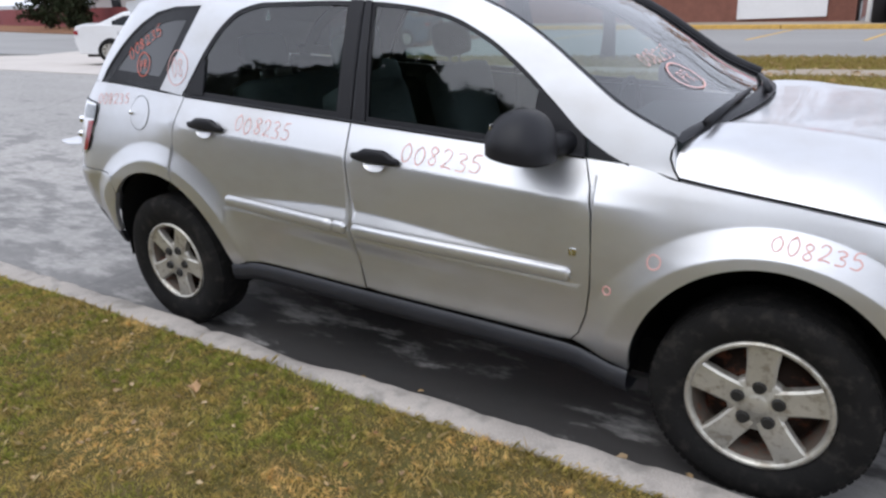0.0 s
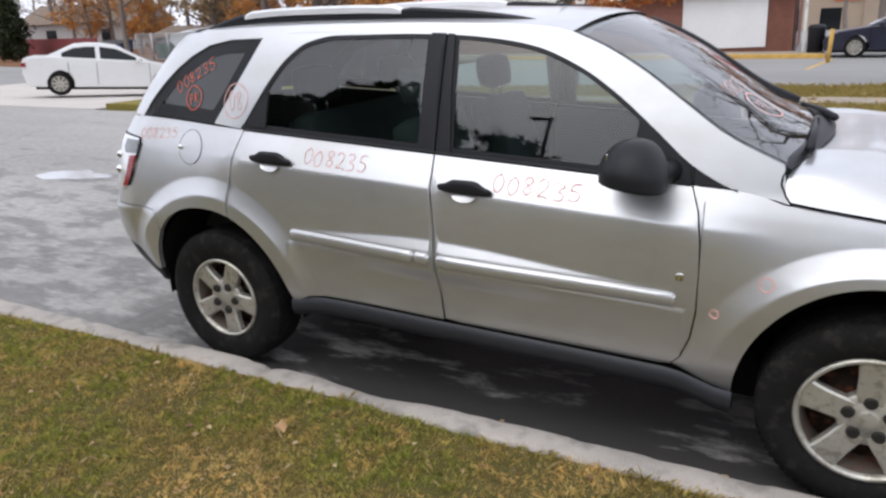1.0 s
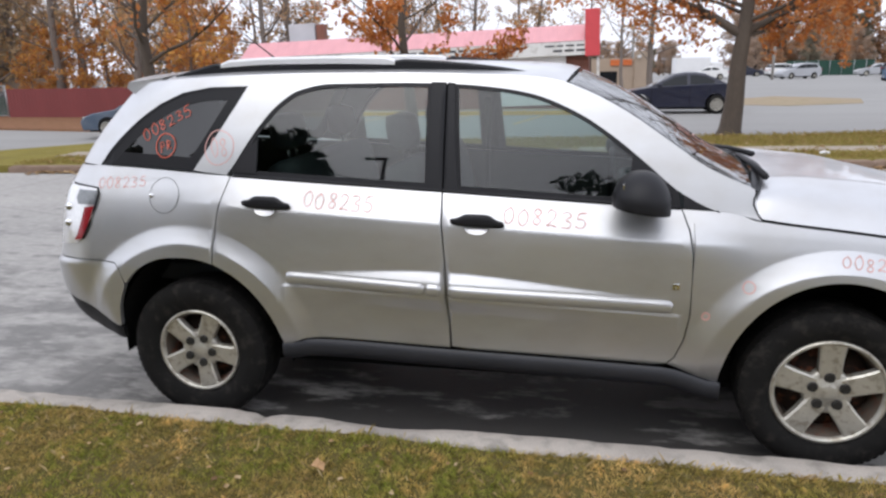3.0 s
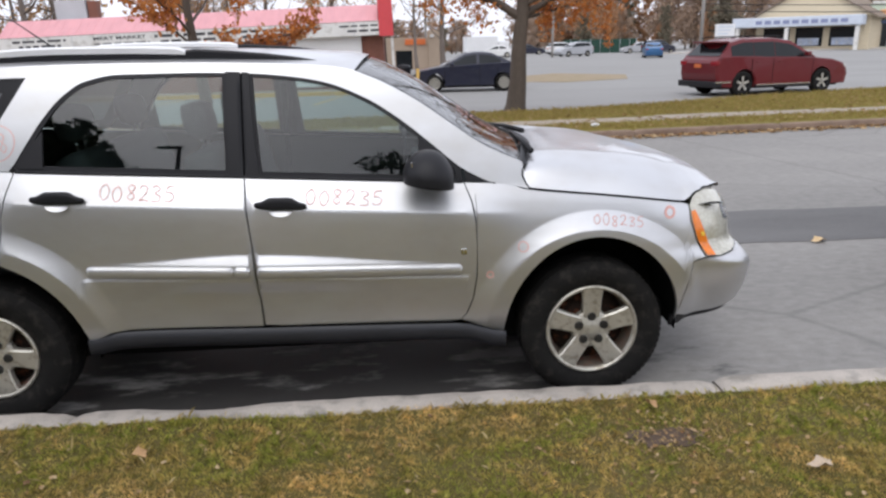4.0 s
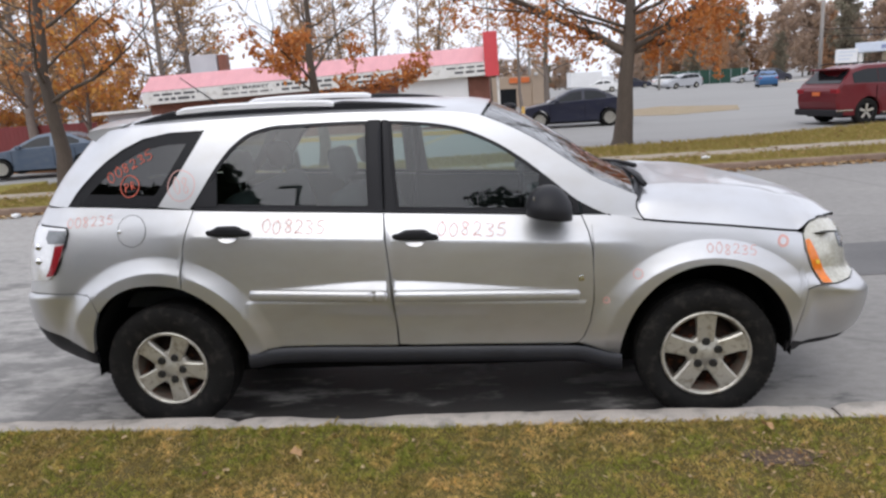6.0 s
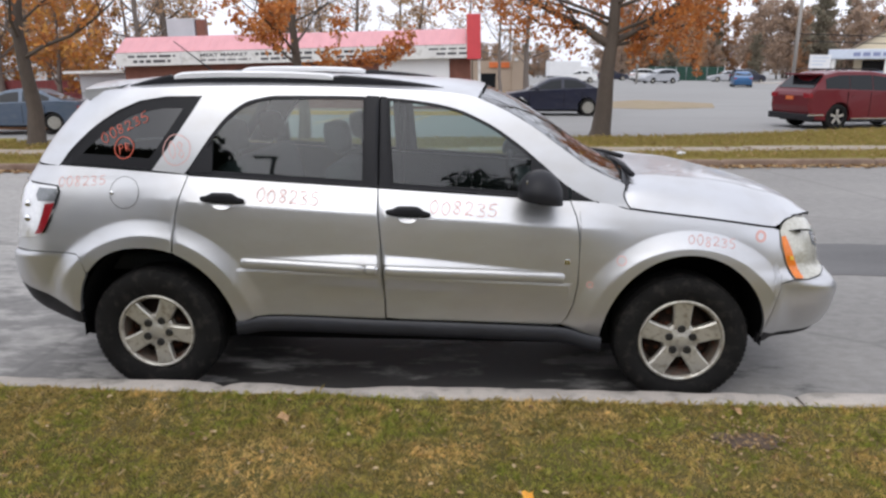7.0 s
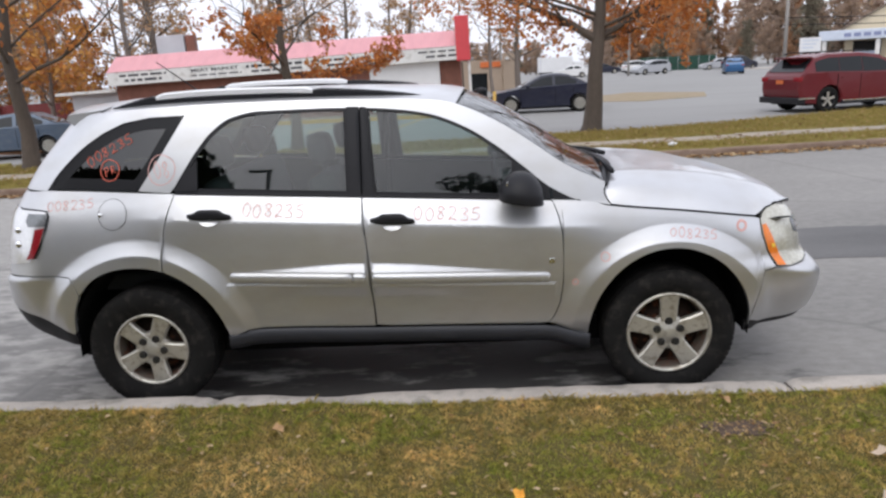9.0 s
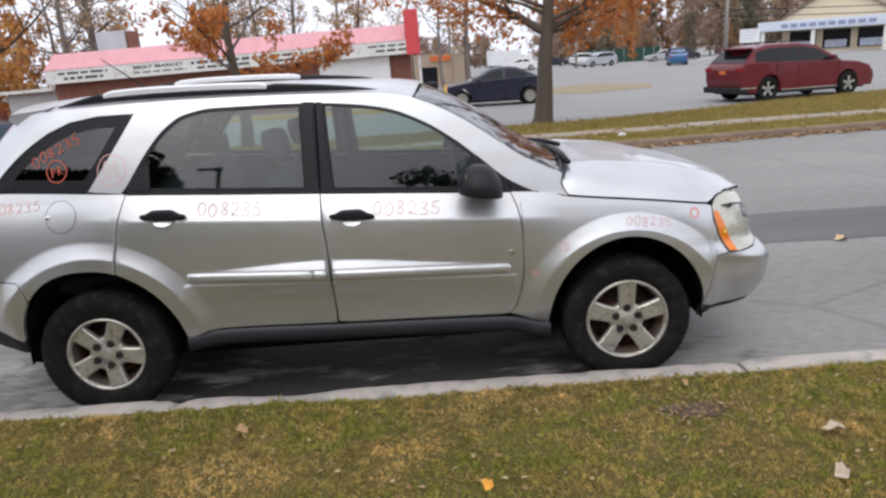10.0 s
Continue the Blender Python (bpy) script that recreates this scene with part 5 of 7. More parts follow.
def blades(name, count, area, z, tall, seed, label, material=None, wide=1.0, strip=None):
    """strip: functions of x that give the near and far edge of a slanting strip."""
    rng = np.random.default_rng(seed)
    x0, x1, y0, y1 = area
    px, py = rng.uniform(x0, x1, count), rng.uniform(y0, y1, count)
    if strip:
        lo, hi = np.array([strip[0](p) for p in px]), np.array([strip[1](p) for p in px])
        py = lo + (py - y0) / (y1 - y0) * (hi - lo)
    keep = np.array([noise.noise((a * 0.9, b * 0.9, 3.3)) + 0.5 * noise.noise((a * 3.3, b * 3.3, 1.3)) for a, b in zip(px, py)]) > rng.uniform(-1.25, 0.0, count)
    keep &= ((px - 3.0) / 0.16) ** 2 + ((py + 1.54) / 0.10) ** 2 > rng.uniform(0.05, 1.3, count)
    px, py = px[keep], py[keep]
    n = len(px)
    clump = np.array([noise.noise((p * 17, q * 17, 6.1)) + 0.6 * noise.noise((p * 41, q * 41, 2.1)) for p, q in zip(px, py)])
    h, a, w = tall * rng.uniform(0.45, 1.25, n), rng.uniform(0, 2 * math.pi, n), wide * rng.uniform(0.0010, 0.0023, n)
    h *= np.clip(0.9 + 0.8 * clump, 0.3, 1.7)
    bend, b = h * rng.uniform(0.3, 1.5, n), rng.normal(0, 0.9, n) + 9.0 * np.array([noise.noise((p * 9, q * 9, 4.4)) for p, q in zip(px, py)])
    base = np.full(n, z) + (np.array([lawn_wave(p, q) for p, q in zip(px, py)]) if not strip else 0.0)
    v = np.empty((n, 4, 3))
    v[:, 0] = np.c_[px - w * np.cos(a), py - w * np.sin(a), base - 0.004]
    v[:, 1] = np.c_[px + w * np.cos(a), py + w * np.sin(a), base - 0.004]
    mx, my = px + 0.4 * bend * np.cos(b), py + 0.4 * bend * np.sin(b)
    v[:, 2] = np.c_[mx + 0.8 * w * np.cos(a), my + 0.8 * w * np.sin(a), base + 0.62 * h]
    v[:, 3] = np.c_[px + bend * np.cos(b), py + bend * np.sin(b), base + h]
    i = np.arange(n)[:, None] * 4
    f = np.concatenate([i + [0, 1, 2], i + [0, 2, 3]], 0)
    me = bpy.data.meshes.new(name)
    me.vertices.add(n * 4)
    me.vertices.foreach_set("co", v.ravel())
    me.loops.add(len(f) * 3)
    me.loops.foreach_set("vertex_index", f.ravel().astype(np.int32))
    me.polygons.add(len(f))
    me.polygons.foreach_set("loop_start", np.arange(0, len(f) * 3, 3, dtype=np.int32))
    me.update(calc_edges=True)
    me.materials.append(material or BLADE)
    return tagged(new(name, me), label, "grass", kind="stuff")


blades("lawn_grass", 640000, (-5.5, 6.5, -3.9, -1.178), 0.135, 0.0165, 4, "short patchy autumn grass, green mixed with straw")
for x0, x1, y0, y1, count in ((-9.0, 10.0, -7.5, -3.9, 140000), (-9.0, -5.5, -3.9, -1.178, 40000), (6.5, 10.0, -3.9, -1.178, 40000)):
    blades("outer_lawn_grass", count, (x0, x1, y0, y1), 0.135, 0.020, 40 + int(x1), "short autumn grass further out on the lawn", wide=2.4)
blades("dead_straw", 6500, (-5.5, 6.5, -3.9, -1.17), 0.140, 0.030, 8, "pale dead straws lying in the lawn", STRAW, 1.3)
blades("kerb_tufts", 6000, (-6, 7, -1.24, -1.180), 0.138, 0.024, 5, "longer grass tufts leaning over the kerb edge")
blades("verge_grass", 30000, (-8.6, 22, 0, 1), 0.125, 0.06, 6, "rough yellowing grass on the far verge", FARBLADE, 1.6, strip=(lambda x: far_line(x, 0.18), lambda x: far_line(x, 1.40)))
blades("far_lawn_grass", 70000, (-8.6, 24, 0, 1), 0.135, 0.065, 7, "rough yellowing grass under the street trees", FARBLADE, 1.6, strip=(lambda x: far_line(x, 2.26), lambda x: lot_line(x) - 0.05))


def leaf_data(at, size, turn, curl, seed):
    """A curled dead leaf with lobes."""
    rng = random.Random(seed)
    verts = [(0, 0, 0.2 * curl)]
    n = 11
    for k in range(n):
        a = 2 * math.pi * k / n
        r = 0.5 + (0.16 if k % 2 else -0.08) + rng.uniform(-0.07, 0.07) + 0.18 * abs(math.cos(a))
        verts.append((r * math.cos(a), 0.72 * r * math.sin(a), curl * (math.sin(a) ** 2 + rng.uniform(-0.1, 0.2))))
    m = Matrix.Translation(at) @ Matrix.Rotation(turn, 4, "Z") @ Matrix.Rotation(rng.uniform(-0.4, 0.4), 4, "X") @ Matrix.Diagonal((size, size, size, 1))
    return [m @ Vector(v) for v in verts], [(0, 1 + k, 1 + (k + 1) % n) for k in range(n)]


def leaf_scatter(name, places, sizes, seed, label):
    verts, faces, rng = [], [], random.Random(seed)
    for k, p in enumerate(places):
        if p[1] < -1.2:
            p = (p[0], p[1], lawn_z(p[0], p[1]) + 0.006 + 0.018 * rng.random())
        v, f = leaf_data(p, rng.uniform(*sizes), rng.uniform(0, 6.3), rng.uniform(0.1, 0.4), seed + k)
        faces += [tuple(i + len(verts) for i in q) for q in f]
        verts += v
    ob = part_data(name, verts, faces, BROWNLEAF, None, label, kind="stuff")
    return tagged(ob, category="leaves")


rng = random.Random(12)
leaf_scatter("leaf_scatter", [(rng.uniform(-5, 6), rng.uniform(-3.8, -1.25), 0.150) for _ in range(1500)], (0.008, 0.022), 20, "small brown fallen leaves caught in the lawn")
leaf_scatter("dirt_leaves", [(3.0 + rng.gauss(0, 0.13), -1.54 + rng.gauss(0, 0.09), 0.152) for _ in range(130)], (0.006, 0.016), 400, "brown leaf litter on a bare lawn patch")
leaf_scatter("gutter_leaves", [(x, far_line(x, -0.03) - abs(rng.gauss(0, 0.14)), 0.012) for x in [rng.uniform(-8, 24) for _ in range(2600)]], (0.03, 0.10), 900, "brown leaves lying along the far gutter")
leaf_scatter("kerb_leaves", [(rng.choice((1.45, 2.45, 3.9)) + rng.gauss(0, 0.22), -1.03 + abs(rng.gauss(0, 0.06)), 0.012) for _ in range(90)], (0.015, 0.035), 1700, "wet brown leaves in the near gutter")
leaf_scatter("verge_leaves", [(x, rng.uniform(far_line(x, 0.2), lot_line(x)), 0.165) for x in [rng.uniform(-8, 22) for _ in range(800)]], (0.04, 0.09), 2600, "brown leaves on the far grass")
for k, (x, y, s, m) in enumerate(((3.478, -1.84, 0.055, 0), (3.33, -2.145, 0.06, 0), (1.96, -2.05, 0.045, 1), (1.164, -2.31, 0.05, 0), (0.85, -1.495, 0.045, 2), (0.98, -2.29, 0.035, 2), (1.785, -2.31, 0.035, 2), (3.01, -1.31, 0.04, 2))):
    v, f = leaf_data((x, y, lawn_z(x, y) + 0.026), 1.25 * s, 0.7 * k, 0.45, 77 + k)
    col = ((0.5, 0.40, 0.30), (0.75, 0.36, 0.05), (0.42, 0.26, 0.13))[m]
    ob = part_data("fallen_leaf", v, f, mat("dry_leaf", col, rough=0.8, var=0.25, scale=40, fine=200, bump=0.1), None, "curled %s leaf lying on the lawn" % ("pale tan", "bright orange", "brown")[m])
    tagged(ob, category="leaf", group="leaves on the lawn")
shape("bare_patch", [(3.0 + 0.15 * math.cos(a) * (1 + 0.25 * math.sin(3 * a) + 0.12 * math.sin(7 * a)), -1.54 + 0.09 * math.sin(a) * (1 + 0.3 * math.cos(2 * a) + 0.12 * math.cos(5 * a))) for a in np.linspace(0, 2 * math.pi, 41)[:-1]], lawn_z(3.0, -1.54) + 0.004, 0.02, mat("bare_soil", (0.095, 0.064, 0.045), rough=0.95, var=0.4, scale=12, fine=90, bump=0.6), "bare brown soil patch in the lawn", "soil")
# pale base colour stands in for the white sky mirrored in the water
puddle_mat = mat("sky_toned_water", (0.42, 0.42, 0.43), rough=0.08, var=0.08, bump=0)
shape("puddle", [(-5.35 + 0.50 * math.cos(a) * (1 + 0.25 * math.sin(2 * a) + 0.12 * math.sin(5 * a)), 2.1 + 0.24 * math.sin(a) * (1 + 0.25 * math.cos(3 * a) + 0.12 * math.cos(7 * a))) for a in np.linspace(0, 2 * math.pi, 61)[:-1]], 0.005, 0.01, puddle_mat, "shallow puddle with the white sky's reflection in its colour", "puddle")


# ---- trees ----
BARK = mat("grey_bark", (0.085, 0.066, 0.052), rough=0.95, var=0.35, scale=2, fine=30, bump=0.8, stretch=(1, 1, 0.25))
WOODBARK = mat("pale_grey_bark", (0.17, 0.14, 0.12), rough=0.95, var=0.3, scale=1.5, fine=20, bump=0.4, stretch=(1, 1, 0.25))
OAK = leafy("russet_oak_leaves", ((0.50, 0.17, 0.055), (0.62, 0.26, 0.08), (0.42, 0.15, 0.06), (0.55, 0.33, 0.17)))
GOLD = leafy("golden_leaves", ((0.60, 0.27, 0.07), (0.62, 0.37, 0.11), (0.50, 0.19, 0.06), (0.42, 0.25, 0.14), (0.56, 0.24, 0.07)))
RUSTY = leafy("rust_brown_leaves", ((0.42, 0.25, 0.14), (0.50, 0.33, 0.19), (0.36, 0.23, 0.14), (0.60, 0.38, 0.16), (0.44, 0.32, 0.21)))
TAN = leafy("withered_leaves", ((0.42, 0.28, 0.17), (0.50, 0.34, 0.20), (0.38, 0.24, 0.16), (0.56, 0.33, 0.14)))
PINE = leafy("browning_needles", ((0.30, 0.23, 0.15), (0.38, 0.28, 0.17), (0.44, 0.30, 0.17), (0.28, 0.24, 0.15)))


def grow(base, height, girth, seed, fork=0.3, spread=1.0, limbs=11, twigs=5, sides=8, main=()):
    """Tapered trunk, limbs and twigs; gives mesh data and the places where leaves hang."""
    rng = random.Random(seed)
    verts, faces, tips = [], [], []

    def add(points, radii, n):
        v, f = tube_data(points, radii, n, cap=False)
        faces.extend(tuple(i + len(verts) for i in q) for q in f)
        verts.extend(v)

    lean = Vector((rng.uniform(-0.05, 0.05), rng.uniform(-0.05, 0.05), 1))
    trunk, p = [Vector(base)], Vector(base)
    k = 9
    for i in range(k):
        p = p + lean * (height / k) + Vector((rng.uniform(-1, 1), rng.uniform(-1, 1), 0)) * height * 0.012
        trunk.append(p.copy())
    radii = [girth * (1.35 if i == 0 else 1.0) * (1 - 0.93 * (i / k) ** 0.8) for i in range(k + 1)]
    add([trunk[0]] + [trunk[0].lerp(trunk[1], 0.25)] + trunk[1:], [radii[0], girth * 1.02] + radii[1:], sides + 2)
    specs = list(main) + [None] * limbs
    for n, spec in enumerate(specs):
        t = fork + (0.98 - fork) * min(1.0, (max(0, n - len(main)) + rng.random()) / max(1, limbs)) ** 1.35
        t = spec[0] if spec else t
        at = t * k
        i = min(int(at), k - 1)
        o = trunk[i].lerp(trunk[i + 1], at - i)
        r0 = max(0.012, girth * (1 - 0.93 * t**0.8) * rng.uniform(0.26, 0.44))
        a, rise = n * 2.4 + rng.uniform(-0.5, 0.5), (rng.uniform(0.2, 0.8) if t < 0.5 else rng.uniform(0.3, 0.95))
        length = height * spread * rng.uniform(0.26, 0.42) * (1.15 - 0.7 * t)
        if spec:
            a, rise, length, r0 = radians(spec[1]), spec[2], spec[3], spec[4]
        d = Vector((math.cos(a), math.sin(a), rise)).normalized()
        line, q = [o], o.copy()
        for s in range(5):
            d = (d + Vector((rng.uniform(-0.25, 0.25), rng.uniform(-0.25, 0.25), rng.uniform(-0.1, 0.22)))).normalized()
            q = q + d * length / 5
            line.append(q.copy())
        add(line, [r0 * (1 - 0.16 * s) for s in range(6)], 6)
        for m in range(twigs):
            u = rng.uniform(0.12, 1.0) * 5
            j = min(int(u), 4)
            o2 = line[j].lerp(line[j + 1], u - j)
            d2 = (d + Vector((rng.uniform(-1, 1), rng.uniform(-1, 1), rng.uniform(-0.4, 0.8)))).normalized()
            l2 = length * rng.uniform(0.25, 0.5)
            tw, q2 = [o2], o2.copy()
            for s in range(3):
                d2 = (d2 + Vector((rng.uniform(-0.4, 0.4), rng.uniform(-0.4, 0.4), rng.uniform(-0.2, 0.3)))).normalized()
                q2 = q2 + d2 * l2 / 3
                tw.append(q2.copy())
            add(tw, [r0 * 0.35, r0 * 0.26, r0 * 0.18, r0 * 0.08], 4)
            tips.append(tw)
            for b in range(2):
                d3 = (d2 + Vector((rng.uniform(-1, 1), rng.uniform(-1, 1), rng.uniform(-0.5, 0.7)))).normalized()
                o3 = tw[rng.randint(1, 3)]
                end = o3 + d3 * l2 * 0.5
                add([o3, o3.lerp(end, 0.5) + Vector((0, 0, 0.02)), end], [r0 * 0.16, r0 * 0.11, r0 * 0.05], 3)
                tips.append([o3, o3.lerp(end, 0.5), end])
    return verts, faces, tips


def foliage(tips, count, size, seed, keep=lambda p: True, droop=0.0):
    rng = np.random.default_rng(seed)
    verts, faces = [], []
    tips = [t for t in tips if keep(t[-1])]
    if not tips:
        return [(0, 0, 0)], []
    for n in range(count):
        t = tips[int(rng.integers(len(tips)))]
        u = rng.uniform(0.2, len(t) - 1.001)
        i = int(u)
        p = t[i].lerp(t[i + 1], u - i) + Vector(rng.normal(0, size * 1.1, 3)) - Vector((0, 0, droop * rng.random()))
        a = Vector(rng.normal(0, 1, 3)).normalized()
        b = a.cross(Vector(rng.normal(0, 1, 3))).normalized()
        s = size * rng.uniform(0.6, 1.3)
        base = len(verts)
        c = a.cross(b) * s * 0.25
        verts += [p - a * s, p + b * s * 0.55 + c, p + a * s, p - b * s * 0.55 + c]
        faces += [(base, base + 1, base + 2), (base, base + 2, base + 3)]
    return verts, faces


def tree(label, at, height, girth, leaves, count, size, seed, group="", fork=0.3, spread=1.0, limbs=11, twigs=5, keep=lambda p: True, droop=0.0, main=(), bark=None):
    t = thing("tree", label, "tree", at, group=group)
    v, f, tips = grow((0, 0, -0.05), height, girth, seed, fork, spread, limbs, twigs, 8, main)
    part_data("trunk", v, f, bark or BARK, t, smooth=True)
    v, f = foliage(tips, count, size, seed + 1, keep, droop)
    part_data("crown", v, f, leaves, t, kind="stuff")
    return t


# street trees on the far grass
oak_limbs = ((0.30, 178, 0.72, 4.2, 0.12), (0.31, 8, 0.50, 3.8, 0.09), (0.30, 30, 0.12, 3.4, 0.05), (0.36, 150, 0.55, 3.4, 0.05), (0.34, -25, 0.15, 3.8, 0.05), (0.38, 205, 0.25, 4.0, 0.05),
             (0.42, 15, 0.35, 4.4, 0.055), (0.43, -70, 0.4, 2.8, 0.045), (0.45, 110, 0.45, 3.0, 0.045), (0.46, 190, 0.5, 3.6, 0.05), (0.48, -10, 0.55, 3.8, 0.05))
tree("street oak with russet leaves and a thick brown trunk on grass", (4.86, 13.25, 0.11), 7.35, 0.24, OAK, 4300, 0.068, 33, "street trees", fork=0.5, spread=1.3, limbs=11, twigs=9, keep=lambda p: p.z < 4.1 and (p.x > -0.4 or int(p.z * 50) % 2 == 0), droop=0.75, main=oak_limbs)
tree("half-bare street oak with russet leaves low on its limbs", (-2.1, 11.6, 0.11), 5.8, 0.15, OAK, 1700, 0.070, 44, "street trees", fork=0.27, spread=1.25, limbs=14, twigs=7, keep=lambda p: p.z < 3.0)
tree("street tree with sparse brown leaves beside the lane", (-7.55, 10.3, 0.10), 7.4, 0.185, OAK, 1500, 0.07, 58, "street trees", fork=0.25, spread=1.15, limbs=15, twigs=7)

# wood behind the fence: a few grown once, then repeated
woods = [
    tree("tall tree thick with rust-brown leaves behind the fence", (-20, 28, 0), 14, 0.24, RUSTY, 2400, 0.13, 71, "trees behind the fence", bark=WOODBARK, fork=0.1, spread=0.55, limbs=30, twigs=6),
    tree("tall nearly bare tree with withered brown leaves", (-27, 31, 0), 16, 0.26, TAN, 1300, 0.14, 72, "trees behind the fence", bark=WOODBARK, fork=0.15, spread=0.75, limbs=20, twigs=5),
    tree("dark browning conifer among the bare trees", (-33, 33, 0), 16, 0.24, PINE, 2700, 0.15, 73, "trees behind the fence", bark=WOODBARK, fork=0.08, spread=0.45, limbs=30, twigs=5),
    tree("low spreading tree with bright orange leaves", (-16, 26, 0), 6.2, 0.13, GOLD, 2200, 0.13, 74, "trees behind the fence", bark=WOODBARK, fork=0.1, spread=1.1, limbs=16, twigs=5),
    tree("bare slender grey tree behind the fence", (-38, 30, 0), 15, 0.18, TAN, 400, 0.14, 75, "trees behind the fence", bark=WOODBARK, fork=0.2, spread=0.8, limbs=20, twigs=6),
]
rng = random.Random(5)
for k in range(38):
    x = -9 - 70 * (k + rng.random()) / 38
    y = 28.5 - 0.22 * (x + 9) + rng.uniform(0, 15)
    src = woods[rng.choice((0, 1, 2, 3, 3, 4, 4, 1, 0, 3))]
    if src is woods[2] and x > -22:
        src = woods[0]
    if x > -14:
        y += 14
    t = copy_thing(src, pose(x, y, -0.5, 0, 0, rng.uniform(0, 360)) @ Matrix.Scale(rng.uniform(0.75, 1.15), 4))
for k in range(8):
    x = -26 - 30 * (k + rng.random()) / 8
    copy_thing(woods[(2, 4, 1, 2, 0)[k % 5]], pose(x, 33 - 0.15 * (x + 15) + rng.uniform(0, 8), -0.5, 0, 0, rng.uniform(0, 360)) @ Matrix.Scale(rng.uniform(0.7, 1.0), 4))
# low bright trees along the fence
for x, y, k in ((-29.6, 32.0, 0.62), (-27.0, 31.3, 0.75), (-24.4, 31.6, 0.8), (-22.0, 31.0, 0.7), (-18.6, 31.5, 0.75), (-33.5, 36.5, 0.9), (-46, 38, 0.9)):
    copy_thing(woods[3], pose(x, y, -0.5, 0, 0, 77 * x) @ Matrix.Scale(k, 4))
# behind the shops
for k in range(9):
    copy_thing(woods[(0, 1, 4, 1, 0)[k % 5]], pose(-14 + 2.4 * k + rng.uniform(-1, 1), 44 + rng.uniform(0, 14), -0.55 if k < 3 else 0, 0, 0, rng.uniform(0, 360)) @ Matrix.Scale(rng.uniform(0.6, 0.85), 4))
FARBROWN = leafy("far_brown_leaves", ((0.40, 0.31, 0.25), (0.47, 0.36, 0.28), (0.36, 0.27, 0.22), (0.50, 0.35, 0.22)))
FARRUST = leafy("far_russet_leaves", ((0.48, 0.27, 0.15), (0.54, 0.32, 0.18), (0.42, 0.24, 0.15), (0.50, 0.36, 0.24)))
FARPINE = leafy("far_needles", ((0.20, 0.20, 0.15), (0.26, 0.23, 0.17), (0.23, 0.20, 0.15), (0.29, 0.24, 0.18)))
far_trees = [
    tree("distant brown and russet autumn tree", (62, 140, 0), 13, 0.3, FARBROWN, 2600, 0.32, 81, "distant wood", fork=0.1, spread=1.0, limbs=16, twigs=4),
    tree("distant russet oak among brown trees", (78, 136, 0), 11, 0.3, FARRUST, 2600, 0.30, 82, "distant wood", fork=0.1, spread=1.1, limbs=16, twigs=4),
    tree("distant dark pine among bare trees", (95, 142, 0), 15, 0.3, FARPINE, 3400, 0.30, 83, "distant wood", fork=0.1, spread=0.5, limbs=22, twigs=4),
    tree("distant golden tree at the wood's edge", (44, 138, 0), 8, 0.25, FARRUST, 2200, 0.28, 84, "distant wood", fork=0.1, spread=1.1, limbs=14, twigs=4),
]
for k in range(95):
    x = 27 + 141 * (k + rng.random()) / 95
    y = 118 + rng.uniform(0, 50) - 0.12 * x
    src = far_trees[rng.choice((0, 0, 0, 0, 1, 2, 2, 3, 0, 0))]
    s = rng.uniform(0.5, 0.9) if y < 128 else rng.uniform(0.7, 1.15)
    copy_thing(src, pose(x, y, -0.1 if y < 129 else -0.62, 0, 0, rng.uniform(0, 360)) @ Matrix.Scale(s, 4))
for k in range(26):
    copy_thing(far_trees[rng.choice((0, 0, 2, 1))], pose(-12 + 30 * (k + rng.random()) / 26, 132 + rng.uniform(0, 24), -0.6, 0, 0, rng.uniform(0, 360)) @ Matrix.Scale(rng.uniform(0.35, 0.55), 4))

for k in range(34):
    copy_thing(far_trees[(0, 3, 2, 0, 1)[k % 5]], pose(26 + 100 * (k + rng.random()) / 34, 113 + rng.uniform(0, 6), 0.0, 0, 0, rng.uniform(0, 360)) @ Matrix.Scale(rng.uniform(0.36, 0.55), 4))

# trees and a lamp post behind the viewer, mirrored in the car's glass
EVERGREEN = leafy("evergreen_needles", ((0.03, 0.04, 0.02), (0.045, 0.055, 0.03), (0.025, 0.03, 0.018), (0.05, 0.05, 0.03)), 0.1)
dark_tree = tree("tall dense evergreen at the back of the lawn", (-12.5, -27, 0.1), 13, 0.26, EVERGREEN, 9000, 0.26, 91, "trees behind the lawn", fork=0.06, spread=0.7, limbs=34, twigs=5)
for x, y, s in ((-16.5, -29, 0.95), (-20.5, -27, 0.9), (-9.3, -30, 0.8), (-25, -31, 0.75), (-31, -29, 0.7), (-37, -32, 0.75), (2.5, -33, 0.8), (7.5, -31, 0.7), (13, -34, 0.85), (-4.5, -34, 0.75), (19, -32, 0.9), (26, -34, 0.8)):
    copy_thing(dark_tree, pose(x, y, 0.1, 0, 0, 40 * x) @ Matrix.Scale((1.4 if x < -24 else 0.8 if x < -10 else 1.2) * s, 4))
tree("small dark-leaved tree on the lawn", (2.9, -10.0, 0.1), 5.6, 0.10, EVERGREEN, 1500, 0.10, 96, "trees behind the lawn", fork=0.35, spread=0.75, limbs=14, twigs=5)


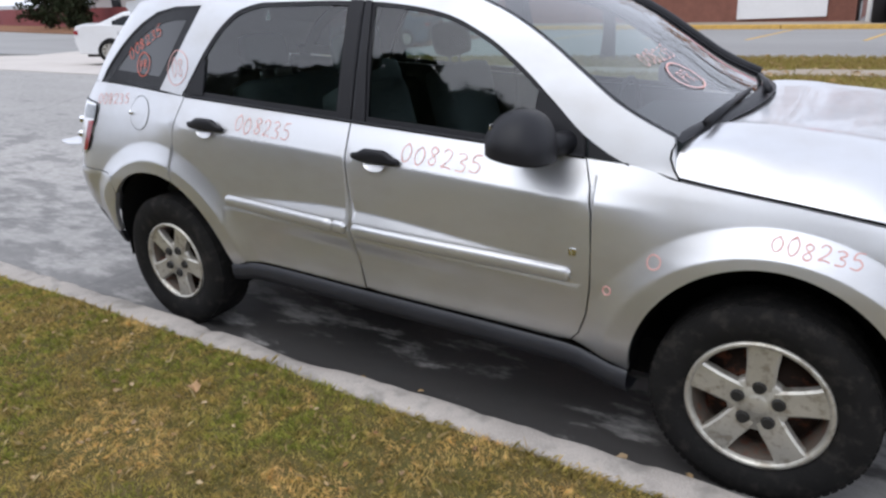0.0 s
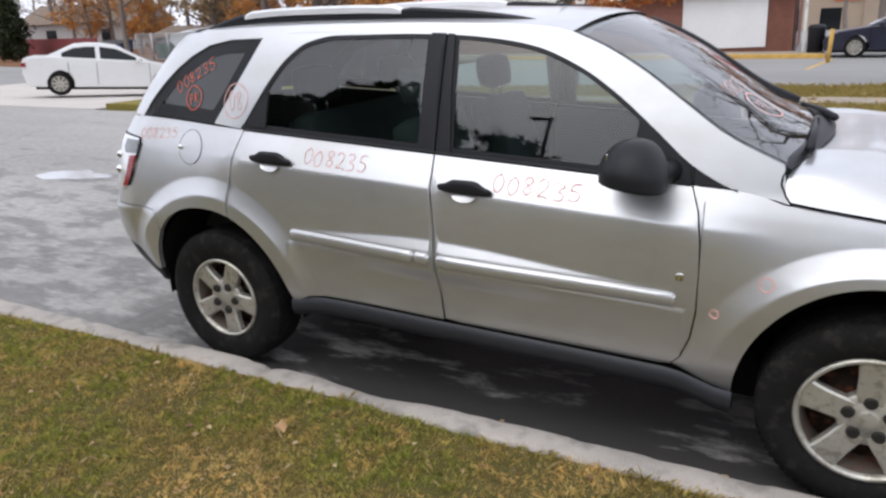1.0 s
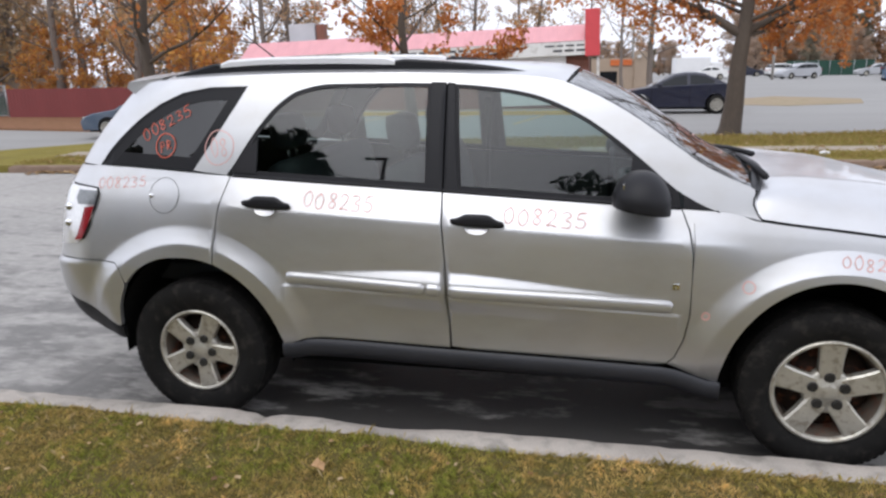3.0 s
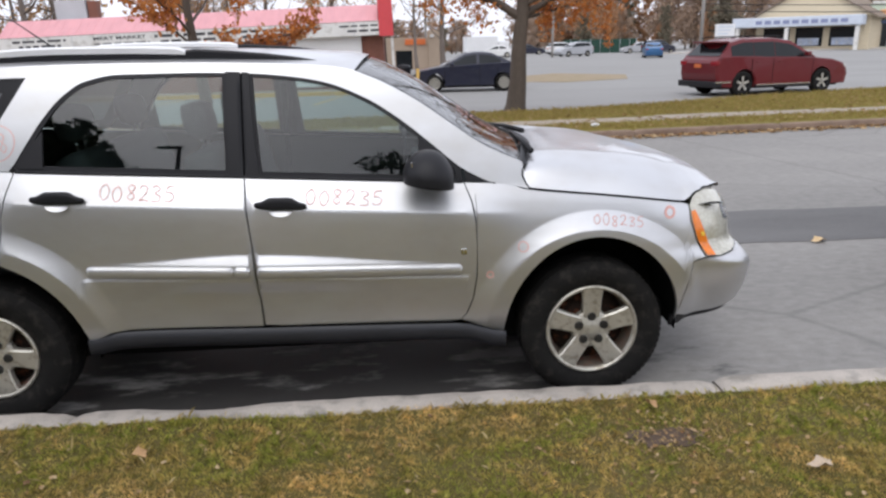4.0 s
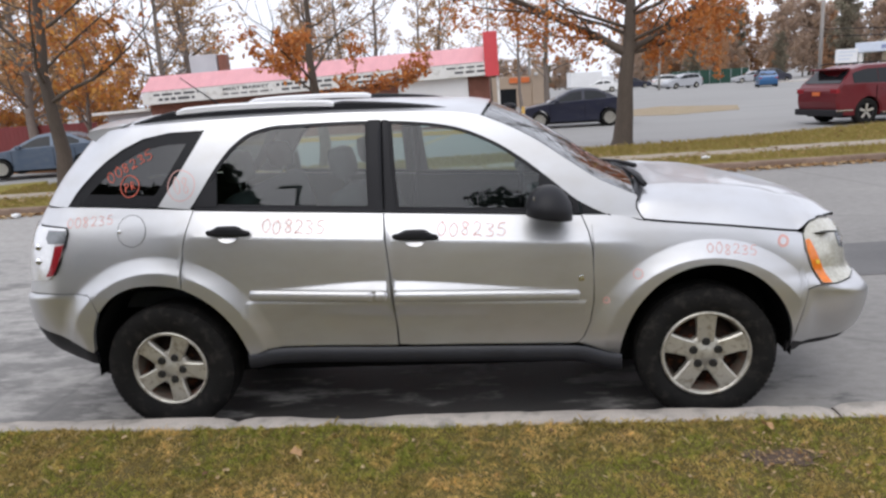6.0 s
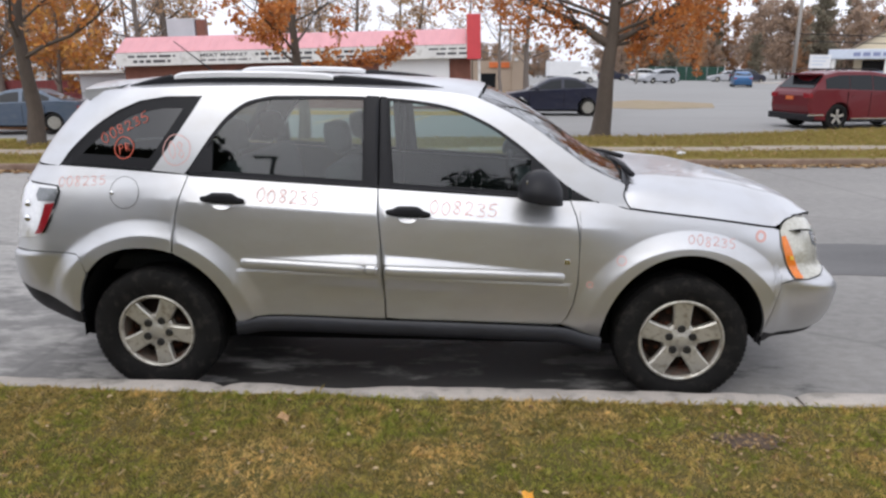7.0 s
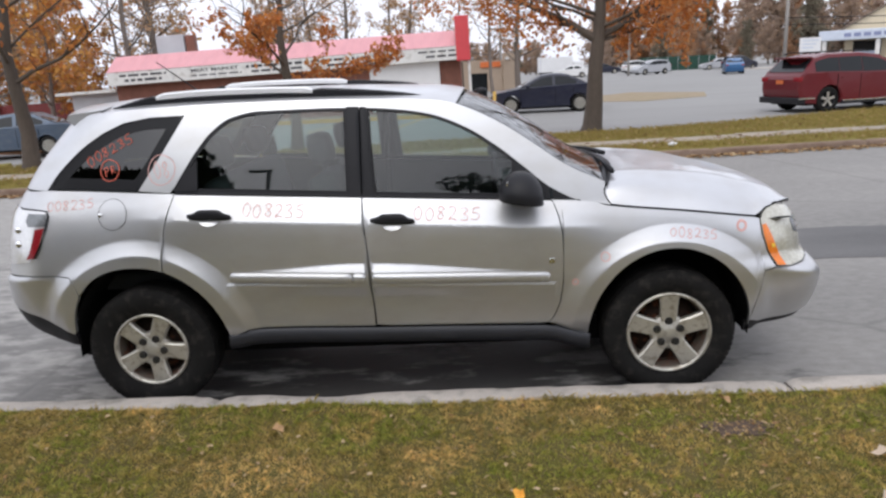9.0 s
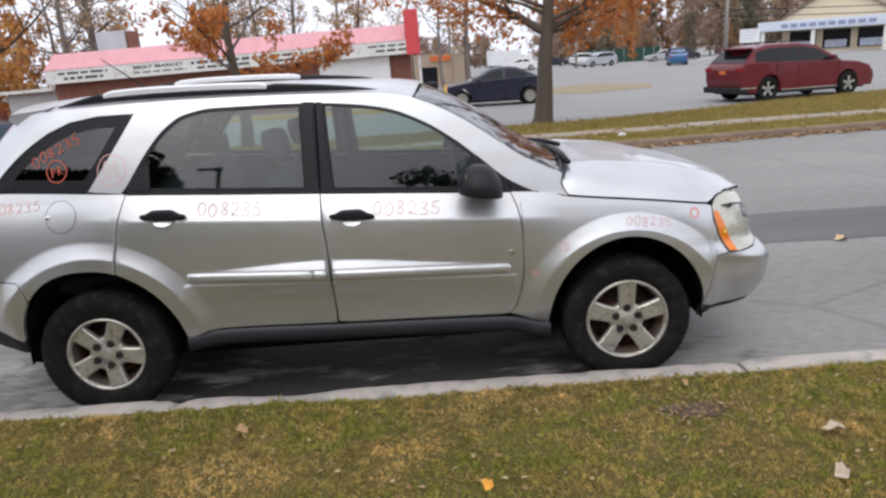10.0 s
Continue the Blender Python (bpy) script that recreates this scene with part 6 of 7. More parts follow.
def shrub(label, at, wide, tall, count, size, seed):
    """A dense rounded evergreen shrub: stems and a domed crown of small leaves."""
    t = thing("shrub", label, "shrub", at)
    v, f, tips = grow((0, 0, -0.05), tall * 0.8, 0.07, seed, 0.08, 0.9, 16, 4)
    part_data("stems", v, f, BARK, t, smooth=True)
    rs = np.random.default_rng(seed)
    lv, lf = [], []
    for _ in range(count):
        d = Vector(rs.normal(0, 1, 3)).normalized()
        lump = 1 + 0.16 * noise.noise(d * 2.2) + 0.10 * noise.noise(d * 6.0)
        r = lump * (1 - 0.35 * rs.random() ** 2)
        p = Vector((d.x * wide / 2 * r, d.y * wide / 2 * r, tall * (0.50 + 0.50 * d.z * r)))
        a = Vector(rs.normal(0, 1, 3)).normalized()
        b = a.cross(Vector(rs.normal(0, 1, 3))).normalized()
        s = size * rs.uniform(0.6, 1.3)
        k = len(lv)
        lv += [p - a * s, p + b * s * 0.6, p + a * s, p - b * s * 0.6]
        lf += [(k, k + 1, k + 2), (k, k + 2, k + 3)]
    part_data("crown", lv, lf, EVERGREEN, t, kind="stuff")


shrub("tall rounded dark evergreen shrub on the lawn", (-1.62, -4.85, 0.1), 2.0, 3.65, 12000, 0.075, 95)
shrub("broad rounded dark evergreen shrub on the lawn", (-3.1, -5.05, 0.1), 2.3, 3.35, 12000, 0.075, 97)
for k in range(12):
    copy_thing(woods[(1, 4, 1, 4, 0)[k % 5]], pose(-38 + 6.3 * k + rng.uniform(-2, 2), -35 - rng.uniform(0, 4), 0.1, 0, 0, rng.uniform(0, 360)) @ Matrix.Scale(rng.uniform(0.55, 0.75), 4))
lamp_post = thing("street_lamp", "dark street lamp post at the back of the lawn", "street lamp", (-3.7, -16.8, 0.1))
tube("pole", [(0, 0, 0), (0, 0, 9.1)], [0.09, 0.06], TRIM, lamp_post, 10)
part("lamp_head", boxed(-0.62, 0.10, -0.10, 0.10, 8.92, 9.06, 0.03), TRIM, lamp_post)

# ---- the pink-roofed shop; it stands on slightly falling ground ----
BRICK = mat("dull_red_brick", (0.20, 0.085, 0.06), rough=0.9, var=0.25, scale=4, fine=40, bump=0.4)
WHITEWALL = mat("white_board", (0.72, 0.72, 0.72), rough=0.6, var=0.06, scale=1.5, fine=30, bump=0.05)
FASCIA = mat("weathered_white_sign", (0.70, 0.69, 0.66), rough=0.55, var=0.08, scale=2, fine=25, bump=0.05, wear=(0.5, 0.48, 0.44))
PINKROOF = mat("faded_pink_metal_roof", (0.66, 0.32, 0.34), rough=0.5, var=0.12, scale=1.2, fine=20, bump=0.05, stretch=(3, 1, 0.4))
REDPOST = mat("red_sheet_metal", (0.60, 0.065, 0.075), rough=0.45, var=0.12, scale=3, fine=30, bump=0.05)
GREYBOX = mat("galvanised_sheet", (0.48, 0.49, 0.51), rough=0.5, metal=0.3, var=0.12, scale=2, bump=0.05)
SIGNINK = mat("black_sign_letters", (0.05, 0.05, 0.055), rough=0.6, var=0.3)
YELLOW = mat("yellow_kerb_paint", (0.55, 0.34, 0.08), rough=0.7, var=0.25, scale=6, fine=60, bump=0.2)
STOREGLASS = mat("dark_shop_glass", (0.012, 0.014, 0.016), rough=0.1, var=0.2, bump=0, spec=0.3)

shop = thing("shop", "long low shop with pink metal roof and white lettered sign band", "building", (2.05, 24.0, 0.04))
shop.rotation_mode = "XYZ"
shop.rotation_euler = (0, radians(-1.55), 0)
# local frame: x runs from -14.4 (far end) to 0, front at y = 0
part("wall", boxed(-14.3, -0.4, 0.30, 9.0, -0.5, 2.6), BRICK, shop, "dull red brick wall")
part("wall", boxed(-4.0, -1.23, 0.22, 0.30, 0.30, 2.10, 0.01), WHITEWALL, shop, "white boarded shop window")
for x in (-4.0, -1.29):
    part("frame", boxed(x, x + 0.06, 0.18, 0.24, 0.30, 2.10, 0.008), WHITEWALL, shop)
part("door", boxed(-0.34, -0.30, 0.5, 1.6, 0.0, 2.0), STOREGLASS, shop, "dark glazed shop door")
part("post", boxed(-0.10, 0.0, 0.05, 0.15, 0.0, 2.15, 0.01), FASCIA, shop)
sign = part("sign_band", boxed(-14.4, 0.0, -0.12, 0.25, 2.10, 2.62, 0.02), FASCIA, shop, "white sign band with dark lettering")
for k, x in enumerate(np.arange(-13.5, -0.3, 1.72)):
    part("sign_joint", boxed(x, x + 0.02, -0.125, -0.118, 2.12, 2.60), GREYBOX, sign)
rng = random.Random(3)


def sign_text(text, x0, x1, z0, z1):
    curve = bpy.data.curves.new("lettering", "FONT")
    curve.body, curve.offset = text, 0.02
    curve.resolution_u = 2
    ob = bpy.data.objects.new("lettering", curve)
    scene.collection.objects.link(ob)
    bpy.context.view_layer.update()
    me = bpy.data.meshes.new_from_object(ob.evaluated_get(bpy.context.evaluated_depsgraph_get()))
    bpy.data.objects.remove(ob)
    co = np.array([v.co[:2] for v in me.vertices])
    lo, hi = co.min(0), co.max(0)
    for v, (a, b) in zip(me.vertices, co):
        v.co = (x0 + (a - lo[0]) / (hi[0] - lo[0]) * (x1 - x0), -0.127, z0 + (b - lo[1]) / (hi[1] - lo[1]) * (z1 - z0))
    me.materials.append(SIGNINK)
    ob = new("lettering", me)
    ob.parent = sign
    return ob


def word_bars(x0, x1, z0, z1):
    x = x0
    while x < x1:
        w = rng.uniform(0.12, 0.5)
        part("letter_bar", boxed(x, min(x + w, x1), -0.127, -0.122, z0, z1), SIGNINK, sign)
        x += w + 0.09


sign_text("MEAT MARKET", -11.0, -9.1, 2.40, 2.52)
word_bars(-11.0, -9.0, 2.24, 2.29)
word_bars(-8.8, -6.4, 2.40, 2.50)
word_bars(-8.6, -6.5, 2.22, 2.30)
word_bars(-6.2, -4.5, 2.41, 2.50), sign_text("&", -4.42, -4.28, 2.40, 2.51), word_bars(-4.2, -2.7, 2.41, 2.50)
word_bars(-5.6, -3.2, 2.22, 2.31)
word_bars(-13.9, -12.0, 2.42, 2.50), word_bars(-13.7, -12.2, 2.22, 2.32)
word_bars(-2.0, -0.3, 2.43, 2.49), word_bars(-1.7, -0.2, 2.24, 2.32)
verts, faces = [], []
for x in np.linspace(-14.4, -0.55, 48):
    verts += [(x, -0.14, 2.62), (x, 0.9, 3.24), (x, 2.0, 3.25)]
for k in range(47):
    faces += [(3 * k, 3 * k + 3, 3 * k + 4, 3 * k + 1), (3 * k + 1, 3 * k + 4, 3 * k + 5, 3 * k + 2)]
faces += [(0, 1, 2), (141, 143, 142)]
roof = part_data("roof", verts, faces, PINKROOF, shop, "faded pink metal roof")
for x in np.linspace(-14.3, -0.65, 47):
    seam_v, seam_f = tube_data([(x, -0.142, 2.622), (x, 0.9, 3.243)], [0.009, 0.009], 4)
    part_data("roof_seam", seam_v, seam_f, PINKROOF, roof)
part("roof_deck", boxed(-14.3, -0.55, 1.9, 9.0, 2.6, 3.2), GREYBOX, shop)
part("pylon", boxed(-0.52, 0.02, -0.16, 0.5, 2.05, 3.72, 0.02), REDPOST, shop, "red sheet-metal corner pylon")
part("roof_unit", boxed(-13.35, -12.15, 2.6, 3.8, 3.1, 4.05, 0.02), GREYBOX, shop, "grey roof ventilation housing")
part("chimney", boxed(-12.12, -11.75, 2.7, 3.1, 3.1, 4.0, 0.01), BRICK, shop, "brick chimney stub")
part("side_shed", boxed(-16.6, -14.5, 1.0, 6.0, -0.4, 1.85, 0.02), GREYBOX, shop, "low flat-roofed side annexe")
part("shed_roof", boxed(-17.0, -14.45, 0.5, 6.3, 1.86, 1.98, 0.02), FASCIA, shop, "thin white annexe roof")
# bricks on the parts of the front that stay in view
brick_me = bpy.data.meshes.new("brick")
bm = boxed(0, 0.225, -0.012, 0.06, 0, 0.072, 0.004)
bm.to_mesh(brick_me)
bm.free()
brick_me.materials.append(BRICK)
front = shop.children[0]
for row in range(22):
    for k in range(4):
        x = -1.2 + 0.235 * k + (0.1175 if row % 2 else 0)
        if x > -0.62:
            continue
        b = new("brick", brick_me)
        b.parent = front
        b.location = (x, 0.30, 0.25 + 0.084 * row)
for row in range(6):
    for k in range(22):
        b = new("brick", brick_me)
        b.parent = front
        b.location = (-9.4 + 0.235 * k + (0.1175 if row % 2 else 0), 0.30, 1.60 + 0.084 * row)

ykerb = thing("yellow_kerb", "faded yellow painted kerb in front of the shop", "kerb", kind="structure")
for k in range(4):
    part("kerb_stone", boxed(-9.3 + 3.0 * k, -6.32 + 3.0 * k, 22.6, 22.78, 0.0, 0.15, 0.02), YELLOW, ykerb)
slab("shop_walk", -12.5, 2.65, 22.79, 24.4, 0.145, 0.15, SLAB, "concrete walk in front of the shop", "sidewalk")
bollard = thing("bollard", "leaning yellow steel bollard at the lot's edge", "bollard", (2.75, 20.8, 0))
tube("post", [(0, 0, 0), (0.03, 0, 0.95)], 0.06, YELLOW, bollard, 10)
for k, x in enumerate((-6.2, -3.4, -0.6, 2.2)):
    shape("stall_line", [(x, 18.2), (x + 0.11, 18.2), (x + 0.75, 22.3), (x + 0.64, 22.3)], 0.018, 0.004, YELLOW, "worn yellow stall line on the asphalt", "road marking")
bin_ = thing("litter_bin", "dark grey litter bin by the shop wall", "litter bin", (2.35, 23.5, 0.145))
lathe_part = lathe("body", [(0.20, 0.0), (0.24, 0.02), (0.26, 0.75), (0.27, 0.78), (0.22, 0.86), (0.0, 0.90)], TRIM, bin_, 18)
lathe_part.matrix_local = pose(0, 0, 0, 90)

# ---- other buildings ----
TANWALL = mat("tan_stucco", (0.42, 0.33, 0.25), rough=0.9, var=0.08, scale=0.8, fine=20, bump=0.1)
ORANGE = mat("orange_sign", (0.65, 0.16, 0.04), rough=0.5, var=0.15)
store = thing("store", "flat-roofed tan store with a small orange sign", "building", (0, 50, 0))
part("wall", boxed(-7.0, 5.4, 0, 10, 0, 2.25, 0.02), TANWALL, store)
part("wall", boxed(4.6, 5.5, -0.15, 1.0, 0, 2.75, 0.02), TANWALL, store, "taller end pier")
part("sign", boxed(2.9, 4.4, -0.12, -0.02, 1.75, 2.15, 0.03), ORANGE, store, "small orange wall sign")
part("doorway", boxed(2.2, 3.4, -0.03, 0.1, 0.0, 1.35), STOREGLASS, store, "dark doorway")
part("wall_lamp", boxed(4.75, 5.0, -0.35, -0.17, 2.25, 2.45, 0.02), WHITEWALL, store)

CREAM = mat("cream_siding", (0.62, 0.53, 0.38), rough=0.8, var=0.08, scale=1, fine=18, bump=0.15, stretch=(0.3, 0.3, 3))
CANOPY = mat("pale_blue_canopy", (0.55, 0.60, 0.68), rough=0.5, var=0.12, scale=2)
SHINGLE = mat("brown_shingles", (0.22, 0.17, 0.13), rough=0.95, var=0.25, scale=2, fine=25, bump=0.4)
MINT = mat("pale_mint_stucco", (0.50, 0.58, 0.47), rough=0.85, var=0.08, scale=0.5, fine=15, bump=0.1)
POSTER = mat("blue_white_window_posters", (0.42, 0.48, 0.60), rough=0.5, var=0.5, scale=1.4, fine=6, bump=0, wear=(0.62, 0.60, 0.60))
NAVYAWNING = mat("navy_awning", (0.10, 0.13, 0.22), rough=0.7, var=0.15)
gable = thing("corner_shop", "cream gabled shop with a pale blue canopy", "building", (50.0, 92.0, 0.0), -44)
part("wall", boxed(0.6, 14.0, 0.5, 16, 0, 4.0), CREAM, gable)
tri = [(0.0, 4.0), (14.4, 4.0), (7.2, 8.0)]
part_data("gable", [(x, y, z) for y in (0.0, 0.35) for x, z in tri], [(0, 1, 2), (3, 5, 4), (0, 3, 4, 1), (1, 4, 5, 2), (2, 5, 3, 0)], CREAM, gable, "cream boarded gable")
for x0, x1 in ((-0.5, 7.2), (14.9, 7.2)):
    za = 3.75
    part_data("roof", [(x0, -0.4, za), (x1, -0.4, 8.05), (x1, 17, 8.05), (x0, 17, za), (x0, -0.4, za + 0.18), (x1, -0.4, 8.25), (x1, 17, 8.25), (x0, 17, za + 0.18)], [(0, 1, 2, 3), (4, 5, 6, 7), (0, 1, 5, 4), (1, 2, 6, 5), (2, 3, 7, 6), (3, 0, 4, 7)], SHINGLE, gable, "brown shingle roof")
canopy = part("canopy", boxed(-1.6, 13.6, -2.6, 0.0, 2.95, 4.15, 0.12), CANOPY, gable, "pale blue canopy with faded lettering")
for k in range(10):
    part("letter_bar", boxed(1.4 + 1.1 * k, 2.2 + 1.1 * k, -2.63, -2.58, 3.3, 3.75), mat("canopy_letters", (0.22, 0.25, 0.40), rough=0.6), canopy)
for k in range(3):
    pane = part("window", boxed(1.6 + 4.0 * k, 4.8 + 4.0 * k, 0.40, 0.52, 0.5, 2.8, 0.01), STOREGLASS, gable, "dark shop window")
    part("poster", boxed(1.9 + 4.0 * k, 4.4 + 4.0 * k, 0.36, 0.40, 0.6, 1.5), POSTER, pane, "pale blue window posters")
for x in (-1.2, 4.9, 12.9):
    part("canopy_post", boxed(x, x + 0.45, -2.3, -1.85, 0, 2.97, 0.03), FASCIA, gable)
row = thing("mint_store_row", "low pale mint stucco store row with dark shopfronts", "building", (50.6, 93.0, 0.0), -20)
part("wall", boxed(14.45, 44, 0.6, 14, 0, 5.6, 0.03), MINT, row)
part("parapet", boxed(14.45, 44, 0.45, 1.0, 5.6, 5.95, 0.03), FASCIA, row, "thin pale parapet edge")
part("shopfront", boxed(14.9, 22.6, 0.48, 0.62, 0.3, 3.1), STOREGLASS, row, "dark shuttered shopfront")
for k in range(4):
    part("mullion", boxed(16.6 + 1.7 * k, 16.72 + 1.7 * k, 0.42, 0.5, 0.3, 3.1), GREYBOX, row)
part("awning", boxed(14.7, 22.9, -0.4, 0.58, 3.1, 3.55, 0.04), NAVYAWNING, row, "narrow navy awning")
part("sign", boxed(15.4, 20.6, 0.40, 0.58, 3.75, 4.85, 0.03), mat("orange_shop_sign", (0.72, 0.36, 0.16), rough=0.5, var=0.3, scale=1.5), row, "weathered orange shop sign")
for x in (24.8, 31.0):
    w = part("window", boxed(x, x + 3.6, 0.48, 0.62, 0.5, 3.9), STOREGLASS, row, "tall dark shop window")
    for k in range(3):
        part("frame", boxed(x + 1.75 * k, x + 1.75 * k + 0.12, 0.42, 0.5, 0.5, 3.9), FASCIA, w)
for k, x in enumerate((26, 29.5)):
    part("roof_vent", boxed(x, x + 2.2, 4, 6, 5.6, 7.0 - 0.3 * k, 0.05), GREYBOX, row, "grey rooftop unit")
slab("store_walk", 34, 110, 84.0, 87.0, 0.16, 0.16, APRON, "pale concrete walk in front of the stores", "sidewalk")

# small house and sheds beyond the fence
SIDING = mat("grey_house_siding", (0.42, 0.41, 0.40), rough=0.85, var=0.1, scale=1, fine=20, bump=0.15, stretch=(0.3, 0.3, 3))
house = thing("house", "small grey-roofed house beyond the fence", "building", (-66, 50, -0.4), 20)
part("wall", boxed(-6, 6, -4, 4, 0, 2.8), SIDING, house)
part_data("roof", [(-6.5, -4.6, 2.7), (6.5, -4.6, 2.7), (6.5, 4.6, 2.7), (-6.5, 4.6, 2.7), (-6.5, 0, 4.6), (6.5, 0, 4.6)], [(0, 1, 5, 4), (2, 3, 4, 5), (0, 4, 3), (1, 2, 5)], SHINGLE, house)
for x in (-3.5, 2.5):
    part("window", boxed(x, x + 1.1, -4.05, -3.95, 1.0, 2.1, 0.01), STOREGLASS, house)

# ---- fence, bins, wire, poles ----
MAROON = mat("maroon_fence_boards", (0.17, 0.035, 0.035), rough=0.75, var=0.2, scale=1, fine=20, bump=0.2, stretch=(1, 1, 0.2), island=0.25)
fence = thing("fence", "long maroon board fence", "fence", kind="structure")
board_me = bpy.data.meshes.new("board")
bm = boxed(0, 0.235, -0.015, 0.015, 0, 1.52, 0.004)
bm.to_mesh(board_me)
bm.free()
board_me.materials.append(MAROON)
rng = random.Random(9)
for a, b in ((Vector((-12.8, 27.6, 0)), Vector((-28.9, 29.2, 0))), (Vector((-41.6, 30.6, 0)), Vector((-84, 38.5, 0)))):
    ang, length = math.atan2(b.y - a.y, b.x - a.x), (b - a).length
    for k in range(int(length / 0.245)):
        p = a.lerp(b, k * 0.245 / length)
        o = new("board", board_me)
        o.parent = fence
        o.location, o.rotation_euler = (p.x, p.y, -0.40 + rng.uniform(-0.015, 0.015)), (0, 0, ang)
    for z in (-0.1, 0.8):
        tube("rail", [(a.x, a.y + 0.05, z), (b.x, b.y + 0.05, z)], 0.04, MAROON, fence, 4)

NAVY = mat("blue_dumpster_paint", (0.035, 0.10, 0.24), rough=0.6, var=0.25, scale=3, fine=40, bump=0.1, wear=(0.09, 0.09, 0.09))
GREENB = mat("green_dumpster_paint", (0.02, 0.12, 0.08), rough=0.6, var=0.25, scale=3, fine=40, bump=0.1, wear=(0.07, 0.08, 0.07))


def dumpster(label, at, turn, material):
    d = thing("dumpster", label, "dumpster", at, turn, "dumpsters")
    v = [(-1.0, -0.6, 0.12), (1.0, -0.6, 0.12), (1.0, 0.6, 0.12), (-1.0, 0.6, 0.12), (-1.08, -0.72, 1.05), (1.08, -0.72, 1.05), (1.08, 0.7, 1.3), (-1.08, 0.7, 1.3)]
    part_data("bin", v, [(0, 3, 2, 1), (0, 1, 5, 4), (1, 2, 6, 5), (2, 3, 7, 6), (3, 0, 4, 7)], material, d)
    lid = boxed(-1.1, 1.1, -0.75, 0.75, 0, 0.05, 0.01)
    bmesh.ops.transform(lid, matrix=Matrix.Translation((0, 0, 1.19)) @ Matrix.Rotation(radians(10), 4, "X"), verts=lid.verts)
    part("lid", lid, TRIM, d, "black plastic lid")
    for x in (-0.7, 0.0, 0.7):
        part("rib", boxed(x - 0.03, x + 0.03, -0.73, -0.60, 0.2, 1.0), material, d)
    for x in (-0.8, 0.8):
        for y in (-0.45, 0.45):
            tube("caster", [(x - 0.03, y, 0.07), (x + 0.03, y, 0.07)], 0.07, RUBBER, d, 10)
    for x in (-1.12, 1.12):
        part("fork_pocket", boxed(min(x, x * 0.93), max(x, x * 0.93), -0.4, 0.4, 0.65, 0.8, 0.01), material, d)
    return d


dumpster("scuffed blue dumpster with a black lid by the fence", (-39.9, 30.4, -0.42), 14, NAVY)
dumpster("dark green dumpster with a black lid by the fence", (-31.2, 30.4, -0.42), 6, GREENB)
dumpster("dark green dumpster with a black lid by the fence", (-34.4, 30.8, -0.42), 9, GREENB)
shed = thing("shed", "low dark lean-to shed behind the bins", "shed", (-34.5, 33.6, -0.45), 6)
part("wall", boxed(-3.6, 3.6, -0.9, 0.9, 0, 1.5), mat("dark_shed_boards", (0.07, 0.06, 0.055), rough=0.85, var=0.3, scale=2, fine=20, bump=0.2, stretch=(3, 1, 0.3)), shed)
part_data("roof", [(-3.9, -1.3, 1.45), (3.9, -1.3, 1.30), (3.9, 1.2, 2.0), (-3.9, 1.2, 2.1), (-3.9, -1.3, 1.53), (3.9, -1.3, 1.38), (3.9, 1.2, 2.08), (-3.9, 1.2, 2.18)], [(0, 3, 2, 1), (4, 5, 6, 7), (0, 1, 5, 4), (1, 2, 6, 5), (2, 3, 7, 6), (3, 0, 4, 7)], SHINGLE, shed, "dark roofing")
gate = thing("chain_link_gate", "open grey chain-link gate on steel posts", "gate", (-30.5, 29.2, -0.42), 2)
STEEL = mat("galvanised_steel", (0.40, 0.41, 0.42), rough=0.5, metal=0.6, var=0.15)
for x in (0, 1.5):
    tube("gate_post", [(x, 0, 0), (x, 0, 1.75)], 0.035, STEEL, gate, 8)
for z in (0.15, 1.7):
    tube("gate_rail", [(0, 0, z), (1.5, 0, z)], 0.025, STEEL, gate, 8)
verts, faces = [], []
for k in range(-16, 17):
    for s in (-1, 1):
        x0 = 0.75 + k * 0.1
        pts = []
        for x, z in ((x0 - s * 0.78, 0.15), (x0 + s * 0.78, 1.7)):
            pts.append((x, z))
        (xa, za), (xb, zb) = pts
        if xb < xa:
            (xa, za), (xb, zb) = (xb, zb), (xa, za)
        lo, hi = max(xa, 0.0), min(xb, 1.5)
        if hi - lo < 0.05:
            continue
        g = lambda x: za + (zb - za) * (x - xa) / (xb - xa)
        v, f = tube_data([(lo, 0, g(lo)), (hi, 0, g(hi))], [0.006, 0.006], 3, cap=False)
        faces += [tuple(i + len(verts) for i in q) for q in f]
        verts += v
part_data("mesh", verts, faces, STEEL, gate, "chain-link wire", kind="stuff")
for k in range(4):
    copy_thing(gate, pose(-32.05 - 1.53 * k, 29.3 + 0.12 * k, -0.42, 0, 0, -5))

for x, y, h, sd in ((-49.5, 29.6, 4.4, 97), (-55.5, 30.8, 5.0, 98)):
    tree("dark overgrown evergreen shrub in front of the fence", (x, y, -0.45), h, 0.12, EVERGREEN, 4200, 0.16, sd, "shrubs by the fence", fork=0.05, spread=0.85, limbs=26, twigs=5)
YELLOW = mat("worn_yellow_paint", (0.62, 0.36, 0.05), rough=0.8, var=0.25, scale=6, fine=60, bump=0.3, wear=(0.40, 0.36, 0.30))
for x, y in ((-24.6, 20.4), (-22.5, 20.0), (-26.7, 20.8)):
    stop = thing("parking_stop", "worn yellow concrete parking stop at the lane edge", "parking stop", (x, y, -0.452), -10, "parking stops")
    part("bar", boxed(-0.9, 0.9, -0.08, 0.08, 0.0, 0.16, 0.03), YELLOW, stop)

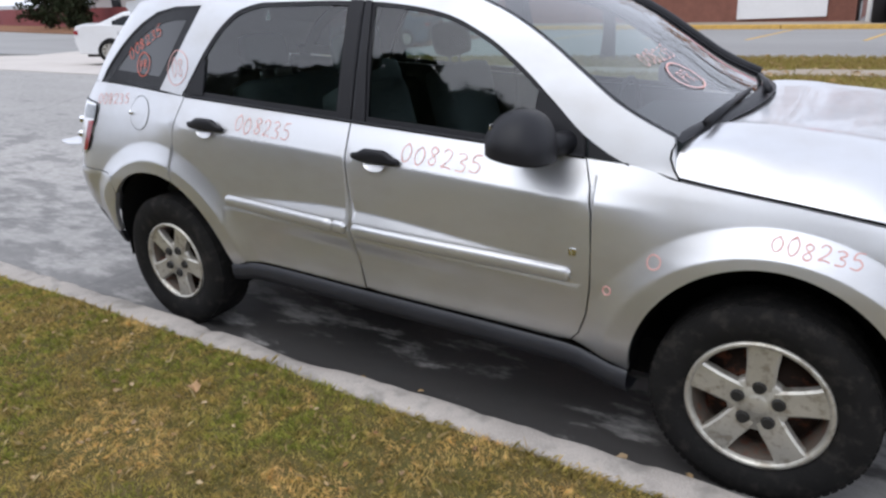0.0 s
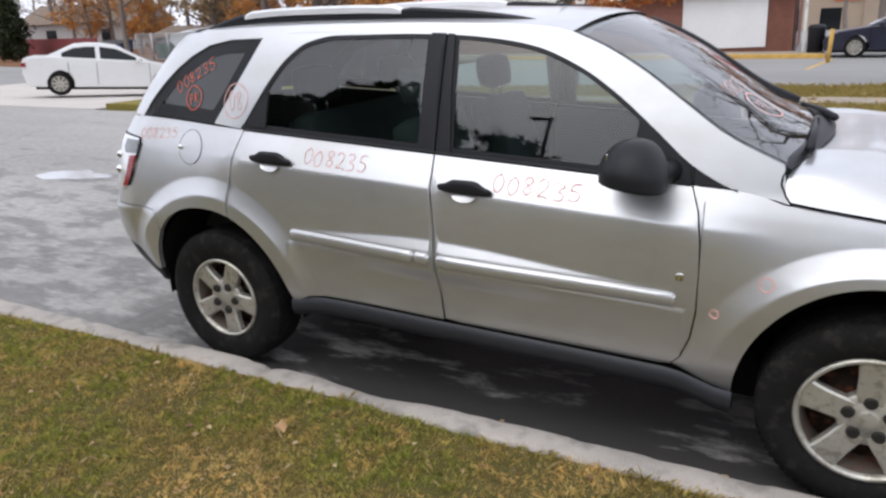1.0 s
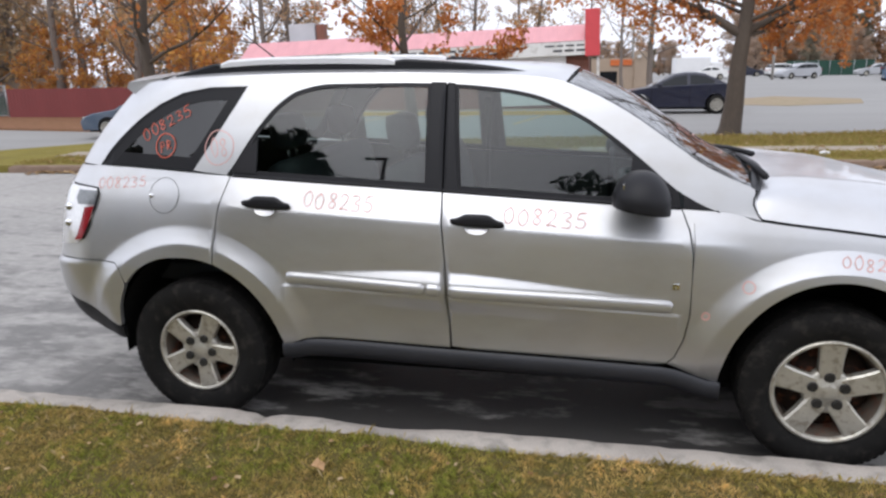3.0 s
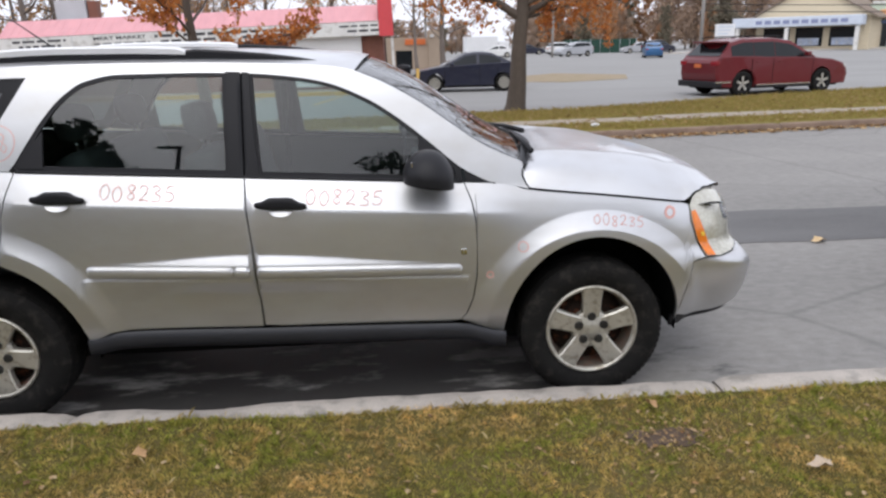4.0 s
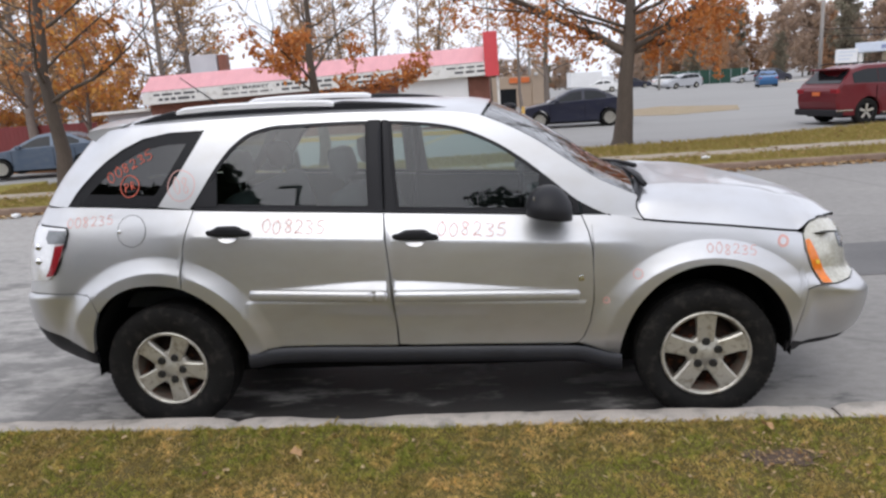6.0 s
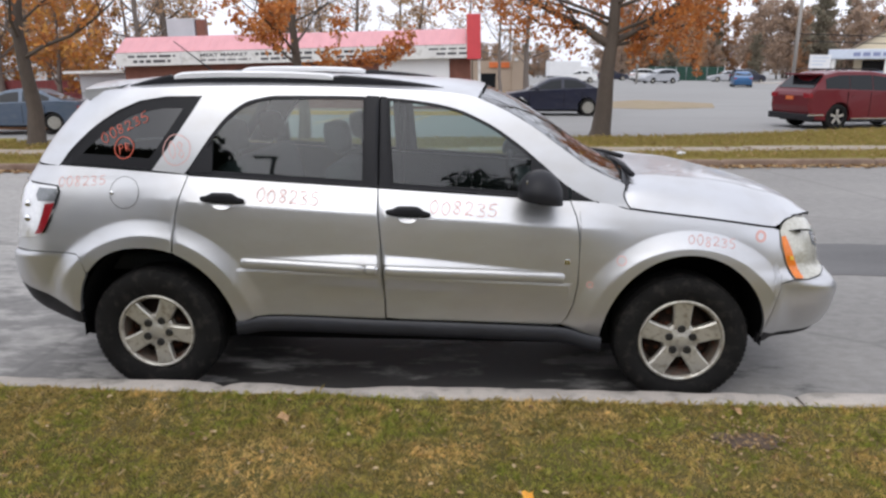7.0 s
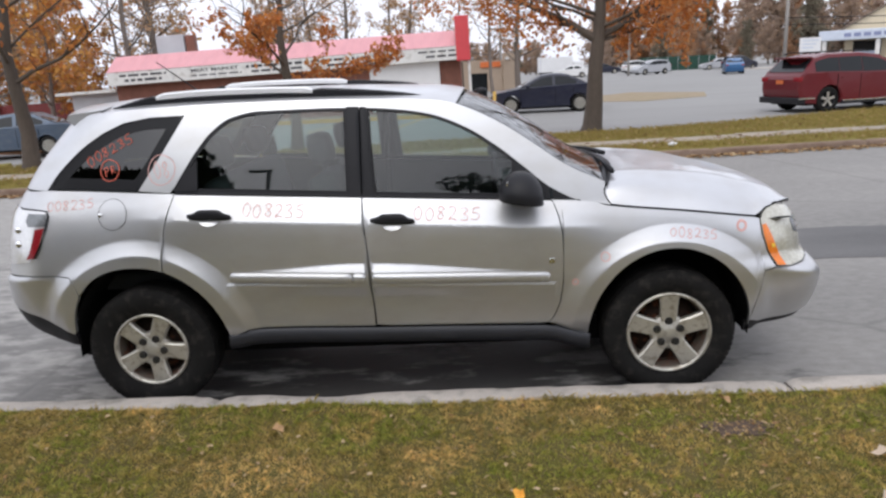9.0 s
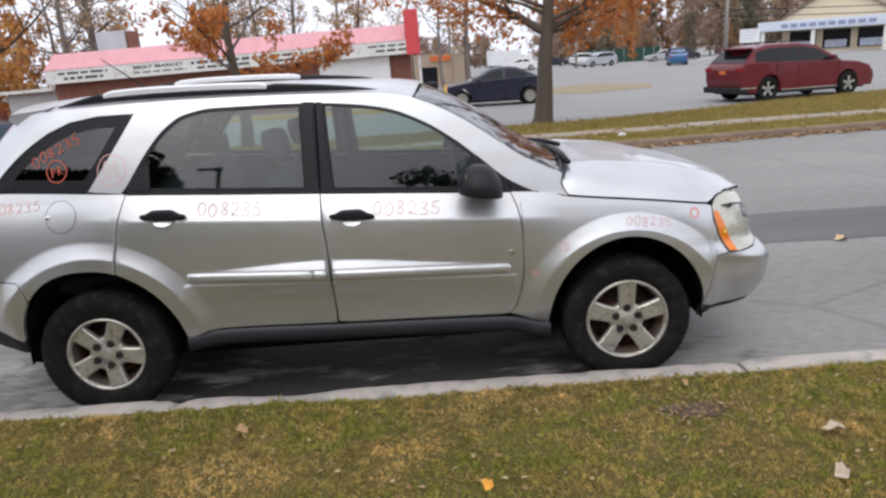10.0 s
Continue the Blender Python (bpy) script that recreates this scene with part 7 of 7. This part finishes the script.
wire = thing("overhead_wire", "pair of black utility wires above the lane", "wire")
for dz in (0.0, 0.35):
    tube("wire", [(x, 23.0 - 0.05 * (x + 20), 6.0 + dz + 0.0012 * (x + 22) ** 2 * 0.25 + 0.012 * (x + 22)) for x in np.linspace(-70, 6, 30)], 0.018, TRIM, wire, 5)


def utility_pole(at, tall, label):
    p = thing("utility_pole", label, "pole", at, group="utility poles")
    tube("pole", [(0, 0, -0.1), (0, 0, tall)], [0.15, 0.10], mat("weathered_pole", (0.30, 0.28, 0.26), rough=0.9, var=0.2, stretch=(1, 1, 0.1)), p, 10)
    part("crossarm", boxed(-1.0, 1.0, -0.06, 0.06, tall - 0.8, tall - 0.68, 0.01), BARK, p)
    for x in (-0.85, 0.85):
        tube("insulator", [(x, 0, tall - 0.68), (x, 0, tall - 0.5)], [0.05, 0.03], GREYBOX, p, 8)
    return p


utility_pole((25.2, 50, 0), 9.5, "tall grey utility pole by the shop")
utility_pole((20.5, 80, 0), 6.0, "grey utility pole at the lot's edge")
utility_pole((5.2, 66, 0), 6.0, "slim grey pole beyond the parked sedan")
far_wire = thing("lot_wire", "thin wires strung between the far poles", "wire")
for dz in (0, 0.5):
    tube("wire", [(25.2 + 40 * k / 8, 50 + 2 * k / 8, 3.4 + dz + 0.02 * (k - 4) ** 2) for k in range(9)], 0.03, TRIM, far_wire, 4)
board = thing("roadside_sign", "white roadside sign board on two posts", "sign", (27.0, 50, 0))
part("panel", boxed(-0.75, 0.75, -0.08, 0.08, 1.75, 2.75, 0.02), WHITEWALL, board)
for x in (-0.6, 0.6):
    part("post", boxed(x - 0.05, x + 0.05, -0.05, 0.05, 0, 1.8), STEEL, board)
for k in range(3):
    part("letter_bar", boxed(-0.6, 0.6 - 0.2 * k, -0.09, -0.075, 2.5 - 0.25 * k, 2.6 - 0.25 * k), CANOPY, board)
hedge = thing("green_screen_fence", "dark green screened fence beyond the lot", "fence", (33, 104, 0))
part("screen", boxed(-5.5, 5.5, -0.04, 0.04, 0, 2.0, 0.01), mat("dark_green_screen", (0.012, 0.05, 0.034), rough=0.8, var=0.3, scale=1.5, fine=12), hedge)
for k in range(7):
    tube("post", [(-4.5 + 1.5 * k, -0.06, 0), (-4.5 + 1.5 * k, -0.06, 2.0)], 0.04, STEEL, hedge, 6)


# ---- parked and passing cars, in plainer form ----
def plain_car(label, at, turn, length, tall, wide, material, kind="sedan", wheel_r=0.32, group="", glass=None, detail=True):
    """x forward, rear bumper at x = 0, centred on y."""
    c = thing("parked_car", label, "car", at, turn, group)
    L, H, W = length, tall, wide / 2
    wr, wf = L * 0.19, L * 0.79
    clear = 0.19 if kind == "sedan" else 0.24
    if kind == "sedan":
        top = [(0.0, 0.62 * H), (0.012 * L, 0.70 * H), (0.05 * L, 0.735 * H), (0.15 * L, 0.745 * H), (0.5 * L, 0.69 * H), (0.72 * L, 0.66 * H), (0.90 * L, 0.57 * H), (0.98 * L, 0.47 * H), (L, 0.36 * H)]
        glass_low = [(0.12 * L, 0.735 * H), (0.72 * L, 0.665 * H)]
        glass_top = [(0.285 * L, 0.97 * H), (0.36 * L, H), (0.44 * L, H), (0.52 * L, 0.965 * H)]
    else:
        top = [(0.0, 0.58 * H), (0.010 * L, 0.64 * H), (0.03 * L, 0.69 * H), (0.15 * L, 0.695 * H), (0.5 * L, 0.66 * H), (0.70 * L, 0.645 * H), (0.86 * L, 0.60 * H), (0.95 * L, 0.53 * H), (0.985 * L, 0.44 * H), (L, 0.33 * H)]
        glass_low = [(0.025 * L, 0.68 * H), (0.735 * L, 0.635 * H)]
        glass_top = [(0.110 * L, 0.925 * H), (0.20 * L, 0.98 * H), (0.42 * L, 0.985 * H), (0.55 * L, 0.935 * H)]
    low = [(0.985 * L, clear + 0.03)]
    arch_r = wheel_r * 1.18
    for cx in (wf, wr):
        low += [(cx + arch_r * math.cos(t), wheel_r + arch_r * math.sin(t)) for t in np.linspace(-0.25, math.pi + 0.25, 13)]
    low += [(0.02 * L, clear + 0.06), (0.0, 0.40 * H)]
    loop = top + low
    n = len(loop)
    cx, cz = L / 2, 0.45 * H
    verts, faces = [], []
    for y, s in ((-W, 0.955), (-W + 0.03, 0.985), (-W + 0.10, 1.0), (W - 0.10, 1.0), (W - 0.03, 0.985), (W, 0.955)):
        for x, z in loop:
            t = abs(x / L - 0.5) * 2
            taper = 1 - 0.10 * t**4
            verts.append((cx + (x - cx) * (s if abs(y) == W else 1.0), y * taper, cz + (z - cz) * (s if abs(y) == W else 1.0)))
    for r in range(5):
        for k in range(n):
            a, b = r * n + k, r * n + (k + 1) % n
            faces.append((a, b, b + n, a + n))
    faces += [tuple(range(n))[::-1], tuple(range(5 * n, 6 * n))]
    body = part_data("body", verts, faces, material, c)
    bm = bmesh.new()
    bm.from_mesh(body.data)
    bmesh.ops.triangulate(bm, faces=[f for f in bm.faces if len(f.verts) > 4])
    bmesh.ops.recalc_face_normals(bm, faces=bm.faces[:])
    bm.to_mesh(body.data)
    bm.free()
    # cabin: a painted shell with each pane set into it
    wb, wt = W - 0.07, W - 0.25
    outline = [glass_low[0]] + glass_top + [glass_low[1]]

    def yat(z):
        return wb + (wt - wb) * (z - 0.66 * H) / (0.34 * H)

    m, gv, gf = len(outline), [], []
    for y, dz in ((-1.0, 0.0), (-0.86, 0.022), (0.0, 0.04), (0.86, 0.022), (1.0, 0.0)):
        gv += [(x, y * yat(z), z + (dz if 0 < q < m - 1 else 0)) for q, (x, z) in enumerate(outline)]
    gf = [(r * m + q, r * m + q + 1, r * m + m + q + 1, r * m + m + q) for r in range(4) for q in range(m - 1)]
    gf += [tuple(range(m))[::-1], tuple(range(4 * m, 5 * m))]
    part_data("cabin", gv, gf, material, c)
    (xa, za), (xb, zb) = glass_low
    belt_z = lambda x: za + (zb - za) * (x - xa) / (xb - xa) + 0.025
    roof_z = [(xa, za)] + glass_top + [(xb, zb)]

    def top_z(x):
        for (p, q), (r, t) in zip(roof_z[:-1], roof_z[1:]):
            if p <= x <= r:
                return q + (t - q) * (x - p) / max(r - p, 1e-6)
        return za

    cuts = (0.215, 0.40, 0.425, 0.665) if kind == "sedan" else (0.105, 0.266, 0.269, 0.421, 0.425, 0.712)
    for side in (-1, 1):
        for x0, x1 in zip(cuts[::2], cuts[1::2]):
            xs = np.linspace(x0 * L, x1 * L, 9)
            low_e = [(x, belt_z(x)) for x in xs]
            high_e = [(x, max(belt_z(x) + 0.012, top_z(x) - 0.055 * H)) for x in xs]
            pv = [(x, side * (yat(z) + 0.006), z) for x, z in low_e + high_e]
            part_data("side_window", pv, [(q, q + 1, 10 + q, 9 + q) for q in range(8)], glass or STOREGLASS, c, "dark side glass")
        if detail:
            for x in (0.44 * L, 0.27 * L):
                part("door_handle", boxed(x, x + 0.16, min(side * W * 0.985, side * (W + 0.012)), max(side * W * 0.985, side * (W + 0.012)), 0.575 * H, 0.575 * H + 0.03, 0.006), material, c)
            for x in (0.40 * L, 0.245 * L, 0.70 * L):
                part("door_gap", boxed(x, x + 0.012, min(side * (W - 0.03), side * (W + 0.0015)), max(side * (W - 0.03), side * (W + 0.0015)), clear + 0.12, 0.64 * H), DARK, c)
            mv = boxed(0.625 * L, 0.625 * L + 0.14, min(side * (W - 0.02), side * (W + 0.17)), max(side * (W - 0.02), side * (W + 0.17)), 0.67 * H, 0.67 * H + 0.13, 0.03)
            part("side_mirror", mv, material, c, smooth=True)
        part("headlight", boxed(0.925 * L, 0.975 * L, min(side * W * 0.55, side * W * 0.9), max(side * W * 0.55, side * W * 0.9), 0.43 * H, 0.50 * H, 0.02), LENS, c)
        part("tail_lamp", boxed(-0.012 if kind == "sedan" else -0.01, 0.10, min(side * W * 0.62, side * W * 0.93), max(side * W * 0.62, side * W * 0.93), 0.54 * H, 0.62 * H, 0.015), REDLENS, c)
    for name, (p, q), (r, t) in (("windshield", glass_low[1], glass_top[3]), ("rear_window", glass_low[0], glass_top[0])):
        off = 0.012 if name == "windshield" else -0.012
        pa, pb = (p + (r - p) * 0.08, q + (t - q) * 0.08), (p + (r - p) * 0.93, q + (t - q) * 0.93)
        pv = [(x + off, y * (yat(z) - 0.07), z + 0.01) for x, z in (pa, pb) for y in (-1, 0, 1)]
        part_data(name, pv, [(0, 1, 4, 3), (1, 2, 5, 4)], glass or STOREGLASS, c, "dark glass")
    if kind != "sedan":
        part("lower_cladding", boxed(wr + arch_r, wf - arch_r, -W - 0.006, W + 0.006, clear - 0.02, clear + 0.10, 0.02), TRIM, c, "black sill cladding")
        for side in (-1, 1):
            part("sill_strip", boxed(wr + arch_r + 0.05, wf - arch_r - 0.05, side * (W + 0.004) - 0.008, side * (W + 0.004) + 0.008, clear + 0.07, clear + 0.10), CHROME, c, "thin bright sill strip")
            part("rear_corner_strip", boxed(-0.02, wr - arch_r, side * (W - 0.03) - 0.008, side * (W - 0.03) + 0.008, clear + 0.17, clear + 0.21), CHROME, c)
        part("rear_bumper", boxed(-0.03, 0.22, -W * 0.96, W * 0.96, clear + 0.03, clear + 0.22, 0.03), TRIM, c, "black lower bumper")
        for side in (-1, 1):
            tube("roof_rail", [(0.12 * L, side * (yat(H) - 0.02), H + 0.01), (0.16 * L, side * (yat(H) - 0.02), H + 0.05), (0.44 * L, side * (yat(H) - 0.02), H + 0.05), (0.48 * L, side * (yat(H) - 0.02), H + 0.01)], 0.018, TRIM, c, 6)
        part("roof_spoiler", boxed(0.045 * L, 0.11 * L, -(W - 0.30), W - 0.30, 0.925 * H, 0.955 * H, 0.012), material, c)
        part("plate", boxed(-0.02, 0.01, -0.16, 0.16, 0.50 * H, 0.565 * H), ORANGE, c, "small tan number plate")
    part("underside", boxed(0.06 * L, 0.94 * L, -W * 0.8, W * 0.8, clear - 0.03, clear + 0.2), DARK, c)
    for x in (wr, wf):
        for side in (-1, 1):
            hub = new("wheel")
            hub.parent = c
            hub.matrix_local = pose(x, side * (W - 0.13), wheel_r, 0, 0, 0 if side < 0 else 180)
            lathe("tyre", [(wheel_r * 0.62, -0.10), (wheel_r * 0.7, -0.125), (wheel_r * 0.92, -0.12), (wheel_r, -0.09), (wheel_r, 0.09), (wheel_r * 0.6, 0.1)], RUBBER, hub, 28)
            rim = lathe("rim", [(wheel_r * 0.66, -0.112), (wheel_r * 0.62, -0.118), (wheel_r * 0.58, -0.08), (wheel_r * 0.56, 0.02), (0.0, 0.03)], TRIM if kind != "sedan" else ALLOY, hub, 28)
            for k in range(5 if kind != "sedan" else 9):
                a = 2 * math.pi * k / (5 if kind != "sedan" else 9) + 0.3
                co, si, r1, w = math.cos(a), math.sin(a), wheel_r * 0.63, (0.028 if kind != "sedan" else 0.02)
                q = [(r, t) for r, t in ((0.03, -w), (r1, -w * 1.3), (r1, w * 1.3), (0.03, w))]
                sv = [(co * r - si * t, y, si * r + co * t) for y in (-0.112, -0.07) for r, t in q]
                part_data("spoke", sv, [(0, 1, 2, 3), (0, 4, 5, 1), (1, 5, 6, 2), (2, 6, 7, 3), (3, 7, 4, 0)], ALLOY, rim)
    return c


WHITEPAINT = paint("white_car_paint", (0.72, 0.72, 0.71), rough=0.3, dirt=0.1)
REDPAINT = paint("dark_red_car_paint", (0.135, 0.007, 0.012), metal=0.25, rough=0.32, dirt=0.02, coat=0.25)
BLACKPAINT = paint("black_car_paint", (0.007, 0.009, 0.026), rough=0.3, dirt=0.03, coat=0.25)
BLUEGREY = paint("blue_grey_car_paint", (0.07, 0.10, 0.145), metal=0.4, rough=0.35, dirt=0.10)
SILVER2 = paint("grey_car_paint", (0.42, 0.43, 0.45), metal=0.5, rough=0.35, dirt=0.15)
BLUEPAINT = paint("blue_car_paint", (0.03, 0.12, 0.28), metal=0.3, rough=0.35, dirt=0.1)

plain_car("dark red crossover parked on the lot, black lower trim", (11.35, 17.9, 0.012), 13, 4.95, 1.70, 1.93, REDPAINT, "suv", 0.37, "cars on the lot")
plain_car("dark navy sedan parked nose towards the shop", (6.85, 23.5, 0.012), 180, 4.3, 1.40, 1.74, BLACKPAINT, "sedan", 0.32, "cars on the lot")
white_car = plain_car("white sedan on the concrete driveway apron", (-18.2, 9.95, -0.05), 53, 4.8, 1.46, 1.82, WHITEPAINT, "sedan", 0.33)
white_car.matrix_world = pose(-18.2, 9.95, -0.05, 0, 4, 53)
plain_car("blue-grey sedan standing on the lane by the fence", (-11.5, 19.7, -0.36), 193, 4.4, 1.38, 1.74, BLUEGREY, "sedan", 0.31)
far = [
    (17.0, 86, 175, WHITEPAINT, "sedan"), (22.5, 92, 10, WHITEPAINT, "suv"), (26.0, 84, 200, SILVER2, "suv"), (15.0, 96, 90, SILVER2, "suv"),
    (27.5, 66, 75, BLUEPAINT, "sedan"), (33.0, 84, 30, BLACKPAINT, "suv"),
    (20.0, 104, 0, BLACKPAINT, "sedan"), (38.0, 95, 180, SILVER2, "sedan"),
]
names = {id(WHITEPAINT): "white", id(SILVER2): "grey", id(BLUEPAINT): "blue", id(BLACKPAINT): "black"}
for x, y, turn, m, kind in far:
    plain_car("distant %s %s parked on the far lot" % (names[id(m)], "sedan" if kind == "sedan" else "crossover"), (x, y, 0.012), turn, 4.6, 1.45 if kind == "sedan" else 1.68, 1.8, m, kind, 0.32, "cars on the far lot", detail=False)
van = thing("box_truck", "white box truck standing beyond the lot", "truck", (11.5, 92, 0.012), 8)
part("box", boxed(0, 4.2, -1.05, 1.05, 0.7, 2.6, 0.03), WHITEWALL, van)
part("cab", boxed(4.25, 5.8, -1.0, 1.0, 0.45, 2.0, 0.18), WHITEWALL, van)
part("windshield", boxed(5.2, 5.84, -0.85, 0.85, 1.25, 1.85, 0.05), STOREGLASS, van)
part("chassis", boxed(0.2, 5.7, -0.8, 0.8, 0.35, 0.72), DARK, van)
for x in (0.9, 4.9):
    for y in (-0.85, 0.85):
        w = lathe("wheel", [(0.2, -0.1), (0.36, -0.12), (0.4, -0.08), (0.4, 0.08), (0.2, 0.1)], RUBBER, van, 20)
        w.matrix_local = pose(x, y, 0.4)

for x, y, z, label in ((5.78, 9.45, 0.135, "crumpled white paper scrap on the verge"), (-6.45, 7.02, 0.012, "crumpled white paper scrap in the gutter")):
    bm = bmesh.new()
    bmesh.ops.create_icosphere(bm, subdivisions=2, radius=1)
    for v in bm.verts:
        k = 1 + 0.5 * noise.noise(v.co * 2.3 + Vector((x, y, 0)))
        v.co = Vector((v.co.x * 0.085 * k, v.co.y * 0.06 * k, max(0.0, 0.03 + v.co.z * 0.045 * k)))
    scrap = part("paper_scrap", bm, WHITEWALL, None, label)
    scrap.location = (x, y, z)
    tagged(scrap, category="litter")
v, f = leaf_data((5.56, 1.61, 0.014), 0.11, 0.4, 0.25, 700)
ob = part_data("fallen_leaf", v, f, mat("pale_leaf", (0.62, 0.45, 0.25), rough=0.8, var=0.25, scale=40, fine=200, bump=0.1), None, "pale tan leaf lying flat on the asphalt")
tagged(ob, category="leaf")

# ---- roadside things beyond the silver car ----
lot_sign = thing("post_sign", "white two-post lot sign with a red strip below", "sign", (15.35, 13.2, 0.12), 12)
for x in (0.0, 1.55):
    part("post", boxed(x - 0.06, x + 0.06, -0.06, 0.06, 0.0, 1.98, 0.012), WHITEWALL, lot_sign)
part("panel", boxed(0.10, 1.45, -0.03, 0.03, 0.95, 1.92, 0.01), WHITEWALL, lot_sign)
strip = part("red_strip", boxed(0.10, 1.45, -0.03, 0.03, 0.52, 0.84, 0.01), REDPOST, lot_sign, "red strip with white marks")
for k in range(4):
    part("letter_bar", boxed(0.17 + 0.32 * k, 0.40 + 0.32 * k, -0.036, -0.029, 0.63, 0.73), WHITEWALL, strip)

truck = thing("pickup_truck", "silver-grey pickup truck parked ahead along the kerb", "truck", (6.06, 0.0, 0.0))
part_data("bed", [(x, y, z) for x in (0.06, 2.0) for y, z in ((-0.90, 0.62), (-0.95, 0.95), (-0.93, 1.36), (0.93, 1.36), (0.95, 0.95), (0.90, 0.62))], [(0, 1, 2, 3, 4, 5)[::-1], (6, 7, 8, 9, 10, 11)] + [(k, (k + 1) % 6, 6 + (k + 1) % 6, 6 + k) for k in range(6)], SILVER2, truck)
part("tailgate", boxed(0.02, 0.07, -0.76, 0.76, 0.70, 1.34, 0.015), SILVER2, truck)
for side in (-1, 1):
    part("tail_lamp", boxed(0.03, 0.16, side * 0.80 - 0.06, side * 0.80 + 0.06, 0.82, 1.02, 0.02), REDLENS, truck)
    part("bed_corner", boxed(0.02, 0.11, side * 0.89 - 0.055, side * 0.89 + 0.055, 1.04, 1.40, 0.02), TRIM, truck, "black corner trim")
bumper = part("rear_bumper", boxed(-0.20, 0.04, -0.97, 0.97, 0.53, 0.75, 0.035), mat("dull_chrome", (0.45, 0.46, 0.47), rough=0.3, metal=0.9, var=0.1, bump=0), truck, "dull chrome step bumper")
part("step_pad", boxed(-0.19, 0.04, -0.93, 0.93, 0.75, 0.775, 0.01), TRIM, bumper, "black step pad")
cab = boxed(2.02, 4.2, -0.94, 0.94, 0.45, 1.25, 0.06)
part("cab", cab, SILVER2, truck)
top_v = [(2.1, -0.86, 1.24), (4.1, -0.86, 1.24), (3.5, -0.72, 1.78), (2.25, -0.72, 1.78)]
part_data("cab_top", top_v + [(x, -y, z) for x, y, z in top_v], [(0, 1, 2, 3), (4, 7, 6, 5), (0, 4, 5, 1), (1, 5, 6, 2), (2, 6, 7, 3), (3, 7, 4, 0)], STOREGLASS, truck, "dark cab windows")
part("roof", boxed(2.22, 3.52, -0.73, 0.73, 1.77, 1.83, 0.025), SILVER2, truck)
part("hood", boxed(4.15, 5.3, -0.92, 0.92, 0.50, 1.14, 0.08), SILVER2, truck)
part("chassis", boxed(0.2, 5.1, -0.6, 0.6, 0.30, 0.62), DARK, truck)
for x in (1.05, 4.45):
    for side in (-1, 1):
        w = lathe("wheel", [(0.0, -0.04), (0.20, -0.06), (0.235, -0.11), (0.36, -0.12), (0.385, -0.08), (0.385, 0.08), (0.2, 0.1)], RUBBER, truck, 28)
        w.matrix_local = pose(x, side * 0.84, 0.385, 0, 0, 0 if side < 0 else 180)
